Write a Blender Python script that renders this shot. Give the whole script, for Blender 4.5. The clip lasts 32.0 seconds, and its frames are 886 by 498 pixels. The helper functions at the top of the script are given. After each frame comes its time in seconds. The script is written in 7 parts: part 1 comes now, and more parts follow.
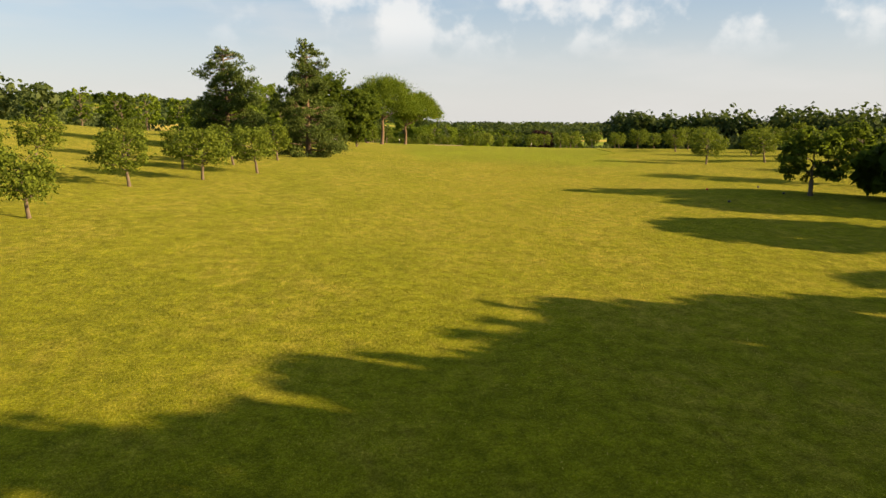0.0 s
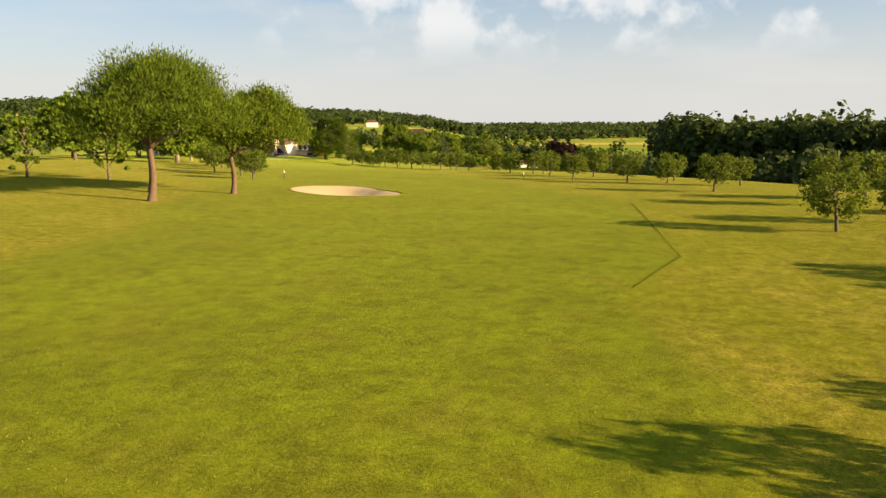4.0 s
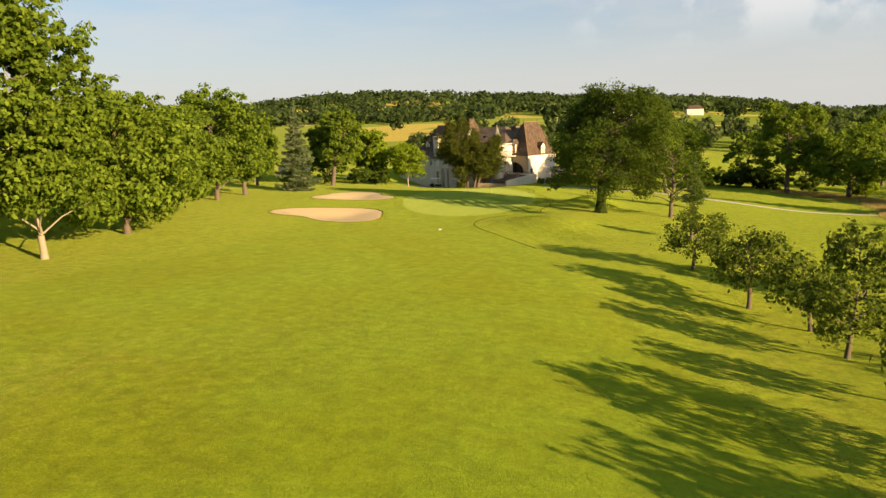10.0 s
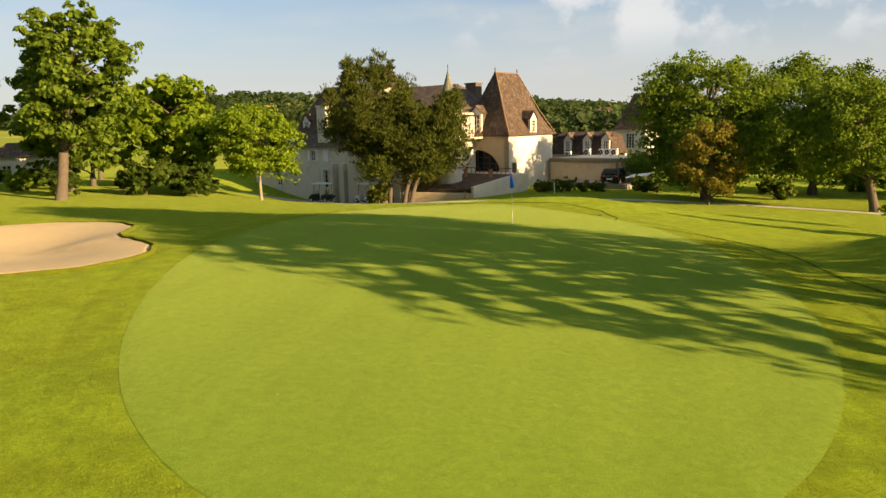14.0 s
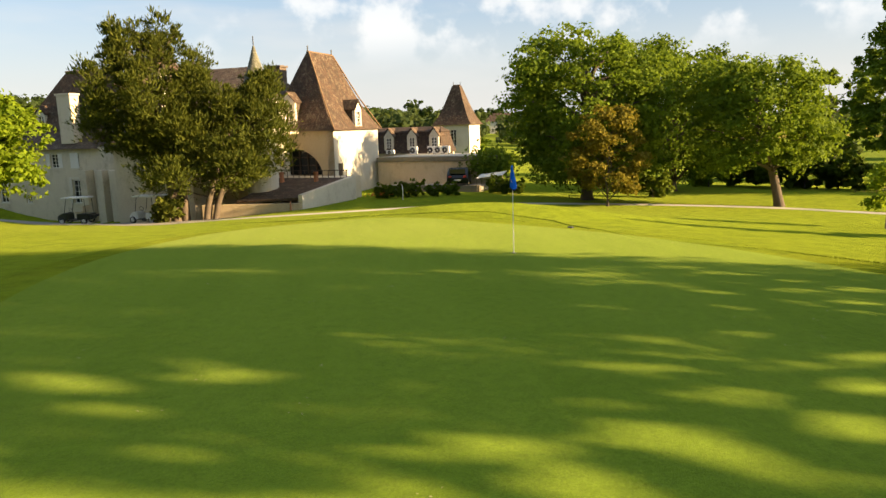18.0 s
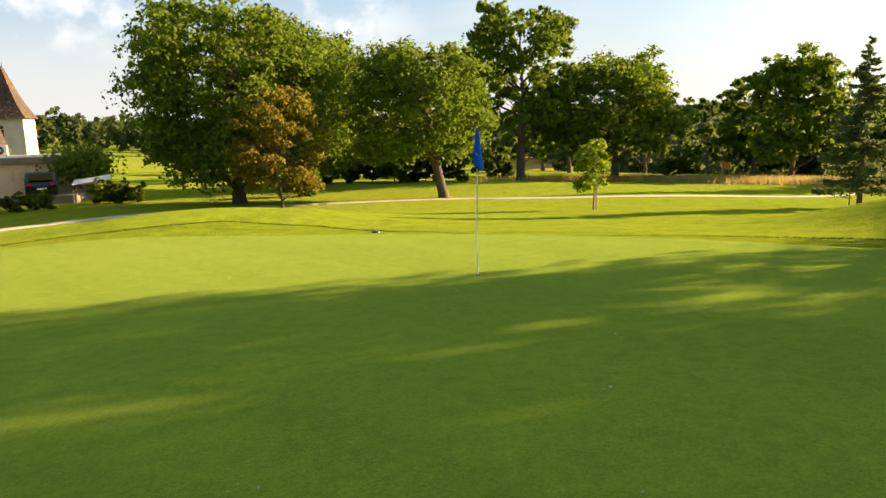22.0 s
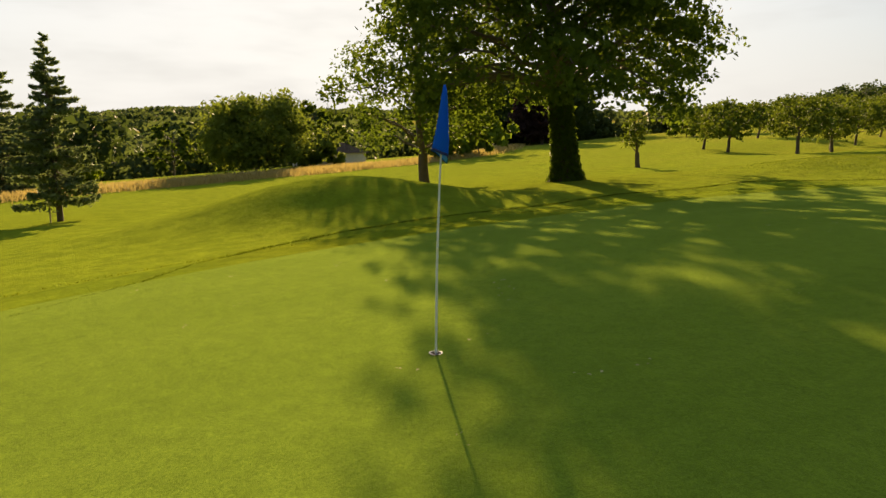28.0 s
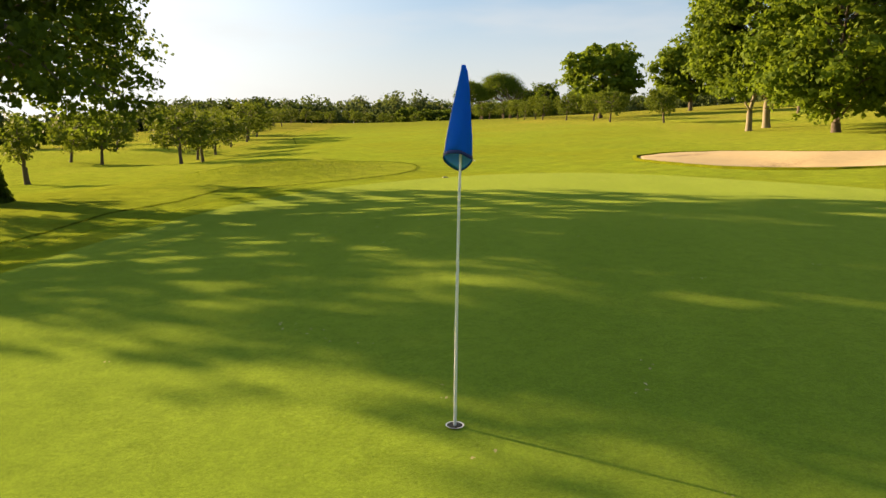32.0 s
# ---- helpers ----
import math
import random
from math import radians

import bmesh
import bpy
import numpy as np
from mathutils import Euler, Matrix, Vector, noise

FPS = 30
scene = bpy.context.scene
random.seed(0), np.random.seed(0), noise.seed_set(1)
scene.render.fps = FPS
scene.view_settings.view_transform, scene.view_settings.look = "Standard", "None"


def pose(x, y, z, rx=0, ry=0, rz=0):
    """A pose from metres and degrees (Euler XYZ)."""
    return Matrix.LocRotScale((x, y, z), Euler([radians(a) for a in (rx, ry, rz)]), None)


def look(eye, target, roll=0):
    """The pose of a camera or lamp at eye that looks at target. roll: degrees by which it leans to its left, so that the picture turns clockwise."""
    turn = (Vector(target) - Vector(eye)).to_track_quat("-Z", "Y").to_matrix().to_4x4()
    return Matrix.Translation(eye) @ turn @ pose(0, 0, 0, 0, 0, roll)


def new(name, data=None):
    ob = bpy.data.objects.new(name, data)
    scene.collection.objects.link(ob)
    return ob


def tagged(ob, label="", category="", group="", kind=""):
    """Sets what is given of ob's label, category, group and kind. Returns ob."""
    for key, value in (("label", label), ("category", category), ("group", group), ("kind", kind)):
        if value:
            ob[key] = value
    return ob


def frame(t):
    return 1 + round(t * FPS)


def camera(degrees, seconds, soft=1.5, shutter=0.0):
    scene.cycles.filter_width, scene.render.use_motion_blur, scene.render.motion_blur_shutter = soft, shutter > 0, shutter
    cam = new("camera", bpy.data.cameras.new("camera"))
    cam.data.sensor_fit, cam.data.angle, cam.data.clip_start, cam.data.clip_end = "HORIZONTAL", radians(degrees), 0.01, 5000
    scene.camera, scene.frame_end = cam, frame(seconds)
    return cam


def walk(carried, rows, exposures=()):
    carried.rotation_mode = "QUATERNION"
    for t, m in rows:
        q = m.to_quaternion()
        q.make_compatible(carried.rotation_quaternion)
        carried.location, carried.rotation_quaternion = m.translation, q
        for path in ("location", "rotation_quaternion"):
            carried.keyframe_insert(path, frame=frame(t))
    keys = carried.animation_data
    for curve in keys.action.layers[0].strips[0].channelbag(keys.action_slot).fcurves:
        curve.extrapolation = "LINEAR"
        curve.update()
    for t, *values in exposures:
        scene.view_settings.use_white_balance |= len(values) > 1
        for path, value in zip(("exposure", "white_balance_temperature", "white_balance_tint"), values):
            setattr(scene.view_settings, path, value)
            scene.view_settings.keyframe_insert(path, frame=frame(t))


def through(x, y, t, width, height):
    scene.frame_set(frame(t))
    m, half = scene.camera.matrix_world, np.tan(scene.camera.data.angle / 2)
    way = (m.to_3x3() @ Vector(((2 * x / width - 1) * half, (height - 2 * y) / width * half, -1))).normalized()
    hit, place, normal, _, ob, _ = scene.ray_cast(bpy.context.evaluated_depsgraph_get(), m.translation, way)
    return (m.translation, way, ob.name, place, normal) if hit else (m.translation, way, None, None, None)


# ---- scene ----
cam = camera(63.5, 32.0)
PATH = [
    (0, (11.09, -333.03, 9.32), (12.425, -323.274, 7.575), -0.01),
    (1, (15.39, -319.98, 9.84), (16.691, -310.214, 8.109), -0.34),
    (2, (23.40, -302.15, 10.54), (24.630, -292.375, 8.826), -0.71),
    (2.5, (27.83, -292.48, 10.86), (29.011, -282.698, 9.149), -0.84),
    (4.5, (40.50, -250.02, 11.64), (40.920, -240.190, 9.879), -0.51),
    (5, (43.13, -239.34, 11.64), (43.099, -229.501, 9.865), -0.58),
    (6, (47.59, -217.18, 11.76), (46.359, -207.423, 9.949), -0.75),
    (7, (49.20, -190.66, 11.67), (46.754, -181.138, 9.852), -0.94),
    (8, (45.86, -159.11, 11.30), (42.722, -149.783, 9.503), -1.52),
    (9, (38.31, -128.41, 11.04), (34.925, -119.173, 9.266), -1.94),
    (10, (27.64, -97.10, 10.51), (24.284, -87.851, 8.729), -1.96),
    (11, (17.59, -70.49, 7.81), (14.291, -61.211, 6.046), -1.82),
    (12, (10.55, -51.72, 6.24), (7.385, -42.393, 4.517), -1.82),
    (13, (6.20, -39.83, 4.96), (3.533, -30.341, 3.267), -1.78),
    (14.5, (1.44, -26.29, 3.93), (-0.021, -16.544, 2.243), -1.47),
    (16.5, (-1.53, -20.44, 3.38), (-1.638, -10.587, 1.709), -1.78),
    (18, (-4.26, -16.71, 3.10), (-2.790, -6.963, 1.407), -1.82),
    (19, (-5.73, -14.35, 2.93), (-2.773, -4.952, 1.210), -1.90),
    (20, (-6.68, -11.73, 2.73), (-2.300, -2.906, 0.980), -1.91),
    (21, (-7.30, -9.26, 2.49), (-1.640, -1.208, 0.723), -1.77),
    (22, (-7.64, -6.94, 2.28), (-0.687, 0.021, 0.484), -1.55),
    (23, (-7.65, -4.81, 2.16), (0.695, 0.396, 0.338), -1.18),
    (24, (-7.49, -2.97, 2.02), (1.776, 0.322, 0.204), -1.09),
    (25, (-7.11, -1.32, 1.93), (2.602, 0.203, 0.108), -0.93),
    (27.5, (-5.41, 2.17, 1.88), (3.632, -1.704, 0.085), -0.34),
    (28, (-4.89, 2.69, 1.87), (3.676, -2.146, 0.097), -0.24),
    (29, (-3.66, 3.44, 1.80), (3.699, -3.105, 0.067), -0.13),
    (30, (-2.43, 3.92, 1.77), (3.213, -4.152, 0.073), -0.01),
    (31, (-1.40, 4.10, 1.76), (2.222, -5.069, 0.103), 0.03),
    (32, (-0.64, 4.06, 1.76), (1.071, -5.663, 0.142), 0.12),
]
walk(cam, [(t, look(eye, target, roll)) for t, eye, target, roll in PATH], [(0, 1.80, 6500, 10), (5, 1.82, 6500, 10), (9, 1.68, 6500, 10), (13, 1.66, 6500, 10), (18, 2.02, 6500, 10), (20, 2.14, 6500, 10), (24, 2.05, 6550, 10), (28, 1.48, 6750, 10), (30, 1.55, 6700, 10), (32, 1.9, 6500, 10)])

# ---- light ----
SUN_TO = Vector((0.882, -0.387, 0.268))
world = bpy.data.worlds.new("sky")
scene.world = world
world.use_nodes = True
wn = world.node_tree
wn.nodes.clear()
w_out = wn.nodes.new("ShaderNodeOutputWorld")
w_bg = wn.nodes.new("ShaderNodeBackground")
w_sky = wn.nodes.new("ShaderNodeTexSky")
w_sky.sky_type = "NISHITA"
w_sky.sun_disc = False
w_sky.sun_elevation = radians(15.5)
w_sky.sun_rotation = radians(113.7)
w_sky.air_density, w_sky.dust_density, w_sky.ozone_density = 1.0, 0.6, 2.0
w_bg.inputs["Strength"].default_value = 0.044
# thin blue veil, pale haze at the horizon, and a bank of small cumulus to the north
w_dir = wn.nodes.new("ShaderNodeTexCoord")
w_sep = wn.nodes.new("ShaderNodeSeparateXYZ")
wn.links.new(w_dir.outputs["Generated"], w_sep.inputs[0])


def sky_mix(fac, a, colour):
    m = wn.nodes.new("ShaderNodeMix")
    m.data_type = "RGBA"
    m.inputs[7].default_value = (*colour, 1)
    if isinstance(fac, float):
        m.inputs[0].default_value = fac
    else:
        wn.links.new(fac, m.inputs[0])
    wn.links.new(a, m.inputs[6])
    return m.outputs[2]


def sky_range(value, lo, hi, to_lo=0.0, to_hi=1.0):
    m = wn.nodes.new("ShaderNodeMapRange")
    m.interpolation_type = "SMOOTHSTEP"
    for slot, v in (("From Min", lo), ("From Max", hi), ("To Min", to_lo), ("To Max", to_hi)):
        m.inputs[slot].default_value = v
    wn.links.new(value, m.inputs["Value"])
    return m.outputs[0]


def sky_times(a, b):
    m = wn.nodes.new("ShaderNodeMath")
    m.operation = "MULTIPLY"
    for slot, v in ((0, a), (1, b)):
        if isinstance(v, float):
            m.inputs[slot].default_value = v
        else:
            wn.links.new(v, m.inputs[slot])
    return m.outputs[0]


def sky_noise(scale, detail, rough, stretch, shift):
    mp = wn.nodes.new("ShaderNodeMapping")
    mp.inputs["Scale"].default_value, mp.inputs["Location"].default_value = stretch, shift
    wn.links.new(w_dir.outputs["Generated"], mp.inputs["Vector"])
    n = wn.nodes.new("ShaderNodeTexNoise")
    n.inputs["Scale"].default_value, n.inputs["Detail"].default_value, n.inputs["Roughness"].default_value = scale, detail, rough
    wn.links.new(mp.outputs[0], n.inputs["Vector"])
    return n.outputs["Fac"]


w_col = sky_mix(0.45, w_sky.outputs[0], (3.1, 3.8, 4.75))
w_col = sky_mix(sky_range(w_sep.outputs["Z"], 0.0, 0.20, 0.85, 0.0), w_col, (5.0, 4.85, 4.6))
# bright haze round the sun
w_glow = wn.nodes.new("ShaderNodeVectorMath")
w_glow.operation = "DOT_PRODUCT"
w_glow.inputs[1].default_value = SUN_TO.normalized()
wn.links.new(w_dir.outputs["Generated"], w_glow.inputs[0])
w_col = sky_mix(sky_range(w_glow.outputs["Value"], 0.55, 1.0, 0.0, 0.9), w_col, (8.0, 7.9, 7.7))
# streaks of thin high cloud
w_thin = sky_range(sky_noise(3.0, 4.0, 0.55, (1.0, 1.0, 4.5), (0.3, 1.1, 0.2)), 0.46, 0.72, 0.0, 0.38)
w_col = sky_mix(w_thin, w_col, (5.2, 5.1, 4.9))
w_dot = wn.nodes.new("ShaderNodeVectorMath")
w_dot.operation = "DOT_PRODUCT"
w_dot.inputs[1].default_value = (0.29, 0.95, 0.0)
wn.links.new(w_dir.outputs["Generated"], w_dot.inputs[0])
w_bank = sky_range(w_dot.outputs["Value"], 0.86, 0.93)
w_puff = sky_range(sky_noise(12.5, 5.0, 0.52, (1.0, 1.0, 1.1), (0.12, 0.4, 0.05)), 0.47, 0.63)
w_puff = sky_times(sky_times(w_puff, sky_range(w_sep.outputs["Z"], 0.07, 0.13)), w_bank)
w_col = sky_mix(sky_times(w_puff, 0.75), w_col, (6.3, 6.2, 6.0))
wn.links.new(w_col, w_bg.inputs["Color"])
wn.links.new(w_bg.outputs[0], w_out.inputs["Surface"])
sun_data = bpy.data.lights.new("sun", "SUN")
sun_data.energy, sun_data.angle, sun_data.color = 5.0, radians(0.6), (1.0, 0.70, 0.38)
sun = new("sun", sun_data)
sun.matrix_world = look(SUN_TO * 100, (0, 0, 0))

# ---- mesh helpers ----


def raw_mesh(name, verts, faces, smooth=False):
    """A mesh from an array of places and an array of faces, all with the same number of corners."""
    verts, faces = np.asarray(verts, np.float32), np.asarray(faces, np.int32)
    me = bpy.data.meshes.new(name)
    me.vertices.add(len(verts))
    me.vertices.foreach_set("co", verts.ravel())
    n, k = faces.shape
    me.loops.add(n * k)
    me.loops.foreach_set("vertex_index", faces.ravel())
    me.polygons.add(n)
    me.polygons.foreach_set("loop_start", np.arange(0, n * k, k, dtype=np.int32))
    me.polygons.foreach_set("loop_total", np.full(n, k, np.int32))
    if smooth:
        me.polygons.foreach_set("use_smooth", np.ones(n, bool))
    me.update(calc_edges=True)
    return me


def part(name, shape, material, parent=None, label="", at=None):
    """Links a bmesh or a mesh as one mesh object under a thing."""
    if isinstance(shape, bmesh.types.BMesh):
        me = bpy.data.meshes.new(name)
        shape.to_mesh(me)
        shape.free()
    else:
        me = shape
    if material is not None and not me.materials:
        me.materials.append(material)
    ob = new(name, me)
    if material is not None and me.materials[0] is not material:
        ob.material_slots[0].link = "OBJECT"
        ob.material_slots[0].material = material
    ob.parent = parent
    if at is not None:
        ob.matrix_basis = at
    if label:
        ob["label"] = label
    return ob


def thing(name, label, category, m=None, group="", kind=""):
    ob = new(name)
    ob.empty_display_size = 0.2
    if m is not None:
        ob.matrix_basis = m
    return tagged(ob, label, category, group, kind)


def box(bm, x0, x1, y0, y1, z0, z1):
    vs = [bm.verts.new((x, y, z)) for z in (z0, z1) for y in (y0, y1) for x in (x0, x1)]
    for f in ((0, 2, 3, 1), (4, 5, 7, 6), (0, 1, 5, 4), (2, 6, 7, 3), (0, 4, 6, 2), (1, 3, 7, 5)):
        bm.faces.new([vs[i] for i in f])
    return vs


def boxed(x0, x1, y0, y1, z0, z1, bevel=0.0):
    bm = bmesh.new()
    box(bm, x0, x1, y0, y1, z0, z1)
    if bevel:
        bmesh.ops.bevel(bm, geom=bm.edges[:], offset=bevel, segments=2, affect="EDGES", profile=0.6)
    return bm


def tube(points, radii, sides=8, caps=True):
    """Places and faces of a tapered tube along some points."""
    points = np.asarray(points, float)
    ways = np.gradient(points, axis=0)
    ways /= np.linalg.norm(ways, axis=1, keepdims=True) + 1e-9
    ref = np.array([1.0, 0.13, 0.07]) if abs(ways[0][0]) < 0.8 else np.array([0.1, 1.0, 0.05])
    u = np.cross(ways, ref)
    u /= np.linalg.norm(u, axis=1, keepdims=True) + 1e-9
    v = np.cross(ways, u)
    a = np.linspace(0, 2 * math.pi, sides, endpoint=False)
    ring = u[:, None] * np.cos(a)[None, :, None] + v[:, None] * np.sin(a)[None, :, None]
    verts = (points[:, None] + ring * np.asarray(radii, float)[:, None, None]).reshape(-1, 3)
    faces = []
    for i in range(len(points) - 1):
        for j in range(sides):
            k = (j + 1) % sides
            faces.append((i * sides + j, i * sides + k, (i + 1) * sides + k, (i + 1) * sides + j))
    return verts, np.array(faces, np.int32)


def joined(pieces):
    vs, fs, n = [], [], 0
    for v, f in pieces:
        vs.append(v)
        fs.append(f + n)
        n += len(v)
    return np.concatenate(vs), np.concatenate(fs)


# ---- the lie of the land ----


def bump(x, y, cx, cy, rx, ry, turn=0.0):
    c, s = math.cos(radians(turn)), math.sin(radians(turn))
    u, v = ((x - cx) * c + (y - cy) * s) / rx, (-(x - cx) * s + (y - cy) * c) / ry
    return np.exp(-(u * u + v * v))


def ease(a, b, v):
    k = np.clip((v - a) / (b - a), 0, 1)
    return k * k * (3 - 2 * k)


BUNKERS = [  # centre, log radius and its waves round the rim, depth, bearing of the deep end
    (33.1, -185.2, (1.815, -0.027, -0.003, -0.162, -0.210, -0.027, -0.060), 0.62, -15),
    (-10.32, -27.81, (1.789, 0.019, 0.052, 0.130, -0.144, -0.150, -0.048), 0.5, 20),
    (-17.06, -8.79, (1.807, -0.004, -0.058, -0.183, -0.232, 0.158, -0.074), 0.5, 40),
]


def land(x, y):
    """The height of the ground, without the bunkers."""
    x, y = np.asarray(x, float), np.asarray(y, float)
    u = np.clip(x, -75, 105) / 50.0
    v = (np.clip(y, -335, 75) + 120) / 100.0
    z = 4.026 - 2.571 * u - 3.905 * v + 0.419 * u * u + 0.319 * u * v - 0.973 * v * v - 0.555 * u * u * v + 0.149 * u * v * v + 0.696 * v**3
    z = z + 0.95 * bump(x, y, 0, -2, 15, 17) + 0.45 * bump(x, y, 17, -16, 8, 7) + 0.35 * bump(x, y, -20, -14, 9, 9)
    z = z - 0.75 * bump(x, y, 32, -57, 8, 13) - 0.4 * bump(x, y, -17, -63, 10, 12) - 0.9 * bump(x, y, 52, -277, 9, 7)
    z = z - 2.6 * bump(x, y, -24, 45, 17, 9.5, -28) - 0.35 * bump(x, y, -13, 35, 6, 5)
    # far country
    z = z - 9 * ease(80, 190, x) * ease(-330, -100, y) - 4 * ease(95, 150, x)
    z = z + 24 * bump(x, y, -330, 900, 300, 230) + 9 * bump(x, y, 300, 1000, 500, 260) + 9 * ease(90, 420, y)
    z = z + 24 * bump(x, y, 2100, -650, 700, 1100) + 10 * bump(x, y, 1500, 500, 500, 600) + 4 * ease(300, 1200, x)
    z = z + 10 * bump(x, y, 500, -1100, 500, 400) - 4 * ease(-360, -600, y)
    return z

def shaped(x, y):
    """The ground with its mounds and bunker hollows."""
    x, y = np.asarray(x, float), np.asarray(y, float)
    z = land(x, y) + 0.03 * np.sin(x * 0.31 + 1.3 * np.sin(y * 0.17)) * np.sin(y * 0.27)
    for cx, cy, rx, ry, turn, height in MOUNDS:
        z = z + height * bump(x, y, cx, cy, rx, ry, turn)
    for cx, cy, waves, depth, deep in BUNKERS:
        e = np.hypot(x - cx, y - cy) / rim_radius(np.arctan2(y - cy, x - cx), waves)
        side = 1 + 0.2 * np.clip(e, 0, 1) * np.cos(np.arctan2(y - cy, x - cx) - radians(deep))
        z = z - depth * side * ease(1.0, 0.1, e) + 0.12 * depth * np.exp(-(((e - 1.12) / 0.16) ** 2))
    return z


MOUNDS = [  # centre, half sizes, turn, height
    (2.5, 13.5, 6.0, 2.8, -12, 0.75),
    (14.5, -4.5, 4.5, 2.8, 80, 1.2),
    (12.5, -26.5, 4.5, 6.0, -20, 0.7),
    (47.0, -281.0, 10.0, 8.0, 0, 0.85),
    (34.0, 27.0, 9.0, 5.0, -35, 0.5),
    (0.0, 0.0, 6.0, 6.0, 0, -0.12),
    (-450.0, 740.0, 180.0, 150.0, 0, 16.0),
    (340.0, 130.0, 110.0, 120.0, 0, 8.0),
    (-31.0, 52.0, 10.0, 7.0, 0, -1.1),
    (-19.5, 29.5, 9.0, 3.5, 8, -0.35),
    (-14.0, 21.0, 11.0, 4.6, 12, -0.40),
    (-17.5, 26.5, 11.0, 4.5, 8, -0.62),
    (-25.0, 33.5, 7.0, 4.0, 0, -0.6),
    (42.0, 9.0, 7.0, 8.0, 0, -0.35),
]


def rim_radius(p, waves):
    """How far a bunker's rim lies from its centre at the bearing p."""
    k = waves[0]
    for n in (1, 2, 3):
        k = k + waves[2 * n - 1] * np.cos(n * p) + waves[2 * n] * np.sin(n * p)
    return np.exp(k)


def ground_at(x, y):
    return float(shaped(x, y))


# ---- materials ----


def material(name):
    m = bpy.data.materials.new(name)
    m.use_nodes = True
    nt = m.node_tree
    nt.nodes.clear()
    out = nt.nodes.new("ShaderNodeOutputMaterial")
    bsdf = nt.nodes.new("ShaderNodeBsdfPrincipled")
    nt.links.new(bsdf.outputs[0], out.inputs["Surface"])
    return m, nt, bsdf, out


def noise_fac(nt, scale, detail=4.0, rough=0.6, stretch=None, source="Position"):
    geo = nt.nodes.new("ShaderNodeNewGeometry") if source == "Position" else nt.nodes.new("ShaderNodeTexCoord")
    vec = geo.outputs["Position"] if source == "Position" else geo.outputs["Object"]
    if stretch:
        mp = nt.nodes.new("ShaderNodeMapping")
        mp.inputs["Scale"].default_value = stretch
        nt.links.new(vec, mp.inputs["Vector"])
        vec = mp.outputs[0]
    n = nt.nodes.new("ShaderNodeTexNoise")
    n.inputs["Scale"].default_value, n.inputs["Detail"].default_value, n.inputs["Roughness"].default_value = scale, detail, rough
    nt.links.new(vec, n.inputs["Vector"])
    return n.outputs["Fac"]


def ramp(nt, fac, stops):
    r = nt.nodes.new("ShaderNodeValToRGB")
    while len(r.color_ramp.elements) < len(stops):
        r.color_ramp.elements.new(0.5)
    for e, (p, c) in zip(r.color_ramp.elements, stops):
        e.position = p
        e.color = (*c, 1) if len(c) == 3 else c
    nt.links.new(fac, r.inputs["Fac"])
    return r.outputs["Color"]


def mixed(nt, fac, a, b, mode="MIX"):
    m = nt.nodes.new("ShaderNodeMix")
    m.data_type, m.blend_type = "RGBA", mode
    for slot, v in ((0, fac), (6, a), (7, b)):
        if isinstance(v, (int, float)):
            m.inputs[slot].default_value = v
        elif isinstance(v, tuple):
            m.inputs[slot].default_value = (*v, 1)
        else:
            nt.links.new(v, m.inputs[slot])
    return m.outputs[2]


def maths(nt, op, a, b=0.0, clamp=False):
    m = nt.nodes.new("ShaderNodeMath")
    m.operation, m.use_clamp = op, clamp
    for slot, v in ((0, a), (1, b)):
        if isinstance(v, (int, float)):
            m.inputs[slot].default_value = v
        else:
            nt.links.new(v, m.inputs[slot])
    return m.outputs[0]


def bumped(nt, bsdf, height, strength=0.3, distance=0.05):
    b = nt.nodes.new("ShaderNodeBump")
    b.inputs["Strength"].default_value, b.inputs["Distance"].default_value = strength, distance
    nt.links.new(height, b.inputs["Height"])
    nt.links.new(b.outputs[0], bsdf.inputs["Normal"])


def attribute(nt, name):
    a = nt.nodes.new("ShaderNodeAttribute")
    a.attribute_name = name
    return a.outputs["Fac"]


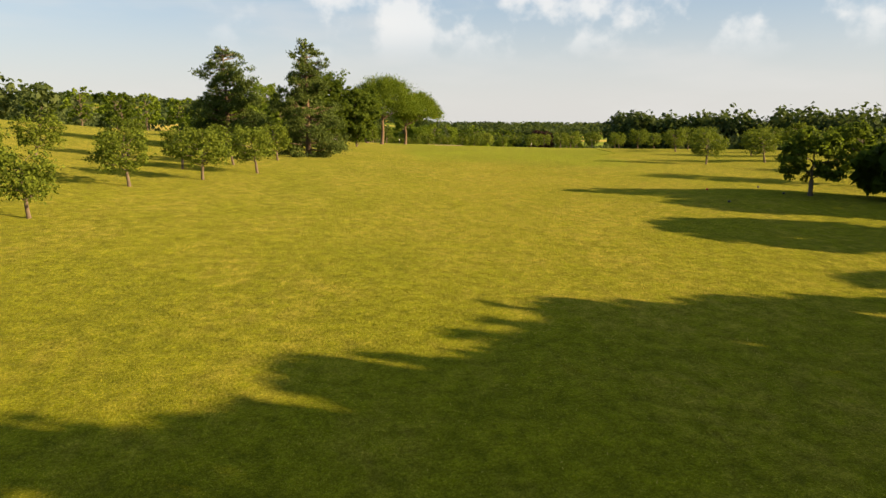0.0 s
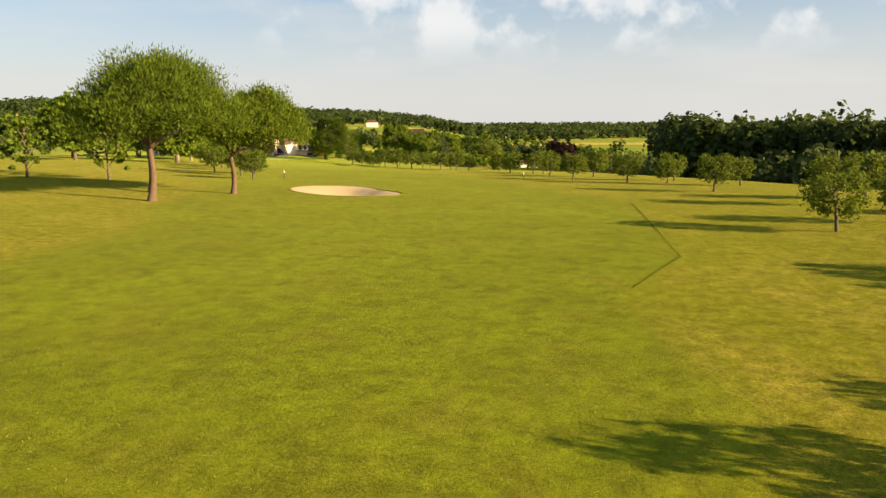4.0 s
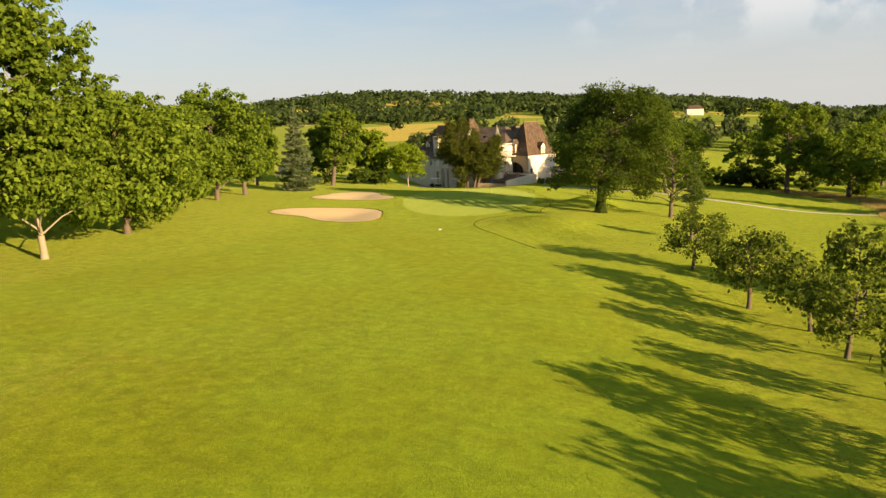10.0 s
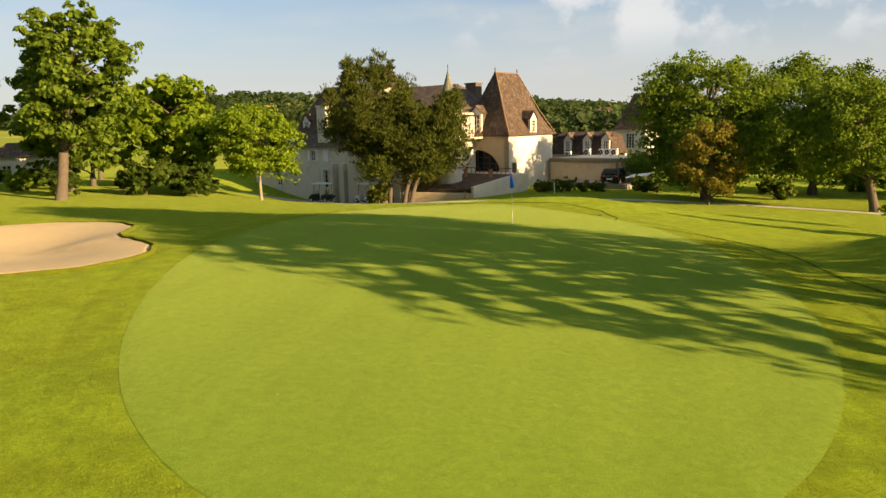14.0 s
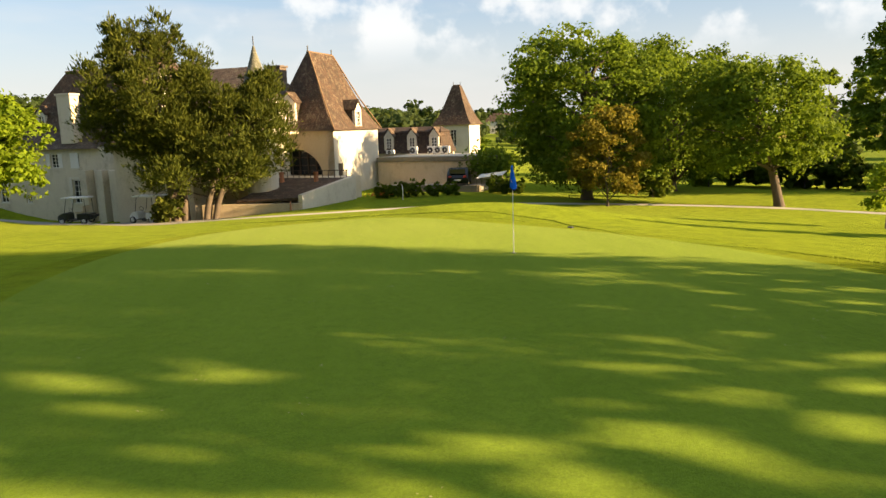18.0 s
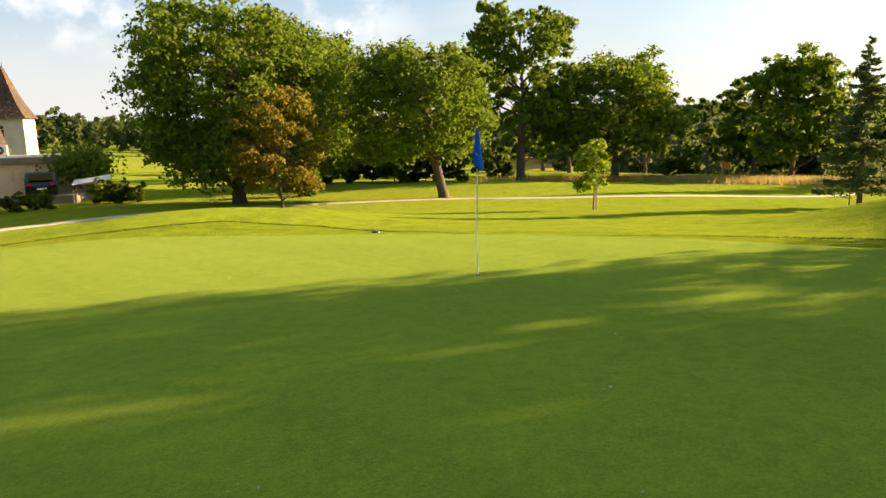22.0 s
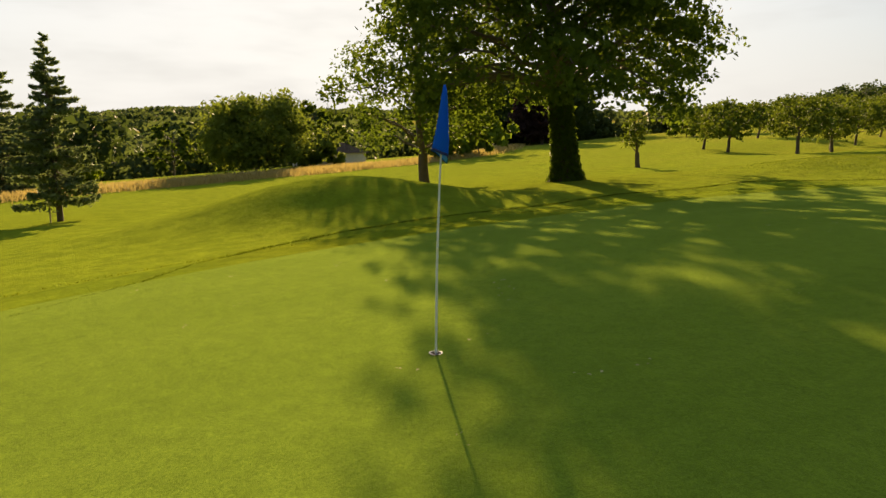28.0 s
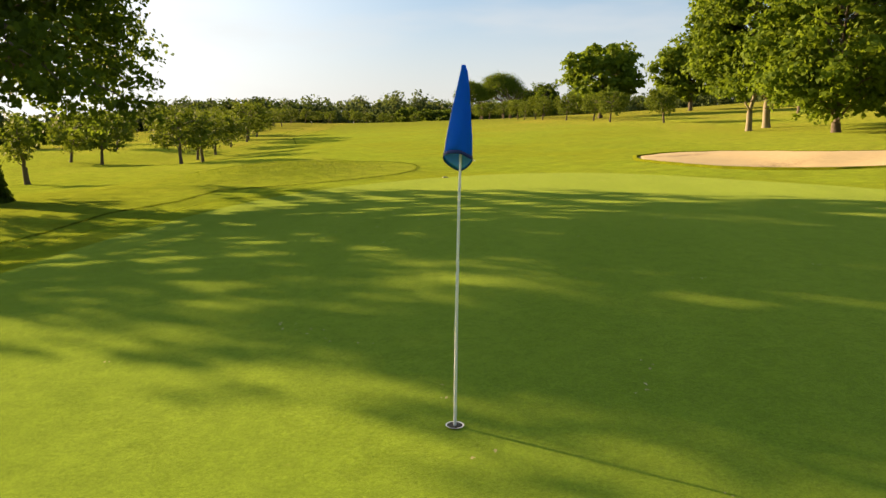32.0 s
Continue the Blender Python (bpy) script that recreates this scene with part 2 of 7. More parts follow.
def grass_material():
    m, nt, bsdf, out = material("grass")
    grit = noise_fac(nt, 36.0, 4, 0.8)
    fine = noise_fac(nt, 11.0, 5, 0.75)
    tuft = noise_fac(nt, 1.7, 4, 0.7)
    broad = noise_fac(nt, 0.09, 4, 0.6)
    patch = noise_fac(nt, 0.42, 4, 0.65)
    rough = mixed(nt, broad, (0.112, 0.136, 0.001), (0.176, 0.190, 0.003))
    fair = mixed(nt, patch, (0.094, 0.132, 0.002), (0.150, 0.184, 0.003))
    fair = mixed(nt, attribute(nt, "lush"), fair, mixed(nt, patch, (0.136, 0.212, 0.008), (0.182, 0.258, 0.012)))
    fair = mixed(nt, ramp(nt, broad, [(0.42, (0, 0, 0)), (0.62, (0.8, 0.8, 0.8))]), fair, (0.160, 0.205, 0.004))
    thin = maths(nt, "SUBTRACT", 0.75, maths(nt, "MULTIPLY", attribute(nt, "lush"), 0.5))
    dark = ramp(nt, noise_fac(nt, 0.8, 5, 0.7), [(0.46, (0, 0, 0)), (0.64, (1, 1, 1))])
    fair = mixed(nt, maths(nt, "MULTIPLY", dark, thin), fair, (0.086, 0.104, 0.004))
    bare = ramp(nt, noise_fac(nt, 0.22, 5, 0.7), [(0.52, (0, 0, 0)), (0.76, (1, 1, 1))])
    fair = mixed(nt, maths(nt, "MULTIPLY", bare, maths(nt, "MULTIPLY", thin, 0.7)), fair, (0.200, 0.180, 0.020))
    worn = ramp(nt, noise_fac(nt, 0.33, 5, 0.62), [(0.50, (0, 0, 0)), (0.68, (1, 1, 1))])
    fair = mixed(nt, maths(nt, "MULTIPLY", worn, maths(nt, "MULTIPLY", thin, 0.55)), fair, (0.118, 0.122, 0.006))
    rough = mixed(nt, attribute(nt, "lush"), rough, mixed(nt, patch, (0.146, 0.218, 0.008), (0.205, 0.272, 0.014)))
    dry = mixed(nt, fine, (0.155, 0.140, 0.008), (0.35, 0.30, 0.065))
    swath = ramp(nt, noise_fac(nt, 0.17, 6, 0.68, (1.0, 0.55, 1.0)), [(0.42, (0.12, 0.12, 0.12)), (0.60, (1, 1, 1))])
    wisp = ramp(nt, noise_fac(nt, 1.5, 6, 0.72, (1.0, 0.7, 1.0)), [(0.40, (0.1, 0.1, 0.1)), (0.62, (1, 1, 1))])
    dry_at = maths(nt, "MULTIPLY", attribute(nt, "dry"), maths(nt, "MULTIPLY", swath, wisp))
    base = mixed(nt, attribute(nt, "mown"), rough, fair)
    base = mixed(nt, dry_at, base, dry)
    straw = maths(nt, "MULTIPLY", ramp(nt, grit, [(0.55, (0, 0, 0)), (0.66, (1, 1, 1))]), maths(nt, "ADD", maths(nt, "MULTIPLY", attribute(nt, "dry"), 0.5), 0.12))
    base = mixed(nt, straw, base, (0.44, 0.37, 0.09))
    field = mixed(nt, ramp(nt, noise_fac(nt, 0.010, 2, 0.4), [(0.55, (0, 0, 0)), (0.57, (1, 1, 1))]), (0.088, 0.150, 0.010), (0.31, 0.235, 0.055))
    base = mixed(nt, attribute(nt, "field"), base, field)
    base = mixed(nt, maths(nt, "SUBTRACT", 1.0, attribute(nt, "lush")), base, (0.81, 0.85, 0.70), "MULTIPLY")
    crisp = maths(nt, "ADD", maths(nt, "MULTIPLY", attribute(nt, "dry"), 0.55), 0.40)
    base = mixed(nt, maths(nt, "ADD", maths(nt, "MULTIPLY", crisp, 0.6), 0.25), base, ramp(nt, tuft, [(0.32, (0.46, 0.47, 0.42)), (0.68, (1.25, 1.2, 1.1))]), "MULTIPLY")
    base = mixed(nt, crisp, base, ramp(nt, fine, [(0.28, (0.42, 0.42, 0.36)), (0.72, (1.45, 1.42, 1.3))]), "MULTIPLY")
    base = mixed(nt, crisp, base, ramp(nt, grit, [(0.32, (0.42, 0.44, 0.36)), (0.68, (1.45, 1.42, 1.3))]), "MULTIPLY")
    nt.links.new(base, bsdf.inputs["Base Color"])
    bsdf.inputs["Roughness"].default_value = 0.9
    bsdf.inputs["Specular IOR Level"].default_value = 0.0
    bsdf.inputs["Sheen Weight"].default_value = 0.085
    bsdf.inputs["Sheen Roughness"].default_value = 0.55
    bsdf.inputs["Sheen Tint"].default_value = (0.72, 0.76, 0.24, 1)
    h = maths(nt, "ADD", maths(nt, "ADD", fine, maths(nt, "MULTIPLY", grit, 0.5)), maths(nt, "MULTIPLY", tuft, 1.5))
    bumped(nt, bsdf, h, 0.6, 0.06)
    return m


def green_material():
    m, nt, bsdf, out = material("putting_green_turf")
    blade = noise_fac(nt, 110.0, 3, 0.8)
    fine = noise_fac(nt, 34.0, 5, 0.8)
    grain = noise_fac(nt, 6.0, 4, 0.7)
    soft = noise_fac(nt, 0.45, 4, 0.6)
    mow = noise_fac(nt, 0.5, 3, 0.5, (1.6, 0.12, 1.0))
    col = mixed(nt, soft, (0.118, 0.192, 0.010), (0.150, 0.230, 0.017))
    col = mixed(nt, maths(nt, "MULTIPLY", ramp(nt, mow, [(0.42, (0, 0, 0)), (0.58, (1, 1, 1))]), 0.35), col, (0.166, 0.248, 0.020))
    col = mixed(nt, 0.55, col, ramp(nt, fine, [(0.28, (0.42, 0.46, 0.36)), (0.72, (1.48, 1.46, 1.38))]), "MULTIPLY")
    col = mixed(nt, 0.55, col, ramp(nt, blade, [(0.3, (0.55, 0.58, 0.5)), (0.7, (1.4, 1.36, 1.35))]), "MULTIPLY")
    col = mixed(nt, 0.45, col, ramp(nt, grain, [(0.3, (0.62, 0.66, 0.56)), (0.7, (1.26, 1.25, 1.2))]), "MULTIPLY")
    spots = ramp(nt, noise_fac(nt, 2.6, 5, 0.75), [(0.70, (0, 0, 0)), (0.78, (1, 1, 1))])
    col = mixed(nt, maths(nt, "MULTIPLY", spots, 0.55), col, (0.26, 0.215, 0.07))
    nt.links.new(col, bsdf.inputs["Base Color"])
    bsdf.inputs["Roughness"].default_value = 0.9
    bsdf.inputs["Specular IOR Level"].default_value = 0.0
    bsdf.inputs["Sheen Weight"].default_value = 0.13
    bsdf.inputs["Sheen Roughness"].default_value = 0.55
    bsdf.inputs["Sheen Tint"].default_value = (0.76, 0.78, 0.30, 1)
    bumped(nt, bsdf, maths(nt, "ADD", maths(nt, "ADD", fine, blade), grain), 0.5, 0.015)
    return m


def sand_material():
    m, nt, bsdf, out = material("bunker_sand")
    col = mixed(nt, noise_fac(nt, 0.7, 5, 0.6), (0.46, 0.345, 0.165), (0.54, 0.415, 0.215))
    col = mixed(nt, ramp(nt, noise_fac(nt, 25, 3, 0.7), [(0.3, (0, 0, 0)), (0.7, (0.5, 0.5, 0.5))]), col, (0.40, 0.295, 0.140))
    rakes = noise_fac(nt, 1.0, 3, 0.6, (2.2, 14.0, 1.0))
    col = mixed(nt, 0.35, col, ramp(nt, rakes, [(0.35, (0.78, 0.76, 0.72)), (0.65, (1.12, 1.12, 1.12))]), "MULTIPLY")
    blot = ramp(nt, noise_fac(nt, 3.2, 6, 0.75), [(0.42, (0, 0, 0)), (0.62, (1, 1, 1))])
    col = mixed(nt, maths(nt, "MULTIPLY", attribute(nt, "damp"), maths(nt, "ADD", maths(nt, "MULTIPLY", blot, 0.75), 0.2), True), col, (0.085, 0.055, 0.022))
    nt.links.new(col, bsdf.inputs["Base Color"])
    bsdf.inputs["Roughness"].default_value = 0.9
    bumped(nt, bsdf, maths(nt, "ADD", noise_fac(nt, 6, 5, 0.7), rakes), 0.4, 0.03)
    return m


def leaf_material(name, dark, light, through=0.35, rough=0.65):
    m, nt, bsdf, out = material(name)
    geo = nt.nodes.new("ShaderNodeNewGeometry")
    info = nt.nodes.new("ShaderNodeObjectInfo")
    f = maths(nt, "ADD", maths(nt, "MULTIPLY", geo.outputs["Random Per Island"], 0.75), maths(nt, "MULTIPLY", info.outputs["Random"], 0.25))
    col = mixed(nt, f, dark, light)
    nt.links.new(col, bsdf.inputs["Base Color"])
    bsdf.inputs["Roughness"].default_value = rough
    bsdf.inputs["Specular IOR Level"].default_value = 0.06
    tr = nt.nodes.new("ShaderNodeBsdfTranslucent")
    nt.links.new(mixed(nt, 0.7, col, (min(0.8, light[0] * 1.9), min(0.8, light[1] * 1.9), light[2] * 1.2)), tr.inputs["Color"])
    mx = nt.nodes.new("ShaderNodeMixShader")
    mx.inputs[0].default_value = through
    nt.links.new(bsdf.outputs[0], mx.inputs[1])
    nt.links.new(tr.outputs[0], mx.inputs[2])
    nt.links.new(mx.outputs[0], out.inputs["Surface"])
    return m


def plain(name, a, b, scale=3.0, rough=0.8, bump_s=0.2, metal=0.0, bump_scale=None, dist=0.02):
    m, nt, bsdf, out = material(name)
    nt.links.new(mixed(nt, noise_fac(nt, scale, 5, 0.65, None, "Object"), a, b), bsdf.inputs["Base Color"])
    bsdf.inputs["Roughness"].default_value, bsdf.inputs["Metallic"].default_value = rough, metal
    if bump_s:
        bumped(nt, bsdf, noise_fac(nt, bump_scale or scale * 6, 4, 0.7, None, "Object"), bump_s, dist)
    return m


GRASS, GREEN, SAND = grass_material(), green_material(), sand_material()
BARK = plain("bark", (0.05, 0.038, 0.025), (0.14, 0.11, 0.075), 4, 0.95, 0.7, bump_scale=9, dist=0.05)
PALE_BARK = plain("pale_bark", (0.16, 0.135, 0.09), (0.29, 0.25, 0.175), 3, 0.9, 0.4)
PINE_BARK = plain("pine_bark", (0.060, 0.040, 0.024), (0.145, 0.098, 0.058), 4, 0.95, 0.7, bump_scale=8, dist=0.05)
LEAF = leaf_material("leaf", (0.042, 0.076, 0.008), (0.142, 0.198, 0.017), 0.32)
LEAF_ORCHARD = leaf_material("orchard_leaf", (0.036, 0.060, 0.008), (0.118, 0.154, 0.017), 0.28)
LEAF_DARK = leaf_material("dark_leaf", (0.024, 0.044, 0.007), (0.082, 0.118, 0.013), 0.46)
LEAF_LIGHT = leaf_material("light_leaf", (0.075, 0.125, 0.008), (0.2, 0.265, 0.016), 0.4)
LEAF_RED = leaf_material("bronze_leaf", (0.060, 0.066, 0.011), (0.225, 0.185, 0.026), 0.34)
LEAF_YEW = leaf_material("yew_leaf", (0.02, 0.032, 0.005), (0.096, 0.108, 0.014), 0.18)
NEEDLE = leaf_material("pine_needle", (0.034, 0.060, 0.007), (0.118, 0.165, 0.013), 0.24)
NEEDLE_BLUE = leaf_material("blue_needle", (0.056, 0.086, 0.036), (0.15, 0.19, 0.085), 0.34)
NEEDLE_DARK = leaf_material("dark_needle", (0.022, 0.042, 0.01), (0.082, 0.112, 0.024), 0.18)
LEAF_PURPLE = leaf_material("purple_leaf", (0.016, 0.01, 0.01), (0.04, 0.022, 0.02), 0.2)
# Raised, greyer tone: the distance haze is put into the leaf colour.
WOOD_FAR = leaf_material("hazy_far_wood_leaf", (0.034, 0.056, 0.022), (0.080, 0.106, 0.034), 0.35)
# Darker copy: the valley wood's shaded side is put into the leaf colour.
WOOD_SHADE = leaf_material("dark_shaded_wood_leaf", (0.020, 0.036, 0.012), (0.054, 0.078, 0.020), 0.3)
STRAW = leaf_material("dry_grass", (0.20, 0.150, 0.055), (0.36, 0.285, 0.12), 0.35)
HAZEL = leaf_material("hazel_leaf", (0.048, 0.076, 0.012), (0.135, 0.17, 0.026), 0.42)

# ---- ground ----


def steps(fine, lo, hi, far, grow=1.16):
    v = list(np.arange(lo, hi + 1e-6, fine))
    d, a = fine, v[-1]
    while a < far:
        d *= grow
        a += d
        v.append(a)
    d, b = fine, v[0]
    while b > -far:
        d *= grow
        b -= d
        v.insert(0, b)
    return np.array(v)


EDGE_Y = (-262, -232, -225, -197, -140, -127, -109, -97, -89, -82, -70, -41, -35, -33, -30.7, -29.1, -27.1, -25, -22.8, -20.7, -17.7, -14.6, -12, -8.7, -5, -2.8, -0.9, 0.6, 1.6, 3.2, 6, 9.5, 11.3, 12, 12.8, 14)
EDGE_X = (44, 48, 53, 60, 49, 43.5, 39.7, 37.2, 35.6, 33.6, 28.5, 15.3, 10.2, 8.3, 6.9, 6.4, 6.1, 6.4, 7.3, 8.5, 10.7, 10.2, 10.7, 10.0, 9.8, 9.3, 8.2, 7.0, 5.7, 4.4, 4.6, 4.0, 2.0, -0.7, -3.1, -8.0)


def fairway(x, y):
    """1 on the mown fairway and round the green, 0 in the rough."""
    right = np.interp(y, EDGE_Y, EDGE_X)
    left = 20.0 - 12 * ease(-190, -120, y) - 16 * ease(-120, -60, y) - 2 * ease(-60, -20, y)
    wob = 1.2 * np.sin(y * 0.11) + 0.8 * np.sin(y * 0.23 + 1.0)
    k = ease(-0.5, 0.5, right - x) * ease(-1.5, 1.5, x - left - wob) * ease(-262, -252, y + 4 * np.sin(x * 0.2))
    return k * (1 - ease(16, 19, y))


def make_ground():
    xs = steps(2.0, -70, 100, 4600)
    ys = steps(2.0, -350, 70, 4600)
    xs = np.union1d(xs, np.arange(-28, 44, 0.5))
    ys = np.union1d(np.union1d(ys, np.arange(-44, 30, 0.5)), np.arange(-197, -173, 0.5))
    gx, gy = np.meshgrid(xs, ys)
    gz = shaped(gx, gy)
    n, k = len(xs), len(ys)
    idx = np.arange(n * k).reshape(k, n)
    faces = np.stack([idx[:-1, :-1], idx[:-1, 1:], idx[1:, 1:], idx[1:, :-1]], -1).reshape(-1, 4)
    me = raw_mesh("ground", np.stack([gx, gy, gz], -1).reshape(-1, 3), faces, True)
    x, y = gx.ravel(), gy.ravel()
    mown = fairway(x, y)
    dry = 0.75 * ease(-235, -262, y) + 0.6 * (1 - mown) * ease(-45, -90, y) + 0.25 * (1 - mown)
    dry = np.clip(dry + 0.5 * np.exp(-(((x - 6) / 9) ** 2)) * ease(-60, -90, y) * ease(-190, -150, y), 0, 1)
    dry = dry * (1 - ease(-40, 10, y) * 0.8)
    field = ease(130, 210, np.hypot((x - 15) * 0.9, (y + 120) * 0.62)) * (1 - ease(-10, -45, x) * ease(40, 0, y) * ease(-330, -280, x))
    for name, v in (("mown", mown), ("dry", dry), ("field", field), ("lush", ease(-150, -75, y))):
        a = me.attributes.new(name, "FLOAT", "POINT")
        a.data.foreach_set("value", v.astype(np.float32))
    return tagged(part("ground", me, GRASS), "rolling mown grass with dry straw patches", "grass", kind="structure")


make_ground()


def disc(outline, rise, rings=24, power=1.0):
    """A sheet inside an outline, laid on the ground, rising by rise(k) with k 0 in the middle and 1 on the rim."""
    ox, oy = outline
    cx, cy = ox.mean(), oy.mean()
    ks = (np.arange(1, rings + 1) / rings) ** power
    x = np.r_[cx, (cx + (ox - cx) * ks[:, None]).ravel()]
    y = np.r_[cy, (cy + (oy - cy) * ks[:, None]).ravel()]
    k = np.r_[0, np.repeat(ks, len(ox))]
    z = shaped(x, y) + rise(k)
    m = len(ox)
    faces = []
    for r in range(rings - 1):
        i = 1 + r * m + np.arange(m)
        j = 1 + r * m + (np.arange(m) + 1) % m
        faces.append(np.stack([i, i + m, j + m, j], -1))
    i, j = 1 + np.arange(m), 1 + (np.arange(m) + 1) % m
    tri = np.stack([np.zeros(m, int), i, j, j], -1)
    return np.stack([x, y, z], -1), np.concatenate(faces), tri[:, :3]


def sheet(name, outline, rise, mat, rings=24, power=1.0):
    v, quads, tris = disc(outline, rise, rings, power)
    me = bpy.data.meshes.new(name)
    me.from_pydata(v.tolist(), [], quads.tolist() + tris.tolist())
    me.polygons.foreach_set("use_smooth", np.ones(len(me.polygons), bool))
    return part(name, me, mat)

# ---- green, bunkers ----
ring = np.linspace(0, 2 * math.pi, 120, endpoint=False)


def oval(cx, cy, a, b, turn, wob, phase=0.0):
    k = 1 + wob * np.sin(2 * ring + phase) + 0.5 * wob * np.sin(3 * ring + 2 * phase)
    c, s = math.cos(radians(turn)), math.sin(radians(turn))
    u, v = a * k * np.cos(ring), b * k * np.sin(ring)
    return cx + u * c - v * s, cy + u * s + v * c


GREEN_AT = (-1.2, -5.9, 8.5, 18.6, 12, 0.02, 0.6)
apron = sheet("green_apron", oval(GREEN_AT[0], GREEN_AT[1], 9.8, 19.6, 12, 0.02, 0.6), lambda k: 0.02 - 0.03 * ease(0.97, 1, k), GRASS, 50)
tagged(apron, "closely mown grass collar round the putting green", "grass", kind="structure")
a = apron.data.attributes.new("mown", "FLOAT", "POINT")
a.data.foreach_set("value", np.ones(len(apron.data.vertices), np.float32))
a = apron.data.attributes.new("lush", "FLOAT", "POINT")
a.data.foreach_set("value", np.ones(len(apron.data.vertices), np.float32))
green = sheet("putting_green", oval(*GREEN_AT), lambda k: 0.035 - 0.01 * ease(0.98, 1, k), GREEN, 60)
tagged(green, "smooth pale green putting surface with ball marks", "putting green", kind="structure")


def make_bunker(row, damp):
    cx, cy, waves, depth, deep = row
    a = math.exp(waves[0])
    r = rim_radius(ring, waves) * (1 + 0.008 * np.sin(19 * ring) + 0.006 * np.sin(31 * ring + 1))
    rim = (cx + r * np.cos(ring), cy + r * np.sin(ring))
    pit = thing("sand_bunker", "golf bunker of raked pale orange sand in mown grass", "sand bunker", group="bunkers beside the fairway")
    sand = sheet("sand", rim, lambda k: 0.05 - 0.10 * ease(0.985, 1, k), SAND, 40)
    sand.parent = pit
    co = np.array([v.co for v in sand.data.vertices])
    wet = sum(k * bump(co[:, 0], co[:, 1], x, y, u, w, turn) for x, y, u, w, turn, k in damp)
    at = sand.data.attributes.new("damp", "FLOAT", "POINT")
    at.data.foreach_set("value", np.clip(wet, 0, 1).astype(np.float32))
    # turf edge: a low rounded lip that overhangs the sand
    pieces = []
    for off, up in ((-0.02, 0.0), (0.0, 0.07), (0.05, 0.075), (0.13, 0.02), (0.22, -0.05)):
        x = cx + (rim[0] - cx) * (1 + off / a)
        y = cy + (rim[1] - cy) * (1 + off / a)
        high = 0.4 + 0.6 * ease(-0.2, 0.9, np.cos(ring - radians(deep)))
        pieces.append(np.stack([x, y, shaped(x, y) + up * high + 0.03], -1))
    v = np.concatenate(pieces)
    m = len(ring)
    f = [np.stack([r * m + np.arange(m), r * m + (np.arange(m) + 1) % m, (r + 1) * m + (np.arange(m) + 1) % m, (r + 1) * m + np.arange(m)], -1) for r in range(len(pieces) - 1)]
    part("turf_lip", raw_mesh("turf_lip", v, np.concatenate(f), True), GRASS, pit, "grassy lip")


DAMP = [  # dark damp patches: centre, half sizes, turn, strength
    [(36.6, -184.6, 1.0, 2.8, -25, 1.0), (35.0, -181.5, 1.6, 1.8, 0, 0.4)],
    [(-9.2, -29.4, 1.7, 0.7, 20, 0.8), (-5.9, -32.4, 0.25, 1.6, -60, 1.0), (-16.0, -28.3, 1.2, 0.2, -30, 0.9)],
    [(-15.0, -8.0, 1.2, 0.6, 0, 0.4)],
]
for row, damp in zip(BUNKERS, DAMP):
    make_bunker(row, damp)

# ---- trees ----


def blob_points(rng, blobs, n, shell=0.55, per=30, tight=0.36):
    """Places and outward ways of leaves that gather in small sprays, which fill some ellipsoids (x, y, z, rx, ry, rz)."""
    blobs = np.asarray(blobs, float)
    w = (blobs[:, 3] * blobs[:, 4] * blobs[:, 5]) ** (2 / 3)
    m = max(2 * len(blobs), n // per)
    pick = rng.choice(len(blobs), m, p=w / w.sum())
    d = rng.normal(size=(m, 3))
    d /= np.linalg.norm(d, axis=1, keepdims=True)
    t = shell * 0.6 + (1 - shell * 0.6) * rng.random(m) ** 0.5
    mid = blobs[pick, :3] + d * (t * (0.75 + 0.5 * rng.random(m) ** 1.6))[:, None] * blobs[pick, 3:]
    size = np.cbrt(blobs[pick, 3] * blobs[pick, 4] * blobs[pick, 5]) * tight * (0.5 + rng.random(m))
    j = rng.integers(0, m, n)
    e = rng.normal(size=(n, 3))
    e /= np.linalg.norm(e, axis=1, keepdims=True)
    p = e * (rng.random(n) ** 0.6 * size[j])[:, None] * [1.2, 1.2, 0.62]
    p[:, 2] -= 0.3 * np.hypot(p[:, 0], p[:, 1]) ** 2 / (size[j] + 0.05)
    return mid[j] + p, 0.7 * d[j] + 0.5 * e


def leaf_sheet(rng, places, ways, size, flat=0.5, long=1.6, droop=0.0, brush=0.0):
    """A four-cornered, slightly folded leaf spray at each place."""
    n = len(places)
    nrm = ways * (flat + 0.2) + rng.normal(size=(n, 3)) * 0.55
    nrm[:, 2] += 0.25
    nrm /= np.linalg.norm(nrm, axis=1, keepdims=True) + 1e-9
    u = np.cross(nrm, rng.normal(size=(n, 3)))
    u /= np.linalg.norm(u, axis=1, keepdims=True) + 1e-9
    u[:, 2] -= droop
    if brush:
        u = ways * brush + [0, 0, 0.6 * brush] + rng.normal(size=(n, 3)) * 0.5
        u /= np.linalg.norm(u, axis=1, keepdims=True) + 1e-9
        nrm = np.cross(u, rng.normal(size=(n, 3)))
        nrm /= np.linalg.norm(nrm, axis=1, keepdims=True) + 1e-9
    v = np.cross(nrm, u)
    s = (size * (0.6 + 0.8 * rng.random(n)))[:, None]
    lift = nrm * s * 0.18
    a, b = u * s * long * 0.5, v * s * 0.5
    verts = np.stack([places - a, places + b + lift - a * 0.15, places + a, places - b + lift - a * 0.15], 1).reshape(-1, 3)
    return verts, np.arange(4 * n, dtype=np.int32).reshape(n, 4)


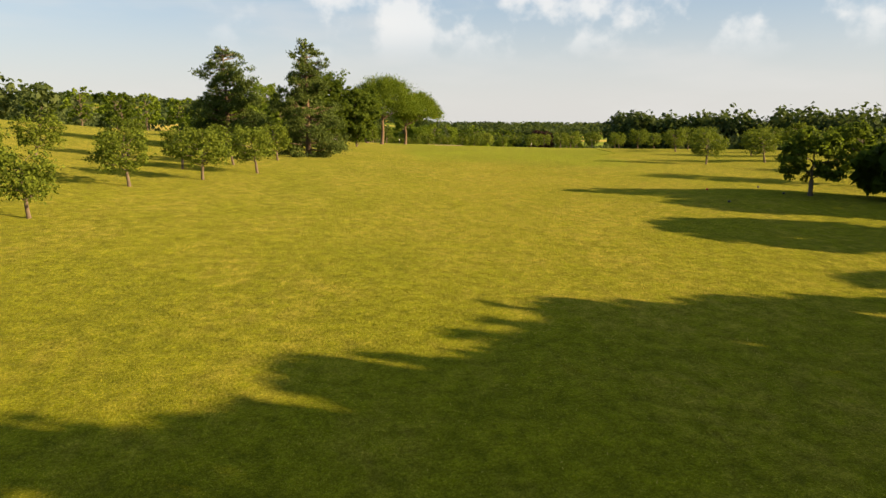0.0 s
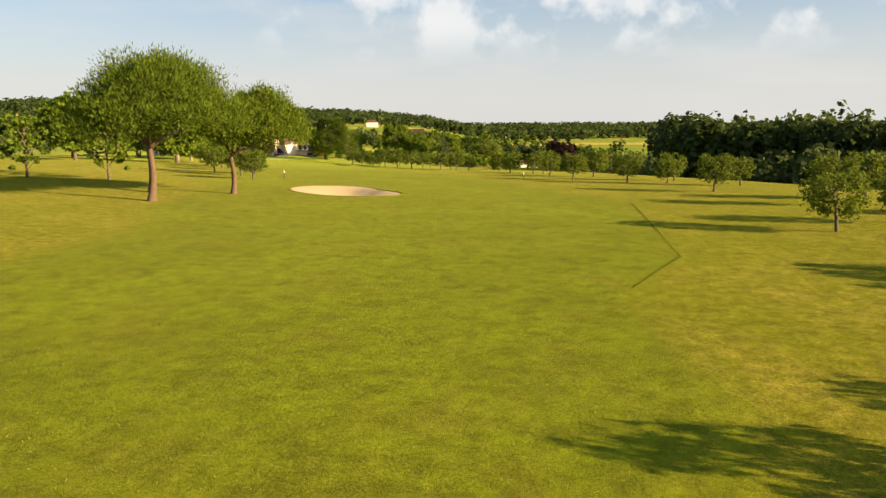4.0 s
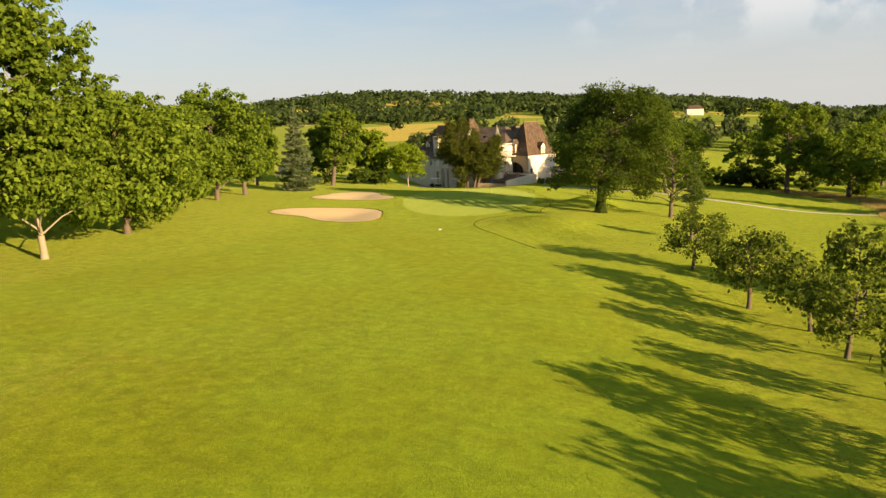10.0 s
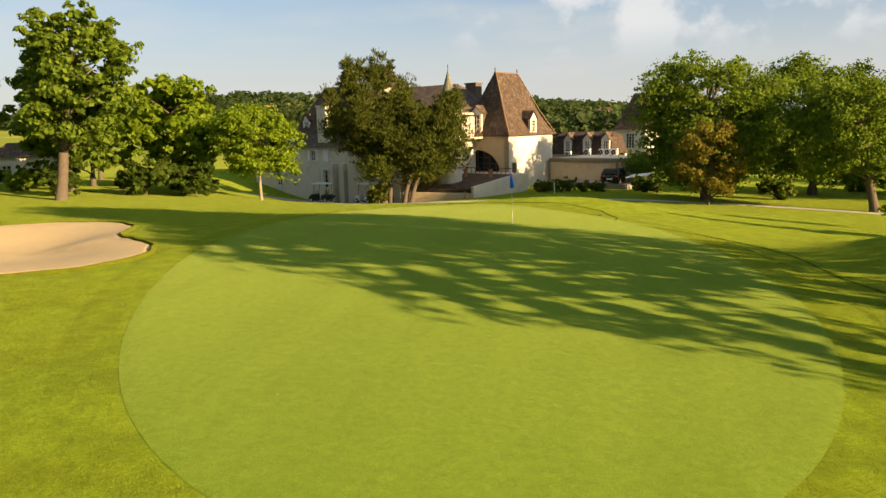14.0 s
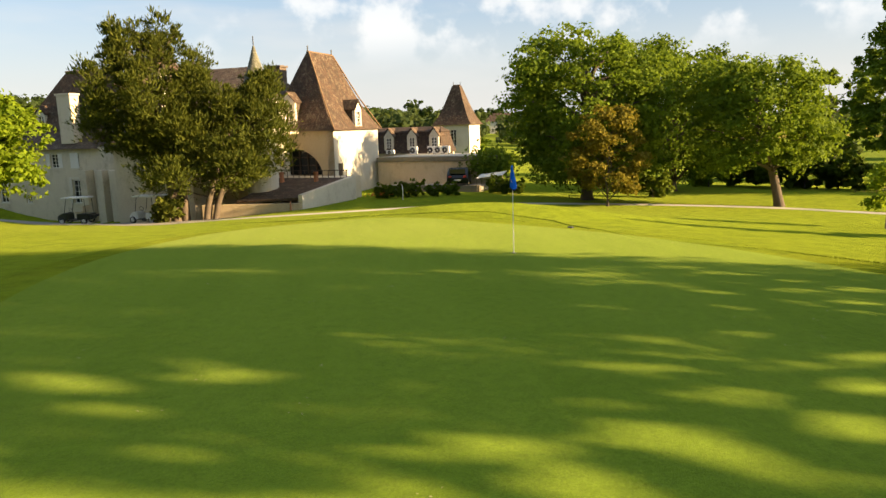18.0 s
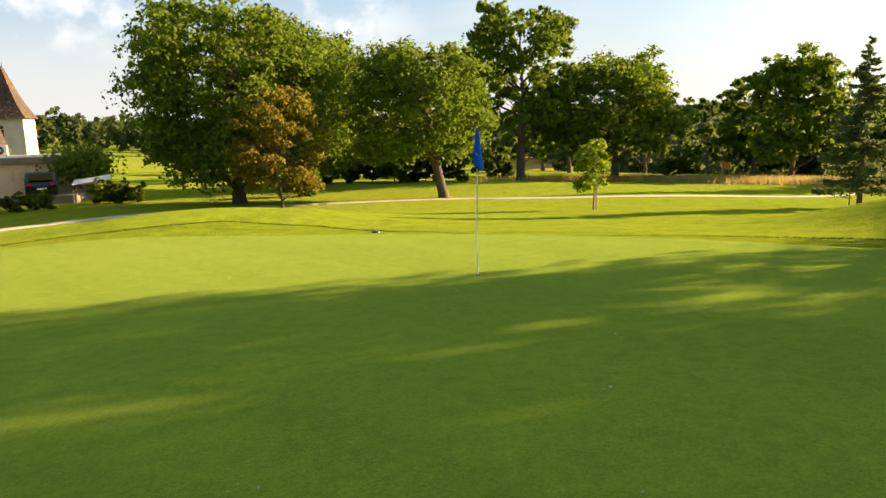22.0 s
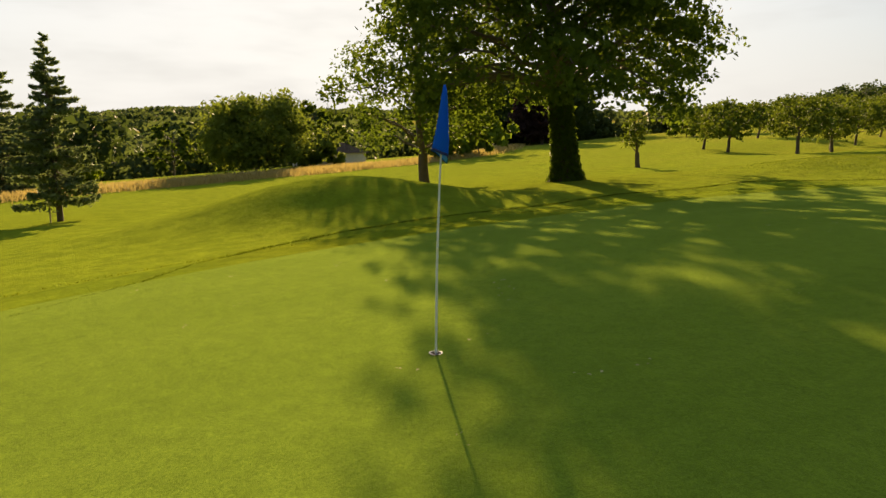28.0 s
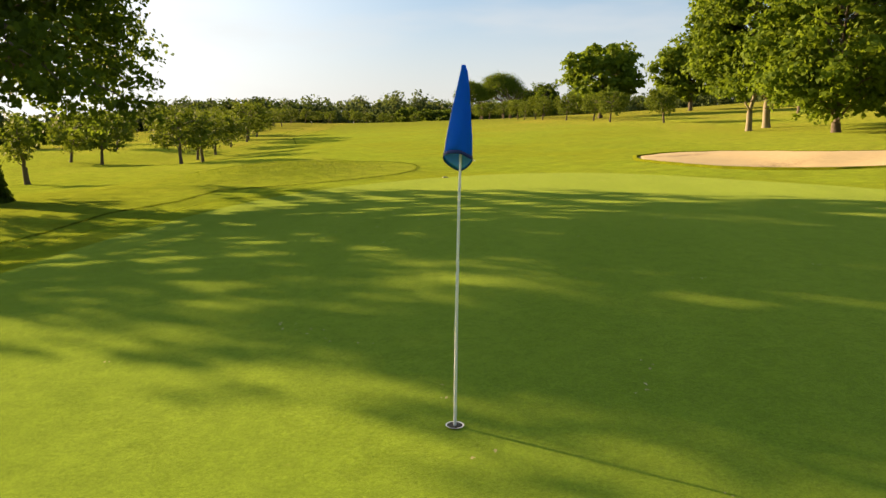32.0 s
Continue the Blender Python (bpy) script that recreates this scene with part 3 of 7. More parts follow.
def limb(rng, start, end, r0, r1, sag=0.08, steps_=6, sides=6):
    start, end = np.asarray(start, float), np.asarray(end, float)
    k = np.linspace(0, 1, steps_)[:, None]
    p = start + (end - start) * k
    size = np.linalg.norm(end - start)
    p = p + rng.normal(size=p.shape) * size * 0.03 * np.sin(np.pi * k)
    p[:, 2] += size * sag * np.sin(np.pi * k[:, 0])
    return tube(p, np.linspace(r0, r1, steps_), sides)


def broad_tree(seed, h, r, trunk, leaf=0.3, leaves=9000, blobs=26, low=0.28, lean=(0.0, 0.0), shape=1.0, shell=0.5, clump=0.36, flare=1.15, steer=None, per=30, tight=0.36, airy=None, skirt=0):
    """Meshes of a trunk with limbs and of a crown, with the foot at the origin."""
    rng = np.random.default_rng(seed)
    top = np.array([lean[0], lean[1], h * 0.72])
    fork = np.array([lean[0] * low * 1.3, lean[1] * low * 1.3, h * low])
    pieces = []
    k = np.linspace(0, 1, 7)[:, None]
    p = k * fork + np.sin(k * 3 + seed) * trunk * 0.15 * k
    p[0, 2] = -0.15
    rad = trunk * (1 - 0.16 * k[:, 0])
    rad[0] *= flare * 1.08
    rad[1] *= 1 + (flare - 1) * 0.35
    pieces.append(tube(p, rad, 10))
    pieces.append(limb(rng, fork, top, trunk * 0.62, trunk * 0.12, 0.0, 7, 8))
    balls = []
    mid = h * (low * 0.8 + 1.0) / 2
    half = h * (1 - low * 0.8) / 2
    for i in range(blobs):
        a = i * 2.39996 + rng.random() * 0.5
        zz = -0.85 + 1.75 * (i + 0.5) / blobs
        wide = math.sqrt(max(0.08, 1 - abs(zz * 0.94) ** (1.7 + 0.6 * shape)))
        rr = r * wide * (0.55 + 0.42 * rng.random())
        s = r * clump * (0.6 + 0.75 * rng.random())
        c = np.array([lean[0] * 0.9 + rr * math.cos(a) * (1 - clump * 0.4), lean[1] * 0.9 + rr * math.sin(a) * (1 - clump * 0.4), mid + half * zz * (1 - clump * 0.55)])
        if steer:
            c = steer(c, s)
        balls.append((*c, s, s, s * 0.72))
        if i % 2 == 0:
            base = fork + (top - fork) * max(0.0, min(0.85, (c[2] - fork[2]) / (top[2] - fork[2]) - 0.25))
            pieces.append(limb(rng, base, c, trunk * 0.3, trunk * 0.05, 0.06))
    for i in range(skirt):
        a, s = i * 2.39996 + 0.4 * rng.random(), r * clump * (0.65 + 0.35 * rng.random())
        rr = r * (0.55 + 0.4 * rng.random())
        c = np.array([lean[0] * 0.5 + rr * math.cos(a), lean[1] * 0.5 + rr * math.sin(a), h * low * (0.85 + 0.4 * rng.random())])
        if steer:
            c = steer(c, s)
        balls.append((*c, s, s, s * 0.8))
        pieces.append(limb(rng, fork, c, trunk * 0.22, trunk * 0.04, 0.14))
    pts, ways = blob_points(rng, balls, leaves, shell, per, tight)
    if airy:
        keep = airy(pts)
        pts, ways = pts[keep], ways[keep]
    return raw_mesh("trunk", *joined(pieces), True), raw_mesh("crown", *leaf_sheet(rng, pts, ways, leaf))


def conifer(seed, h, r, trunk, leaf=0.28, leaves=7000, whorls=22, low=0.06, curve=0.9, droop=0.25, slim=0.32):
    """A spruce or fir: whorls of separate drooping boughs with hanging twigs on a straight stem."""
    rng = np.random.default_rng(seed)
    k = np.linspace(0, 1, 9)
    stem = np.stack([0.012 * h * np.sin(k * 4 + seed) * k, 0.01 * h * np.cos(k * 5 + seed) * k, k * h - 0.1], -1)
    pieces = [tube(stem, trunk * (1 - 0.96 * k), 8)]
    boughs = []
    for w in range(whorls):
        f = low + (0.99 - low) * (w / (whorls - 1)) ** 0.9
        reach = r * (1 - f) ** curve * (0.75 + 0.4 * rng.random()) + 0.10
        for j in range(5 + int(rng.integers(0, 3))):
            boughs.append((f + 0.012 * rng.normal(), rng.random() * 6.283, reach * (0.55 + 0.6 * rng.random())))
    total = sum(b[2] ** 1.3 for b in boughs)
    pts, ways = [], []
    for f, a, L in boughs:
        m = max(10, int(leaves * L ** 1.3 / total))
        t = 0.08 + 0.92 * rng.random(m) ** 0.8
        side = rng.normal(size=m) * L * slim * 0.5 * (1.1 - t)
        hang = rng.random(m) ** 1.5 * (0.06 + 0.22 * L * droop)
        x = np.cos(a) * L * t - np.sin(a) * side
        y = np.sin(a) * L * t + np.cos(a) * side
        z = f * h - droop * L * t + 0.55 * droop * L * t * t + 0.10 * L * t * t - hang - 0.35 * np.abs(side)
        pts.append(np.stack([x, y, z], -1))
        ways.append(np.tile([math.cos(a) * 0.8, math.sin(a) * 0.8, -0.25], (m, 1)))
        if L > 0.4:
            q = np.linspace(0, 1, 4)
            pieces.append(tube(np.stack([np.cos(a) * L * q, np.sin(a) * L * q, f * h - droop * L * q + (0.55 * droop + 0.10) * L * q * q], -1), trunk * np.array([0.16, 0.11, 0.06, 0.015]), 4))
    pts, ways = np.concatenate(pts), np.concatenate(ways)
    return raw_mesh("trunk", *joined(pieces), True), raw_mesh("crown", *leaf_sheet(rng, pts, ways, leaf, 0.5, 2.6, 0.0, 0.9))


def umbrella_pine(seed, h, r, trunk, stems=((0, 0),), leaves=32000, leaf=0.06, lean=(0.0, 0.0)):
    rng = np.random.default_rng(seed)
    pieces, balls = [], []
    base = h * 0.41
    for sx, sy in stems:
        fork = np.array([sx * 1.5 + rng.normal() * 0.3, sy * 1.5 + rng.normal() * 0.3, base * 0.85])
        k = np.linspace(0, 1, 7)[:, None]
        p = np.array([sx, sy, -0.15]) + k * (fork - [sx, sy, -0.15]) + np.sin(k * 4) * 0.12
        rad = trunk * (1 - 0.35 * k[:, 0])
        rad[0] *= 1.3
        pieces.append(tube(p, rad, 10))
        for j in range(9):
            a = j * 0.698 + rng.random() * 0.5
            rr = r * (0.45 + 0.4 * rng.random())
            end = np.array([fork[0] + lean[0] * 0.7 + rr * math.cos(a), fork[1] + lean[1] * 0.7 + rr * math.sin(a), base + (h - base) * (0.25 + 0.3 * rng.random())])
            pieces.append(limb(rng, fork, end, trunk * 0.38, trunk * 0.06, -0.05))
    for i in range(90):
        a, q = i * 2.39996, math.sqrt((i + 0.5) / 90)
        rr = r * 0.86 * q
        z = base + (h - base) * (0.82 - 0.62 * q**2.2 + 0.06 * rng.normal())
        s = r * (0.16 + 0.08 * rng.random())
        balls.append((lean[0] + rr * math.cos(a), lean[1] + rr * math.sin(a), z - s * 0.2, s * 1.15, s * 1.15, s * 0.8))
    for i in range(16):
        a = i * 2.39996
        balls.append((lean[0] + r * 0.6 * math.cos(a), lean[1] + r * 0.6 * math.sin(a), base + (h - base) * (0.1 + 0.2 * rng.random()), r * 0.2, r * 0.2, r * 0.14))
    pts, ways = blob_points(rng, balls, leaves, 0.3, 20, 0.72)
    ways[:, 2] += 0.5
    return raw_mesh("trunk", *joined(pieces), True), raw_mesh("crown", *leaf_sheet(rng, pts, ways, leaf, 0.3, 4.2, 0.0, 1.0))


def layered_pine(seed, h, r, trunk, low=0.12, leaves=26000, leaf=0.13, lean=(0.0, 0.0), full=0.7):
    """A rugged pine: flat tufted branches in tiers round a straight stem."""
    rng = np.random.default_rng(seed)
    k = np.linspace(0, 1, 8)
    pieces = [tube(np.stack([0.1 * np.sin(k * 4) + lean[0] * k, 0.1 * np.cos(k * 3) - 0.1 + lean[1] * k, k * h * 0.97 - 0.1], -1), trunk * (1 - 0.93 * k), 9)]
    balls = []
    tiers = 19
    for w in range(tiers):
        f = low + (0.97 - low) * w / (tiers - 1)
        reach = r * (1 - f * 0.97) ** full * (0.75 + 0.4 * rng.random())
        for j in range(11 if f < 0.8 else 6):
            a = rng.random() * 6.283
            q = reach * (0.25 + 0.75 * rng.random() ** 0.7)
            s = 0.4 + 0.13 * reach * (0.6 + 0.8 * rng.random())
            c = (lean[0] * f + q * math.cos(a), lean[1] * f + q * math.sin(a), f * h + 0.12 * q + 0.2 * rng.normal())
            balls.append((*c, s, s, s * 0.55))
            pieces.append(limb(rng, (lean[0] * f, lean[1] * f, f * h - 0.2), c, trunk * 0.2, trunk * 0.04, -0.05, 5, 5))
    pts, ways = blob_points(rng, balls, leaves, 0.3, 14, 0.6)
    ways[:, 2] += 0.3
    return raw_mesh("trunk", *joined(pieces), True), raw_mesh("crown", *leaf_sheet(rng, pts, ways, leaf, 0.3, 3.4, 0.0, 0.8))


def yew(seed, h, r, trunk, low=0.2, lean=(0.0, 0.0), leaves=44000, leaf=0.075, spread=0.6, taper=0.0):
    """Several stems and a crown of upright feathery plumes."""
    rng = np.random.default_rng(seed)
    pieces, balls = [], []
    k = np.linspace(0, 1, 8)[:, None]
    for j in range(3):
        off = np.array([0.35 * math.cos(j * 2.1), 0.35 * math.sin(j * 2.1), -0.15])
        end = np.array([lean[0] * 0.8 + 0.9 * math.cos(j * 2.1), lean[1] * 0.8 + 0.9 * math.sin(j * 2.1), h * 0.8])
        pieces.append(tube(off + (end - off) * k ** [1.4, 1.4, 1.0], trunk * (0.75 - 0.6 * k[:, 0]), 8))
    for i in range(74):
        f = (i + 0.5) / 74
        a = i * 2.39996 + rng.random() * 0.6
        z = h * (low + (0.93 - low) * f)
        reach = r * (math.sin(math.pi * (0.16 + 0.80 * f)) ** spread) * (0.30 + 0.62 * rng.random()) * (1 - taper * f)
        s = (0.55 + 0.10 * r) * (0.7 + 0.6 * rng.random()) * (1.1 - 0.35 * f)
        c = (lean[0] * f ** 1.2 + reach * math.cos(a), lean[1] * f ** 1.2 + reach * math.sin(a), z)
        balls.append((*c, s, s, s * 0.95))
        if i % 2 == 0:
            pieces.append(limb(rng, (lean[0] * f * 0.7, lean[1] * f * 0.7, max(0.8, z - 1.6)), c, trunk * 0.2, trunk * 0.04, -0.06, 5, 5))
    pts, ways = blob_points(rng, balls, leaves, 0.3, 22, 0.42)
    ways[:, 2] += 0.35
    return raw_mesh("trunk", *joined(pieces), True), raw_mesh("crown", *leaf_sheet(rng, pts, ways, leaf, 0.3, 4.0, 0.0, 1.1))


def plant(name, label, category, meshes, x, y, turn=0.0, bark=None, leaf=None, scale=1.0, group="", sink=0.05):
    t = thing(name, label, category, Matrix.Translation((x, y, ground_at(x, y) - sink)) @ Matrix.Rotation(radians(turn), 4, "Z") @ Matrix.Scale(scale, 4), group)
    part("trunk", meshes[0], bark or BARK, t)
    part("crown", meshes[1], leaf or LEAF, t)
    return t


ORCHARD = [broad_tree(100 + i, 4.7, 2.5, 0.14, 0.14, 3300, 30, 0.25, (0.5 * math.cos(i * 2.1), 0.5 * math.sin(i * 2.1)), 0.7, 0.1, 0.27, per=9, tight=0.6) for i in range(6)]


ORCHARD_FAR = [broad_tree(130 + i, 4.7, 2.5, 0.14, 0.22, 1350, 24, 0.25, (0.5 * math.cos(i * 2.1), 0.5 * math.sin(i * 2.1)), 0.7, 0.1, 0.30, per=5, tight=0.65) for i in range(5)]


def orchard_rows(rows, group, lo=0.85, hi=1.15, seed=5, kinds=ORCHARD):
    rng = random.Random(seed)
    for x, y in rows:
        i = rng.randrange(len(kinds))
        s = rng.uniform(lo, hi)
        plant("fruit_tree", "small orchard tree with a low round leafy crown", "fruit tree", kinds[i], x, y, rng.uniform(0, 360), BARK, LEAF_ORCHARD, s, group)


orchard_rows([(43.4, -93.0), (37.3, -76.7), (34.0, -62.5), (30.5, -53.5), (27.3, -44.4)], "fruit trees along the fairway", 0.92, 1.05)
orchard_rows([(65.5, -125.4), (65.3, -140.3), (65.4, -155.3), (71.0, -163.4), (74.3, -183.1), (77.0, -201.0), (74.1, -213.6), (66.8, -217.0), (54.3, -251.3), (63.0, -249.5), (70.7, -233.5)], "fruit trees along the fairway", 0.84, 0.97, 6)
orchard_rows([(72.9, -140.3), (74.7, -152.8), (80.5, -156.6), (75.7, -166), (83, -172), (69, -118.3), (62.8, -115.0), (63.1, -100), (56.4, -96), (52.9, -103), (49.8, -98), (52.6, -92), (46.4, -85), (49.2, -69), (37.2, -49.3), (41.3, -51.0), (33.2, -57.5), (35.8, -69.5), (75.3, -238), (72.3, -250), (81.9, -226), (70.4, -266), (84, -195), (82, -240), (88, -212), (40.3, -83.5)], "fruit trees in the orchard", 0.75, 1.1, 7, ORCHARD_FAR)
orchard_rows([(-4.9, -294.3), (-3.3, -282.4), (0.52, -277.3), (3.9, -271.8), (4.4, -258.3), (-2.3, -270.7), (1.1, -265.7), (-12, -284), (-14, -270), (-9, -262)], "fruit trees beside the fairway", 0.74, 0.9, 8)
orchard_rows([(20.7, -167.9), (17.5, -159), (18.2, -153), (12.8, -142.8), (9.3, -133.9), (5.6, -124.2), (7.6, -126), (0.1, -105.7), (-3.6, -96.6), (-5.4, -89.6), (-10.7, -79), (12, -151), (4, -116)], "fruit trees beside the fairway", 0.7, 0.9, 9)

big = "broad leafy tree with a thick trunk on mown grass"
plant("oak_tree", "tall oak with pale trunk beside the fairway", "tree", broad_tree(1, 22.5, 7.8, 0.33, 0.23, 38000, 70, 0.11, (0.8, 0.4), clump=0.27, shell=0.2), -17.7, -64.4, 0, PALE_BARK, LEAF)
plant("oak_tree", "tall oak with pale trunk beside the fairway", "tree", broad_tree(2, 17.5, 6.0, 0.26, 0.23, 25000, 50, 0.10, clump=0.27, shell=0.2), -15.3, -60.3, 40, PALE_BARK, LEAF)
plant("oak_tree", big, "tree", broad_tree(3, 12.5, 6.6, 0.34, 0.26, 24000, 40, 0.06, clump=0.31, shell=0.3), -18.4, -49.2, 80, BARK, LEAF)
plant("oak_tree", big, "tree", broad_tree(4, 12.0, 6.8, 0.34, 0.28, 19000, 38, 0.06, clump=0.3, shell=0.3), -26, -36, 20, BARK, LEAF)
plant("oak_tree", big, "tree", broad_tree(5, 15.0, 6.8, 0.36, 0.28, 19000, 38, 0.08, clump=0.3, shell=0.3), -31.5, -19.5, 50, BARK, LEAF)
plant("oak_tree", big, "tree", broad_tree(6, 11.8, 5.5, 0.35, 0.32, 16000, 36, 0.2, clump=0.3, shell=0.3), -33.7, -10.3, 120, BARK, LEAF)
plant("blue_spruce", "tall blue-green spruce on the lawn", "tree", conifer(7, 13.6, 3.7, 0.25, 0.12, 30000, 40, 0.02, 0.8, 0.3, 0.5), -31.5, 0.5, 0, BARK, NEEDLE_BLUE)
plant("ash_tree", "leafy tree with dead twigs at its top", "tree", broad_tree(8, 14.0, 4.2, 0.38, 0.24, 19000, 40, 0.24, (1.3, 1.3), clump=0.28, shell=0.2), -32.6, 13.8, 0, BARK, LEAF)
plant("lime_tree", "young bright green tree with a thin trunk", "tree", broad_tree(9, 8.3, 3.6, 0.13, 0.17, 20000, 34, 0.26, clump=0.34), -23.8, 26.8, 0, PALE_BARK, LEAF_LIGHT)
plant("maple_tree", big, "tree", broad_tree(10, 10.5, 4.5, 0.25, 0.34, 9000, 24, 0.2), -33, 29, 0, BARK, LEAF_LIGHT)
plant("maple_tree", big, "tree", broad_tree(11, 11, 4.5, 0.25, 0.34, 9000, 24, 0.15), -38, 22, 0, BARK, LEAF)


def shadow_fitted(c, s):
    """Draws the crown towards the green to fit its shadow there: the sun-shaded flank stays full, the top leans over,
    and boughs slide along the sun's rays.
    """
    side = 0.402 * c[0] + 0.916 * c[1]
    along = -0.916 * c[0] + 0.402 * c[1]
    z = c[2] + 0.278 * along
    lo = np.interp(z, [1, 3, 4, 5, 6, 7, 8, 9, 10, 11], [-5.4, -5.9, -6.0, -6.0, -5.9, -5.7, -5.0, -3.4, -1.4, 0.4]) + s * 0.3
    hi = np.interp(z, [1, 3, 4, 5, 6, 7, 8, 9, 10, 11], [4.5, 5.7, 6.1, 6.5, 7.05, 7.4, 7.2, 6.7, 6.1, 5.6])
    q = max(-1.0, min(1.0, (side - 1.3) / 6.4 * (1 + 0.45 * ease(5.5, 3.0, z))))
    new_side = (lo + hi) / 2 + q * (hi - lo) / 2
    slide = min(6.0, max(0.0, 0.448 * along - 0.896 * new_side - 3.9) / 0.448)
    along -= slide
    return np.array([0.402 * new_side - 0.916 * along, 0.916 * new_side + 0.402 * along, c[2] + 0.278 * slide])


def gaps(p):
    """Holes between the boughs, lined up with the sun to dapple the green, more of them towards the crown's flanks."""
    side = 0.402 * p[:, 0] + 0.916 * p[:, 1]
    z = p[:, 2] + 0.278 * (-0.916 * p[:, 0] + 0.402 * p[:, 1])
    g = np.sin(5.3 * side + 1.5 * np.sin(1.3 * z)) * np.sin(8.1 * z + 1.1 * side + 1.0) + np.sin(2.9 * side - 1.9 * z + 2.0) * np.sin(5.1 * z - 1.4 * side)
    reach = np.hypot(p[:, 0] - 0.1, p[:, 1] - 0.3)
    foot = np.interp(reach, [0.8, 1.8, 3.0, 4.5, 6.0, 9.0], [5.2, 4.3, 3.2, 2.4, 2.1, 2.5]) + 0.35 * np.sin(2.3 * side) + 0.3 * np.sin(3.7 * p[:, 0] + p[:, 1])
    g += 0.5 * np.sin(11.0 * side + 3.0 * z) * np.sin(13.0 * z - 2.0 * side) + 0.95 * ease(9.0, 6.0, p[:, 2]) * ease(-5.5, -3.0, side)
    full = 1.6 * ease(6.2, 6.8, z) * ease(-3.5, -1.0, side) * ease(8.4, 7.4, side)
    return (p[:, 2] > foot) & (g - full < np.interp(side, [-7.0, -5.0, -3.0, 0.0, 4.5, 6.5, 8.0], [0.3, 0.6, 1.0, 1.25, 1.2, 0.65, 0.3]))


def held_back(c, s):
    """Shapes the smaller tree's upper crown so that its shadow stays clear of the green."""
    side = 0.402 * c[0] + 0.916 * c[1]
    along = -0.916 * c[0] + 0.402 * c[1]
    cap = np.interp(c[2] + 0.278 * along, [2, 4, 5, 6.5, 8], [5.6, 5.2, 3.4, 1.0, 0.0])
    side = min(side, cap + 0.3 * (side - cap))
    return np.array([0.402 * side - 0.916 * along, 0.916 * side + 0.402 * along, c[2]])


big_tree = plant("spreading_tree", "huge spreading tree with a thick ivy-covered trunk", "tree", broad_tree(12, 14.6, 8.2, 0.42, 0.135, 82000, 120, 0.24, (0.55, 1.22), clump=0.18, shell=0.0, steer=shadow_fitted, flare=1.45, per=18, tight=0.45, airy=gaps, skirt=18), 17.1, -15.3, 0, BARK, LEAF_DARK)
rngi = np.random.default_rng(9)
ia, iz = rngi.random(5200) * 6.283, rngi.random(5200) ** 1.1 * 5.6 - 0.1
ir = 0.44 * (1 - 0.05 * iz) + 0.12 * rngi.random(5200) ** 2 + 0.26 * np.exp(-iz * 2.2)
ipts = np.stack([ir * np.cos(ia) + 0.04 * iz, ir * np.sin(ia) + 0.11 * iz, iz], -1)
part("ivy", raw_mesh("ivy", *leaf_sheet(rngi, ipts, np.stack([np.cos(ia), np.sin(ia), 0 * ia], -1), 0.11, 0.9)), LEAF_DARK, big_tree, "dark ivy on the trunk")
# LEAF_DARK here puts the crown's backlit darkness into the leaf colour.
plant("field_tree", "round leafy tree with a slim trunk", "tree", broad_tree(13, 10.6, 5.2, 0.25, 0.125, 9500, 50, 0.16, (0.1, 0.4), clump=0.19, shell=0.0, steer=held_back, per=14, tight=0.5), 24.6, -13.0, 0, BARK, LEAF_DARK)
plant("fruit_tree", "thin young fruit tree with a stubby trunk", "fruit tree", broad_tree(14, 3.7, 0.75, 0.15, 0.10, 1300, 16, 0.26, (0.1, 0.35), clump=0.5, per=10, tight=0.6), 27.0, -28.8, 0, BARK, LEAF_ORCHARD)
plant("bronze_tree", "small tree with bronze-tinged foliage", "tree", broad_tree(15, 6.4, 2.6, 0.10, 0.11, 12000, 44, 0.06, shape=0.2, clump=0.2, shell=0.0, per=12, tight=0.6), 11.9, 23.9, 0, BARK, LEAF_RED)
plant("chestnut_tree", "massive dark round-crowned tree", "tree", broad_tree(16, 11.8, 5.8, 0.45, 0.15, 48000, 70, 0.06, clump=0.26, shell=0.3, per=22, tight=0.42), 12.6, 29.3, 0, BARK, LEAF)
plant("chestnut_tree", "massive dark round-crowned tree", "tree", broad_tree(17, 12.6, 6.4, 0.45, 0.16, 40000, 60, 0.06, clump=0.26, shell=0.3, per=22, tight=0.42), 22.9, 37.9, 30, BARK, LEAF)
plant("cherry_tree", "leaning tree with a wide crown", "tree", broad_tree(18, 9.3, 4.7, 0.3, 0.14, 30000, 60, 0.24, (-1.6, 0.6), clump=0.23, shell=0.2, per=18, tight=0.45), 22.6, 23.1, 0, BARK, LEAF)
plant("poplar_tree", "tall airy tree with a dark trunk", "tree", broad_tree(19, 15.6, 6.0, 0.4, 0.24, 20000, 44, 0.22, clump=0.24, shell=0.15), 41, 32, 0, BARK, LEAF)
plant("walnut_tree", "wide leafy tree beyond the tee", "tree", broad_tree(20, 11.6, 6.6, 0.4, 0.24, 20000, 40, 0.16, clump=0.31, shell=0.25), 49.3, 27.8, 0, BARK, LEAF)
plant("ivy_tree", "upright tree overgrown with ivy", "tree", broad_tree(21, 12.3, 4.6, 0.4, 0.3, 14000, 34, 0.04, shape=2.0), 62, 17, 0, BARK, LEAF)
plant("fir_tree", "slender young fir on the lawn", "tree", conifer(22, 7.1, 2.3, 0.13, 0.075, 15000, 27, 0.17, 0.85, 0.34), 26.9, 2.06, 0, BARK, NEEDLE_BLUE)
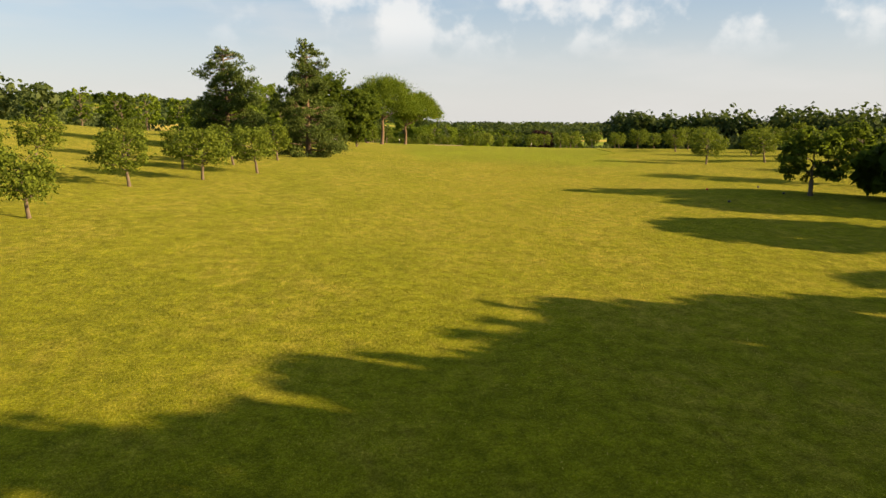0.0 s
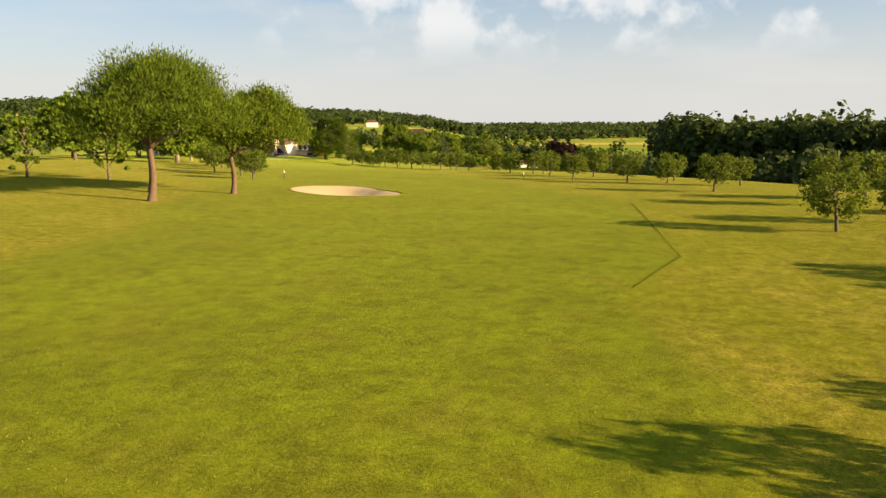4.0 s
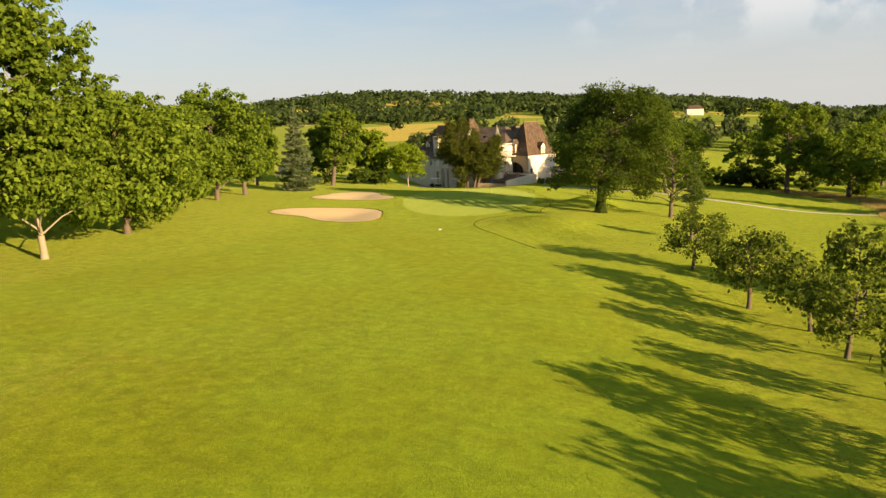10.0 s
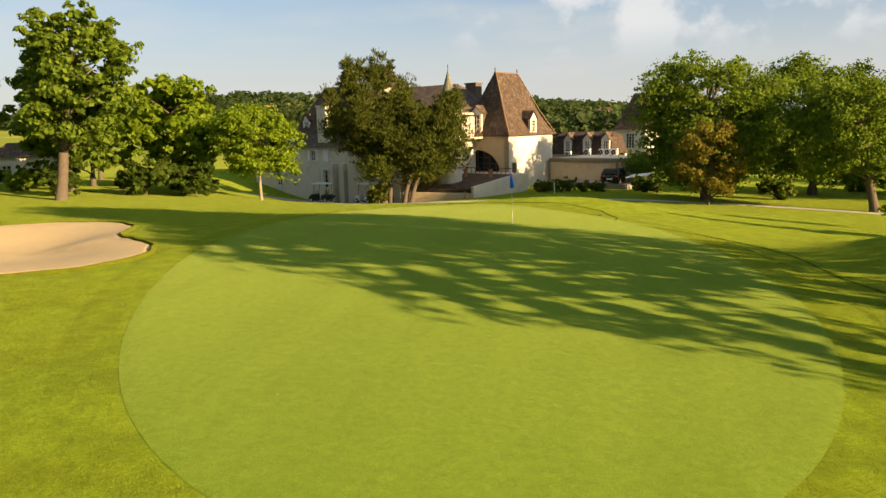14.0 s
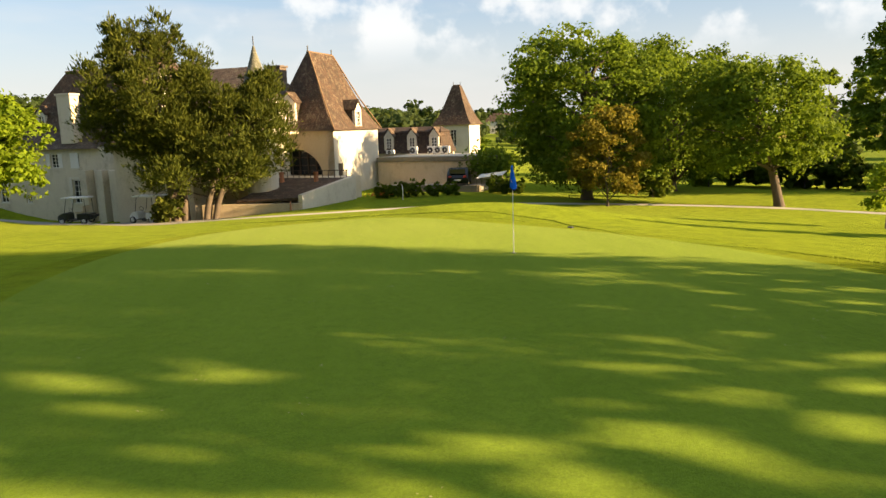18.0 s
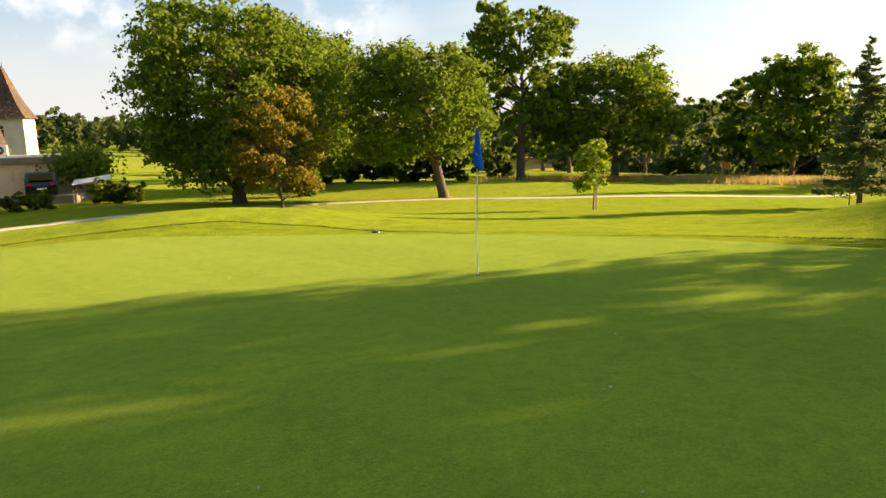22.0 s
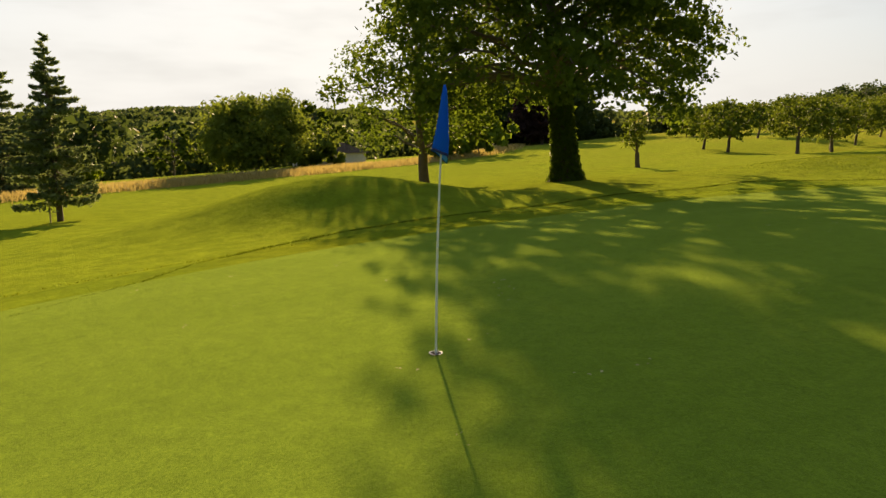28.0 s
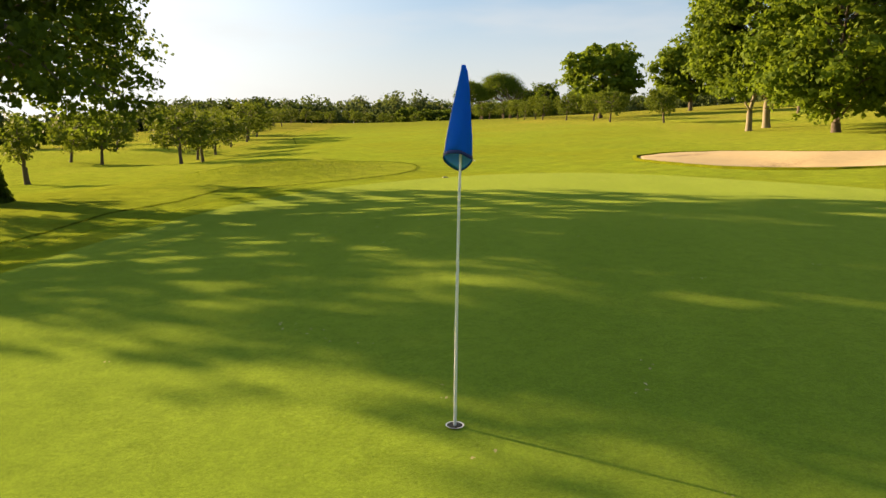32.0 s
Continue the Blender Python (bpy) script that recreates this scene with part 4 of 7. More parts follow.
plant("blue_spruce", "tall grey-green spruce at the edge of the meadow", "tree", conifer(23, 12.2, 4.4, 0.25, 0.15, 14000, 26, 0.04, 0.95, 0.3), 58.5, 5.2, 0, BARK, NEEDLE_BLUE)
plant("sapling", "staked young sapling with sparse leaves", "sapling", broad_tree(24, 3.4, 0.75, 0.05, 0.12, 1500, 14, 0.16, clump=0.42, per=8, tight=0.6), 19.0, 10.35, 0, PALE_BARK, LEAF_LIGHT)
plant("copper_beech", "dense dark purple-leaved tree in the valley", "tree", broad_tree(60, 8.6, 4.6, 0.3, 0.34, 9000, 44, 0.03, clump=0.3, per=14, tight=0.5), 85.4, -66.0, 0, BARK, LEAF_PURPLE)
plant("hazel_bush", "wide dense bush at the edge of the course", "bush", broad_tree(25, 8.4, 6.3, 0.14, 0.26, 16000, 50, 0.02, clump=0.26, shell=0.1, per=10, tight=0.55), 71, -17.5, 0, BARK, HAZEL)
plant("yew_tree", "tall dark yew in front of the manor", "tree", yew(26, 13.6, 5.2, 0.42, 0.36, (-1.4, -0.4), 46000, 0.078, 0.5, 0.15), -14.4, 32.9, 0, BARK, LEAF_YEW)
plant("yew_tree", "bushy dark yew in front of the manor", "tree", yew(27, 10.2, 6.8, 0.3, 0.27, (4.2, 0.8), 37000, 0.078, 0.5, 0.85), -12.5, 32.6, 0, BARK, LEAF_YEW)
plant("black_pine", "tall rugged pine beside the fairway", "tree", layered_pine(28, 12.0, 5.9, 0.35, 0.1, 32000, 0.09, (0.0, 0.0), 0.58), -2.7, -243.5, 0, PINE_BARK, NEEDLE_DARK)
plant("black_pine", "tall rugged pine beside the fairway", "tree", layered_pine(29, 12.6, 5.2, 0.35, 0.02, 32000, 0.09, (0.0, 0.0), 0.62), 7.1, -250.7, 0, PINE_BARK, NEEDLE_DARK)
plant("cypress_tree", "dense dark rounded conifer", "tree", broad_tree(30, 11.2, 4.3, 0.3, 0.24, 22000, 40, 0.0, shape=1.4, clump=0.4, shell=0.5), 7.5, -223.4, 0, BARK, LEAF_DARK)
plant("cypress_tree", "dense dark rounded conifer", "tree", broad_tree(31, 9.8, 3.2, 0.25, 0.24, 16000, 34, 0.0, shape=1.4, clump=0.4, shell=0.5), 13.0, -221.4, 0, BARK, LEAF_DARK)
plant("umbrella_pine", "umbrella pine with two bare forked trunks", "tree", umbrella_pine(32, 12.9, 7.3, 0.33, ((0, 0), (-2.4, 7.7)), 62000, 0.075, (0.6, 2.0)), 18.0, -199.3, 0, PINE_BARK, NEEDLE)
plant("umbrella_pine", "smaller umbrella pine with a bare trunk", "tree", umbrella_pine(33, 10.6, 5.0, 0.28, ((0, 0),), 38000, 0.075, (2.6, 0.8)), 23.0, -190.9, 0, PINE_BARK, NEEDLE)
plant("oak_tree", big, "tree", broad_tree(34, 11.6, 6.0, 0.35, 0.42, 11000, 30, 0.16), -5, -110, 0, BARK, LEAF)
plant("oak_tree", big, "tree", broad_tree(35, 12.6, 6.0, 0.35, 0.42, 11000, 30, 0.16), -20, -122, 0, BARK, LEAF)
plant("cedar_tree", "grey-green cedar behind the oaks", "tree", conifer(36, 11, 4.0, 0.25, 0.2, 9000, 22, 0.05), -45, -52, 0, BARK, NEEDLE_BLUE)
plant("shade_tree", "dark orchard tree with a low crown", "fruit tree", broad_tree(37, 5.0, 2.5, 0.18, 0.17, 7000, 26, 0.24, clump=0.3, shell=0.2), 45.2, -284.3, 0, BARK, LEAF_DARK)
plant("shade_tree", "dark orchard tree with a low crown", "fruit tree", broad_tree(38, 6.0, 2.8, 0.2, 0.18, 7000, 26, 0.22, clump=0.3, shell=0.2), 58.0, -273.0, 0, BARK, LEAF_DARK)
for i, (x, y, h, r) in enumerate([(57, -293.5, 8.2, 4.0), (54.5, -303.0, 9.2, 4.2), (50.5, -286.0, 5.0, 2.4), (39.5, -329, 13, 4.2), (42.1, -326.5, 12, 4.2), (47.5, -323.5, 12.0, 4.2), (54.5, -322, 11.8, 4.6), (64, -320.5, 11.6, 4.6), (73.4, -318.6, 12, 5), (51, -332, 12, 4.5), (62, -333, 12, 5), (40, -338, 12, 5), (74, -331, 12, 5), (30, -338, 11, 4.5), (50, -345, 12, 5), (32, -333, 12.5, 5), (44, -334, 12.5, 5)]):
    plant("shade_tree", "large dark tree at the edge of the fairway", "tree", broad_tree(40 + i, h - 0.8, r, 0.35, 0.66, 2500, 34, 0.14, shape=2.5, clump=0.28, shell=0.1, per=5, tight=0.6), x, y, 0, BARK, LEAF_DARK)

# ---- far woods ----


def woodland(name, label, spots, seed, mat, h=(9, 15), per=150, leaf=0.95, wide=1.0, crest=None):
    """Many far trees in one mesh; crest gives the height that the tree tops reach."""
    rng = np.random.default_rng(seed)
    spots = np.asarray(spots, float)
    n = len(spots)
    hs = rng.uniform(h[0], h[1], n)
    gz = shaped(spots[:, 0], spots[:, 1])
    if crest is not None:
        hs = np.clip(crest(spots[:, 1]) - gz + rng.uniform(-2.2, 0.6, n), 6.0, 30.0)
    d = rng.normal(size=(n, per, 3))
    d /= np.linalg.norm(d, axis=2, keepdims=True)
    r = np.minimum(hs, 15.0) * rng.uniform(0.34, 0.55, n) * wide
    mid = np.stack([spots[:, 0], spots[:, 1], gz + hs * 0.55], -1)
    axes = np.stack([r, r, hs * 0.5], -1)
    if per < 100:
        lump = 1 + 0.14 * np.sin(6 * d[..., 0] + np.arange(n)[:, None]) * np.cos(5 * d[..., 1] + 2 * np.arange(n)[:, None])
        p = mid[:, None] + d * axes[:, None] * ((0.65 + 0.4 * rng.random((n, per))) * lump)[..., None]
    else:
        lobe = rng.normal(size=(n, 16, 3)) * [1, 1, 0.9] + [0, 0, 0.12]
        lobe *= (0.45 + 0.3 * rng.random((n, 16, 1))) / np.linalg.norm(lobe, axis=2, keepdims=True)
        pick = rng.integers(0, 16, (n, per))
        own = np.take_along_axis(lobe, pick[..., None], 1)
        fat = np.take_along_axis(0.26 + 0.16 * rng.random((n, 16)), pick, 1) * (0.72 + 0.36 * rng.random((n, per)))
        d = d + 0.5 * own
        d /= np.linalg.norm(d, axis=2, keepdims=True)
        p = mid[:, None] + (own + d * fat[..., None]) * axes[:, None]
    v, f = leaf_sheet(rng, p.reshape(-1, 3), d.reshape(-1, 3), leaf, 0.7, 1.3)
    ob = part(name, raw_mesh(name, v, f), mat)
    return tagged(ob, label, "woodland", kind="stuff")


def scatter(seed, n, x0, x1, y0, y1, keep=None):
    rng = np.random.default_rng(seed)
    p = rng.random((n, 2)) * [x1 - x0, y1 - y0] + [x0, y0]
    return p if keep is None else p[keep(p[:, 0], p[:, 1])]


woodland("valley_wood", "dense dark deciduous wood along the valley", scatter(1, 200, 112, 155, -330, -150, lambda x, y: x > 112 + 3 * np.sin(y * 0.13)), 1, WOOD_SHADE, (13.0, 17.0), 300, 0.95, 1.0, lambda y: np.interp(y, [-265, -235, -165], [14.5, 12.0, 2.5]))
woodland("valley_grove", "tall dark deciduous wood on the valley floor", scatter(13, 560, 112, 205, -165, -60, lambda x, y: (y < -0.57 * x) & (y > -0.82 * x)), 13, WOOD_SHADE, (13.0, 17.0), 250, 1.2, 1.0, lambda y: 12.4 - 0.012 * (y + 60))
woodland("valley_thicket", "low dark thicket along the valley floor", scatter(11, 200, 116, 230, -150, -55), 11, WOOD_FAR, (7.0, 10.0), 170, 1.0)
woodland("valley_copse", "dense dark copse behind the orchard", scatter(14, 40, 78, 106, -4, 30), 14, WOOD_SHADE, (7.0, 9.5), 300, 0.75)
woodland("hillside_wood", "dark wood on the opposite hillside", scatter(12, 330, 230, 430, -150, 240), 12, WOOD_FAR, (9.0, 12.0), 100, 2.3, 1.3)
woodland("stream_wood", "dense dark wood behind the meadow", scatter(2, 300, 120, 220, -60, 95, lambda x, y: x > 138 - np.abs(y - 20) * 0.1), 2, WOOD_FAR, (12, 15), 200, 1.25)
woodland("hill_wood", "wooded hill on the skyline", scatter(3, 2600, -900, 1000, 480, 1050, lambda x, y: (y > 600 + 0.05 * np.abs(x)) | ((x < -150) & (y > 430))), 3, WOOD_SHADE, (10, 13), 30, 3.6, 2.0)
woodland("hedgerow_trees", "scattered field trees in the distance", scatter(4, 230, -250, 420, 130, 600, lambda x, y: (np.sin(x * 0.021) * np.sin(y * 0.017 + 1) > 0.28) & ((x > 60) | (y > 230))), 4, WOOD_SHADE, (7, 13), 130, 1.8)
woodland("park_wood", "trees behind the manor", scatter(5, 110, -70, 110, 140, 230), 5, WOOD_FAR, (6, 9), 200, 1.1)
woodland("west_wood", "wood on the far side of the course", scatter(6, 200, -190, -55, -330, 60, lambda x, y: x < -62 - 20 * np.sin(y * 0.02) - 14 * (y > -90)), 6, WOOD_FAR, (8, 12), 210, 1.05)
woodland("south_wood", "tree line behind the tees", scatter(7, 190, -180, 230, -402, -365), 7, WOOD_FAR, (13, 22), 330, 1.05, 1.1)
woodland("south_wood", "tree line behind the tees", scatter(27, 150, -200, 260, -450, -400), 27, WOOD_FAR, (15, 20), 110, 2.2, 1.3)
woodland("east_hills_wood", "woods on the far hills", scatter(8, 1200, 700, 2300, -1500, 900, lambda x, y: np.sin(x * 0.011 + 1) * np.sin(y * 0.009) > -0.45), 8, WOOD_FAR, (9, 12), 40, 8.0, 4.0)


# ---- manor house ----


def stone_material(name, lo, hi, stain):
    m, nt, bsdf, out = material(name)
    base = mixed(nt, noise_fac(nt, 0.9, 6, 0.65, None, "Object"), lo, hi)
    streak = ramp(nt, noise_fac(nt, 0.8, 6, 0.75, (1.0, 1.0, 0.55), "Object"), [(0.52, (0, 0, 0)), (0.74, (1, 1, 1))])
    base = mixed(nt, maths(nt, "MULTIPLY", streak, 0.62), base, stain)
    base = mixed(nt, 0.35, base, ramp(nt, noise_fac(nt, 9, 4, 0.7, None, "Object"), [(0.3, (0.7, 0.68, 0.62)), (0.7, (1.12, 1.12, 1.1))]), "MULTIPLY")
    nt.links.new(base, bsdf.inputs["Base Color"])
    bsdf.inputs["Roughness"].default_value = 0.92
    bumped(nt, bsdf, noise_fac(nt, 6, 5, 0.7, None, "Object"), 0.4, 0.04)
    return m


def tile_material(name, lo, hi, lichen):
    m, nt, bsdf, out = material(name)
    tc = nt.nodes.new("ShaderNodeTexCoord")
    sep = nt.nodes.new("ShaderNodeSeparateXYZ")
    nt.links.new(tc.outputs["Object"], sep.inputs[0])
    row = maths(nt, "FRACT", maths(nt, "MULTIPLY", sep.outputs["Z"], 5.5))
    vor = nt.nodes.new("ShaderNodeTexVoronoi")
    vor.inputs["Scale"].default_value = 5.0
    nt.links.new(tc.outputs["Object"], vor.inputs["Vector"])
    base = mixed(nt, vor.outputs["Color"], lo, hi)
    base = mixed(nt, noise_fac(nt, 0.6, 5, 0.65, None, "Object"), base, lo)
    spots = ramp(nt, noise_fac(nt, 3.2, 5, 0.75, None, "Object"), [(0.53, (0, 0, 0)), (0.65, (1, 1, 1))])
    base = mixed(nt, maths(nt, "MULTIPLY", spots, 0.7), base, lichen)
    specks = ramp(nt, noise_fac(nt, 8.0, 3, 0.7, None, "Object"), [(0.60, (0, 0, 0)), (0.66, (1, 1, 1))])
    broad = ramp(nt, noise_fac(nt, 0.45, 4, 0.6, None, "Object"), [(0.40, (0.15, 0.15, 0.15)), (0.62, (0.8, 0.8, 0.8))])
    base = mixed(nt, maths(nt, "MULTIPLY", specks, broad), base, (lichen[0] * 1.35, lichen[1] * 1.35, lichen[2] * 1.4))
    soot = ramp(nt, noise_fac(nt, 1.4, 6, 0.72, (1.0, 1.0, 0.4), "Object"), [(0.46, (0, 0, 0)), (0.64, (0.75, 0.75, 0.75))])
    base = mixed(nt, soot, base, (lo[0] * 0.6, lo[1] * 0.7, lo[2] * 0.7))
    course = ramp(nt, row, [(0.0, (0.55, 0.55, 0.55)), (0.25, (1.05, 1.05, 1.05))])
    base = mixed(nt, 0.7, base, course, "MULTIPLY")
    nt.links.new(base, bsdf.inputs["Base Color"])
    bsdf.inputs["Roughness"].default_value = 0.9
    bumped(nt, bsdf, maths(nt, "ADD", row, vor.outputs["Distance"]), 0.5, 0.04)
    return m


STONE = stone_material("limewashed_stone", (0.56, 0.505, 0.40), (0.68, 0.64, 0.54), (0.28, 0.215, 0.14))
STONE_OCHRE = stone_material("ochre_render", (0.46, 0.36, 0.215), (0.58, 0.48, 0.315), (0.25, 0.18, 0.10))
STONE_GREY = stone_material("weathered_stone", (0.54, 0.47, 0.34), (0.68, 0.61, 0.47), (0.26, 0.21, 0.14))
STONE_OLD = stone_material("old_terrace_stone", (0.48, 0.38, 0.235), (0.62, 0.52, 0.36), (0.22, 0.17, 0.10))
TILE = tile_material("roof_tile", (0.042, 0.025, 0.014), (0.115, 0.062, 0.033), (0.21, 0.175, 0.11))
TILE_GREY = tile_material("mossy_roof_tile", (0.060, 0.038, 0.024), (0.135, 0.088, 0.054), (0.24, 0.215, 0.14))
TILE_LICHEN = tile_material("lichen_roof_tile", (0.10, 0.098, 0.066), (0.19, 0.185, 0.13), (0.29, 0.29, 0.22))
TILE_DARK = tile_material("dark_roof_tile", (0.034, 0.020, 0.013), (0.085, 0.048, 0.028), (0.14, 0.112, 0.07))
STONE_DARK = stone_material("sooty_chimney_render", (0.085, 0.062, 0.042), (0.16, 0.12, 0.085), (0.05, 0.04, 0.03))
STONE_MOSS = stone_material("mossy_coping_stone", (0.15, 0.13, 0.085), (0.27, 0.235, 0.165), (0.09, 0.085, 0.05))
RIDGE = plain("ridge_tile", (0.13, 0.075, 0.036), (0.21, 0.135, 0.062), 3, 0.9, 0.3)
WINDOW_WHITE = plain("window_paint", (0.62, 0.60, 0.54), (0.74, 0.72, 0.66), 6, 0.5, 0.05)
WOOD_DARK = plain("dark_timber", (0.030, 0.022, 0.016), (0.075, 0.052, 0.035), 5, 0.7, 0.3)
IRON = plain("dark_iron", (0.012, 0.012, 0.012), (0.03, 0.03, 0.03), 8, 0.5, 0.1)
GLASS, _nt, _b, _o = material("window_glass")
_b.inputs["Base Color"].default_value = (0.02, 0.024, 0.026, 1)
_b.inputs["Roughness"].default_value = 0.08
TERRACOTTA = plain("terracotta", (0.33, 0.13, 0.06), (0.46, 0.21, 0.11), 6, 0.85, 0.2)


def wall_panel(length, z0, z1, thick, holes=()):
    """A wall along +x with its face at y = 0 and its thickness behind, with openings (x0, x1, z0, z1)."""
    bm = bmesh.new()
    xs = sorted({0.0, length, *[v for h in holes for v in h[:2]]})
    zs = sorted({z0, z1, *[v for h in holes for v in h[2:4]]})

    def solid(i, j):
        if not (0 <= i < len(xs) - 1 and 0 <= j < len(zs) - 1):
            return False
        x, z = (xs[i] + xs[i + 1]) / 2, (zs[j] + zs[j + 1]) / 2
        return not any(h[0] < x < h[1] and h[2] < z < h[3] for h in holes)

    def quad(*c):
        bm.faces.new([bm.verts.new(p) for p in c])

    for i in range(len(xs) - 1):
        for j in range(len(zs) - 1):
            if not solid(i, j):
                continue
            a, b, c, d = xs[i], xs[i + 1], zs[j], zs[j + 1]
            quad((a, 0, c), (b, 0, c), (b, 0, d), (a, 0, d))
            quad((b, thick, c), (a, thick, c), (a, thick, d), (b, thick, d))
            if not solid(i - 1, j):
                quad((a, thick, c), (a, 0, c), (a, 0, d), (a, thick, d))
            if not solid(i + 1, j):
                quad((b, 0, c), (b, thick, c), (b, thick, d), (b, 0, d))
            if not solid(i, j - 1):
                quad((a, 0, c), (a, thick, c), (b, thick, c), (b, 0, c))
            if not solid(i, j + 1):
                quad((a, 0, d), (b, 0, d), (b, thick, d), (a, thick, d))
    bmesh.ops.remove_doubles(bm, verts=bm.verts[:], dist=1e-4)
    return bm


def window(parent, m, w, h, nx=2, nz=4, sill=True, shutter=False, name="window"):
    """A casement window in the plane y = 0 of the pose m, its foot in the middle of the sill."""
    win = part(name, boxed(-w / 2, w / 2, 0.16, 0.18, 0, h), GLASS, parent, "small-paned white casement window", m)
    t = 0.07
    bm = bmesh.new()
    for x0, x1, z0, z1 in ((-w / 2, -w / 2 + t, 0, h), (w / 2 - t, w / 2, 0, h), (-w / 2 + t, w / 2 - t, 0, t), (-w / 2 + t, w / 2 - t, h - t, h)):
        box(bm, x0, x1, 0.08, 0.155, z0, z1)
    part("frame", bm, WINDOW_WHITE, win)
    bm = bmesh.new()
    for i in range(1, nx):
        x = -w / 2 + w * i / nx
        box(bm, x - 0.025, x + 0.025, 0.1, 0.15, t, h - t)
    for j in range(1, nz):
        z = h * j / nz
        box(bm, -w / 2 + t, w / 2 - t, 0.105, 0.145, z - 0.018, z + 0.018)
    part("glazing_bar", bm, WINDOW_WHITE, win)
    if sill:
        part("sill", boxed(-w / 2 - 0.12, w / 2 + 0.12, -0.07, 0.12, -0.1, -0.004, 0.015), STONE, win)
    if shutter:
        for s in (-1, 1):
            bm = boxed(s * (w / 2 + 0.02) if s > 0 else -w / 2 - 0.02 - w * 0.5, w / 2 + 0.02 + w * 0.5 if s > 0 else -w / 2 - 0.02, -0.06, -0.02, 0, h, 0.008)
            for k in range(6):
                z = h * (0.1 + 0.8 * k / 5)
                box(bm, s * (w / 2 + 0.07) if s > 0 else -w / 2 - w * 0.45, w / 2 + w * 0.45 if s > 0 else -w / 2 - 0.07, -0.075, -0.06, z - 0.03, z + 0.03)
            part("shutter", bm, WINDOW_WHITE, win)
    return win


def hip_roof(x0, x1, y0, y1, z0, z1, rx0, rx1, ry0, ry1, flare=0.35, over=0.3, segs=7):
    """A steep pavilion roof that kicks out at its eaves; the ridge runs between (rx0, ry0) and (rx1, ry1)."""
    bm = bmesh.new()
    rings = []
    for i in range(segs + 1):
        k = i / segs
        f = k - flare * 0.35 * math.sin(math.pi * min(1, k * 1.0)) * (1 - k)
        o = over * (1 - k)
        a, b = (x0 - o) * (1 - k) + rx0 * k, (x1 + o) * (1 - k) + rx1 * k
        c, d = (y0 - o) * (1 - k) + ry0 * k, (y1 + o) * (1 - k) + ry1 * k
        z = z0 - 0.12 + (z1 - z0 + 0.12) * f
        rings.append([bm.verts.new(p) for p in ((a, c, z), (b, c, z), (b, d, z), (a, d, z))])
    for r, s in zip(rings, rings[1:]):
        for j in range(4):
            bm.faces.new((r[j], r[(j + 1) % 4], s[(j + 1) % 4], s[j]))
    bm.faces.new(rings[0][::-1])
    bm.faces.new(rings[-1])
    bmesh.ops.remove_doubles(bm, verts=bm.verts[:], dist=1e-3)
    return bm


def bar_between(p, q, r, sides=6):
    return raw_mesh("bar", *tube([p, ((np.array(p) + q) / 2).tolist(), q], [r, r, r], sides), True)


def gable_dormer(parent, m, w=1.1, h=1.5, deep=1.6, name="dormer"):
    """A stone dormer with a window and a small pitched roof, face at y = 0."""
    d = part(name, wall_panel(w, 0, h, 0.25, [(0.22, w - 0.22, 0.12, h - 0.2)]), STONE, parent, "stone roof dormer with a white window", m @ pose(-w / 2, 0, 0))
    bm = bmesh.new()
    v = [bm.verts.new(p) for p in ((0, 0, h), (w, 0, h), (w / 2, 0, h + 0.62), (0, 0.25, h), (w, 0.25, h), (w / 2, 0.25, h + 0.62))]
    for f in ((0, 1, 2), (5, 4, 3), (0, 2, 5, 3), (1, 4, 5, 2), (0, 3, 4, 1)):
        bm.faces.new([v[i] for i in f])
    part("pediment", bm, STONE, d)
    bm = bmesh.new()
    box(bm, 0.0, 0.18, 0.25, deep, 0, h)
    box(bm, w - 0.18, w, 0.25, deep, 0, h)
    part("cheek", bm, TILE_GREY, d)
    bm = bmesh.new()
    for s in (0, 1):
        e, x = (-0.12, w / 2) if s == 0 else (w + 0.12, w / 2)
        q = [(e, -0.1, h - 0.1), (x, -0.1, h + 0.72), (x, deep + 0.5, h + 0.72), (e, deep + 0.5, h - 0.1)]
        lo = [bm.verts.new(p) for p in q]
        hi = [bm.verts.new((p[0], p[1], p[2] + 0.09)) for p in q]
        bm.faces.new(hi)
        bm.faces.new(lo[::-1])
        for i in range(4):
            bm.faces.new((lo[i], lo[(i + 1) % 4], hi[(i + 1) % 4], hi[i]))
    part("dormer_roof", bm, TILE, d)
    frame_bm = bmesh.new()
    box(frame_bm, 0.22, w - 0.22, 0.16, 0.18, 0.12, h - 0.2)
    part("pane", frame_bm, GLASS, d)
    bm = bmesh.new()
    for i in range(3):
        x = 0.22 + (w - 0.44) * i / 2
        box(bm, x - 0.03, x + 0.03, 0.08, 0.155, 0.12, h - 0.2)
    for j in range(5):
        z = 0.12 + (h - 0.32) * j / 4
        box(bm, 0.22, w - 0.22, 0.085, 0.15, z - 0.025, z + 0.025)
    part("frame", bm, WINDOW_WHITE, d)
    return d


def chimney(parent, x0, x1, y0, y1, z0, z1, mat):
    c = part("chimney", boxed(x0, x1, y0, y1, z0, z1, 0.02), mat, parent, "tall rendered chimney stack")
    part("chimney_cap", boxed(x0 - 0.1, x1 + 0.1, y0 - 0.1, y1 + 0.1, z1 - 0.02, z1 + 0.14, 0.02), STONE_DARK if mat is STONE_DARK else STONE_GREY, c)
    return c


MANOR_AT = pose(-4.0, 40.4, 0, 0, 0, -28.6)
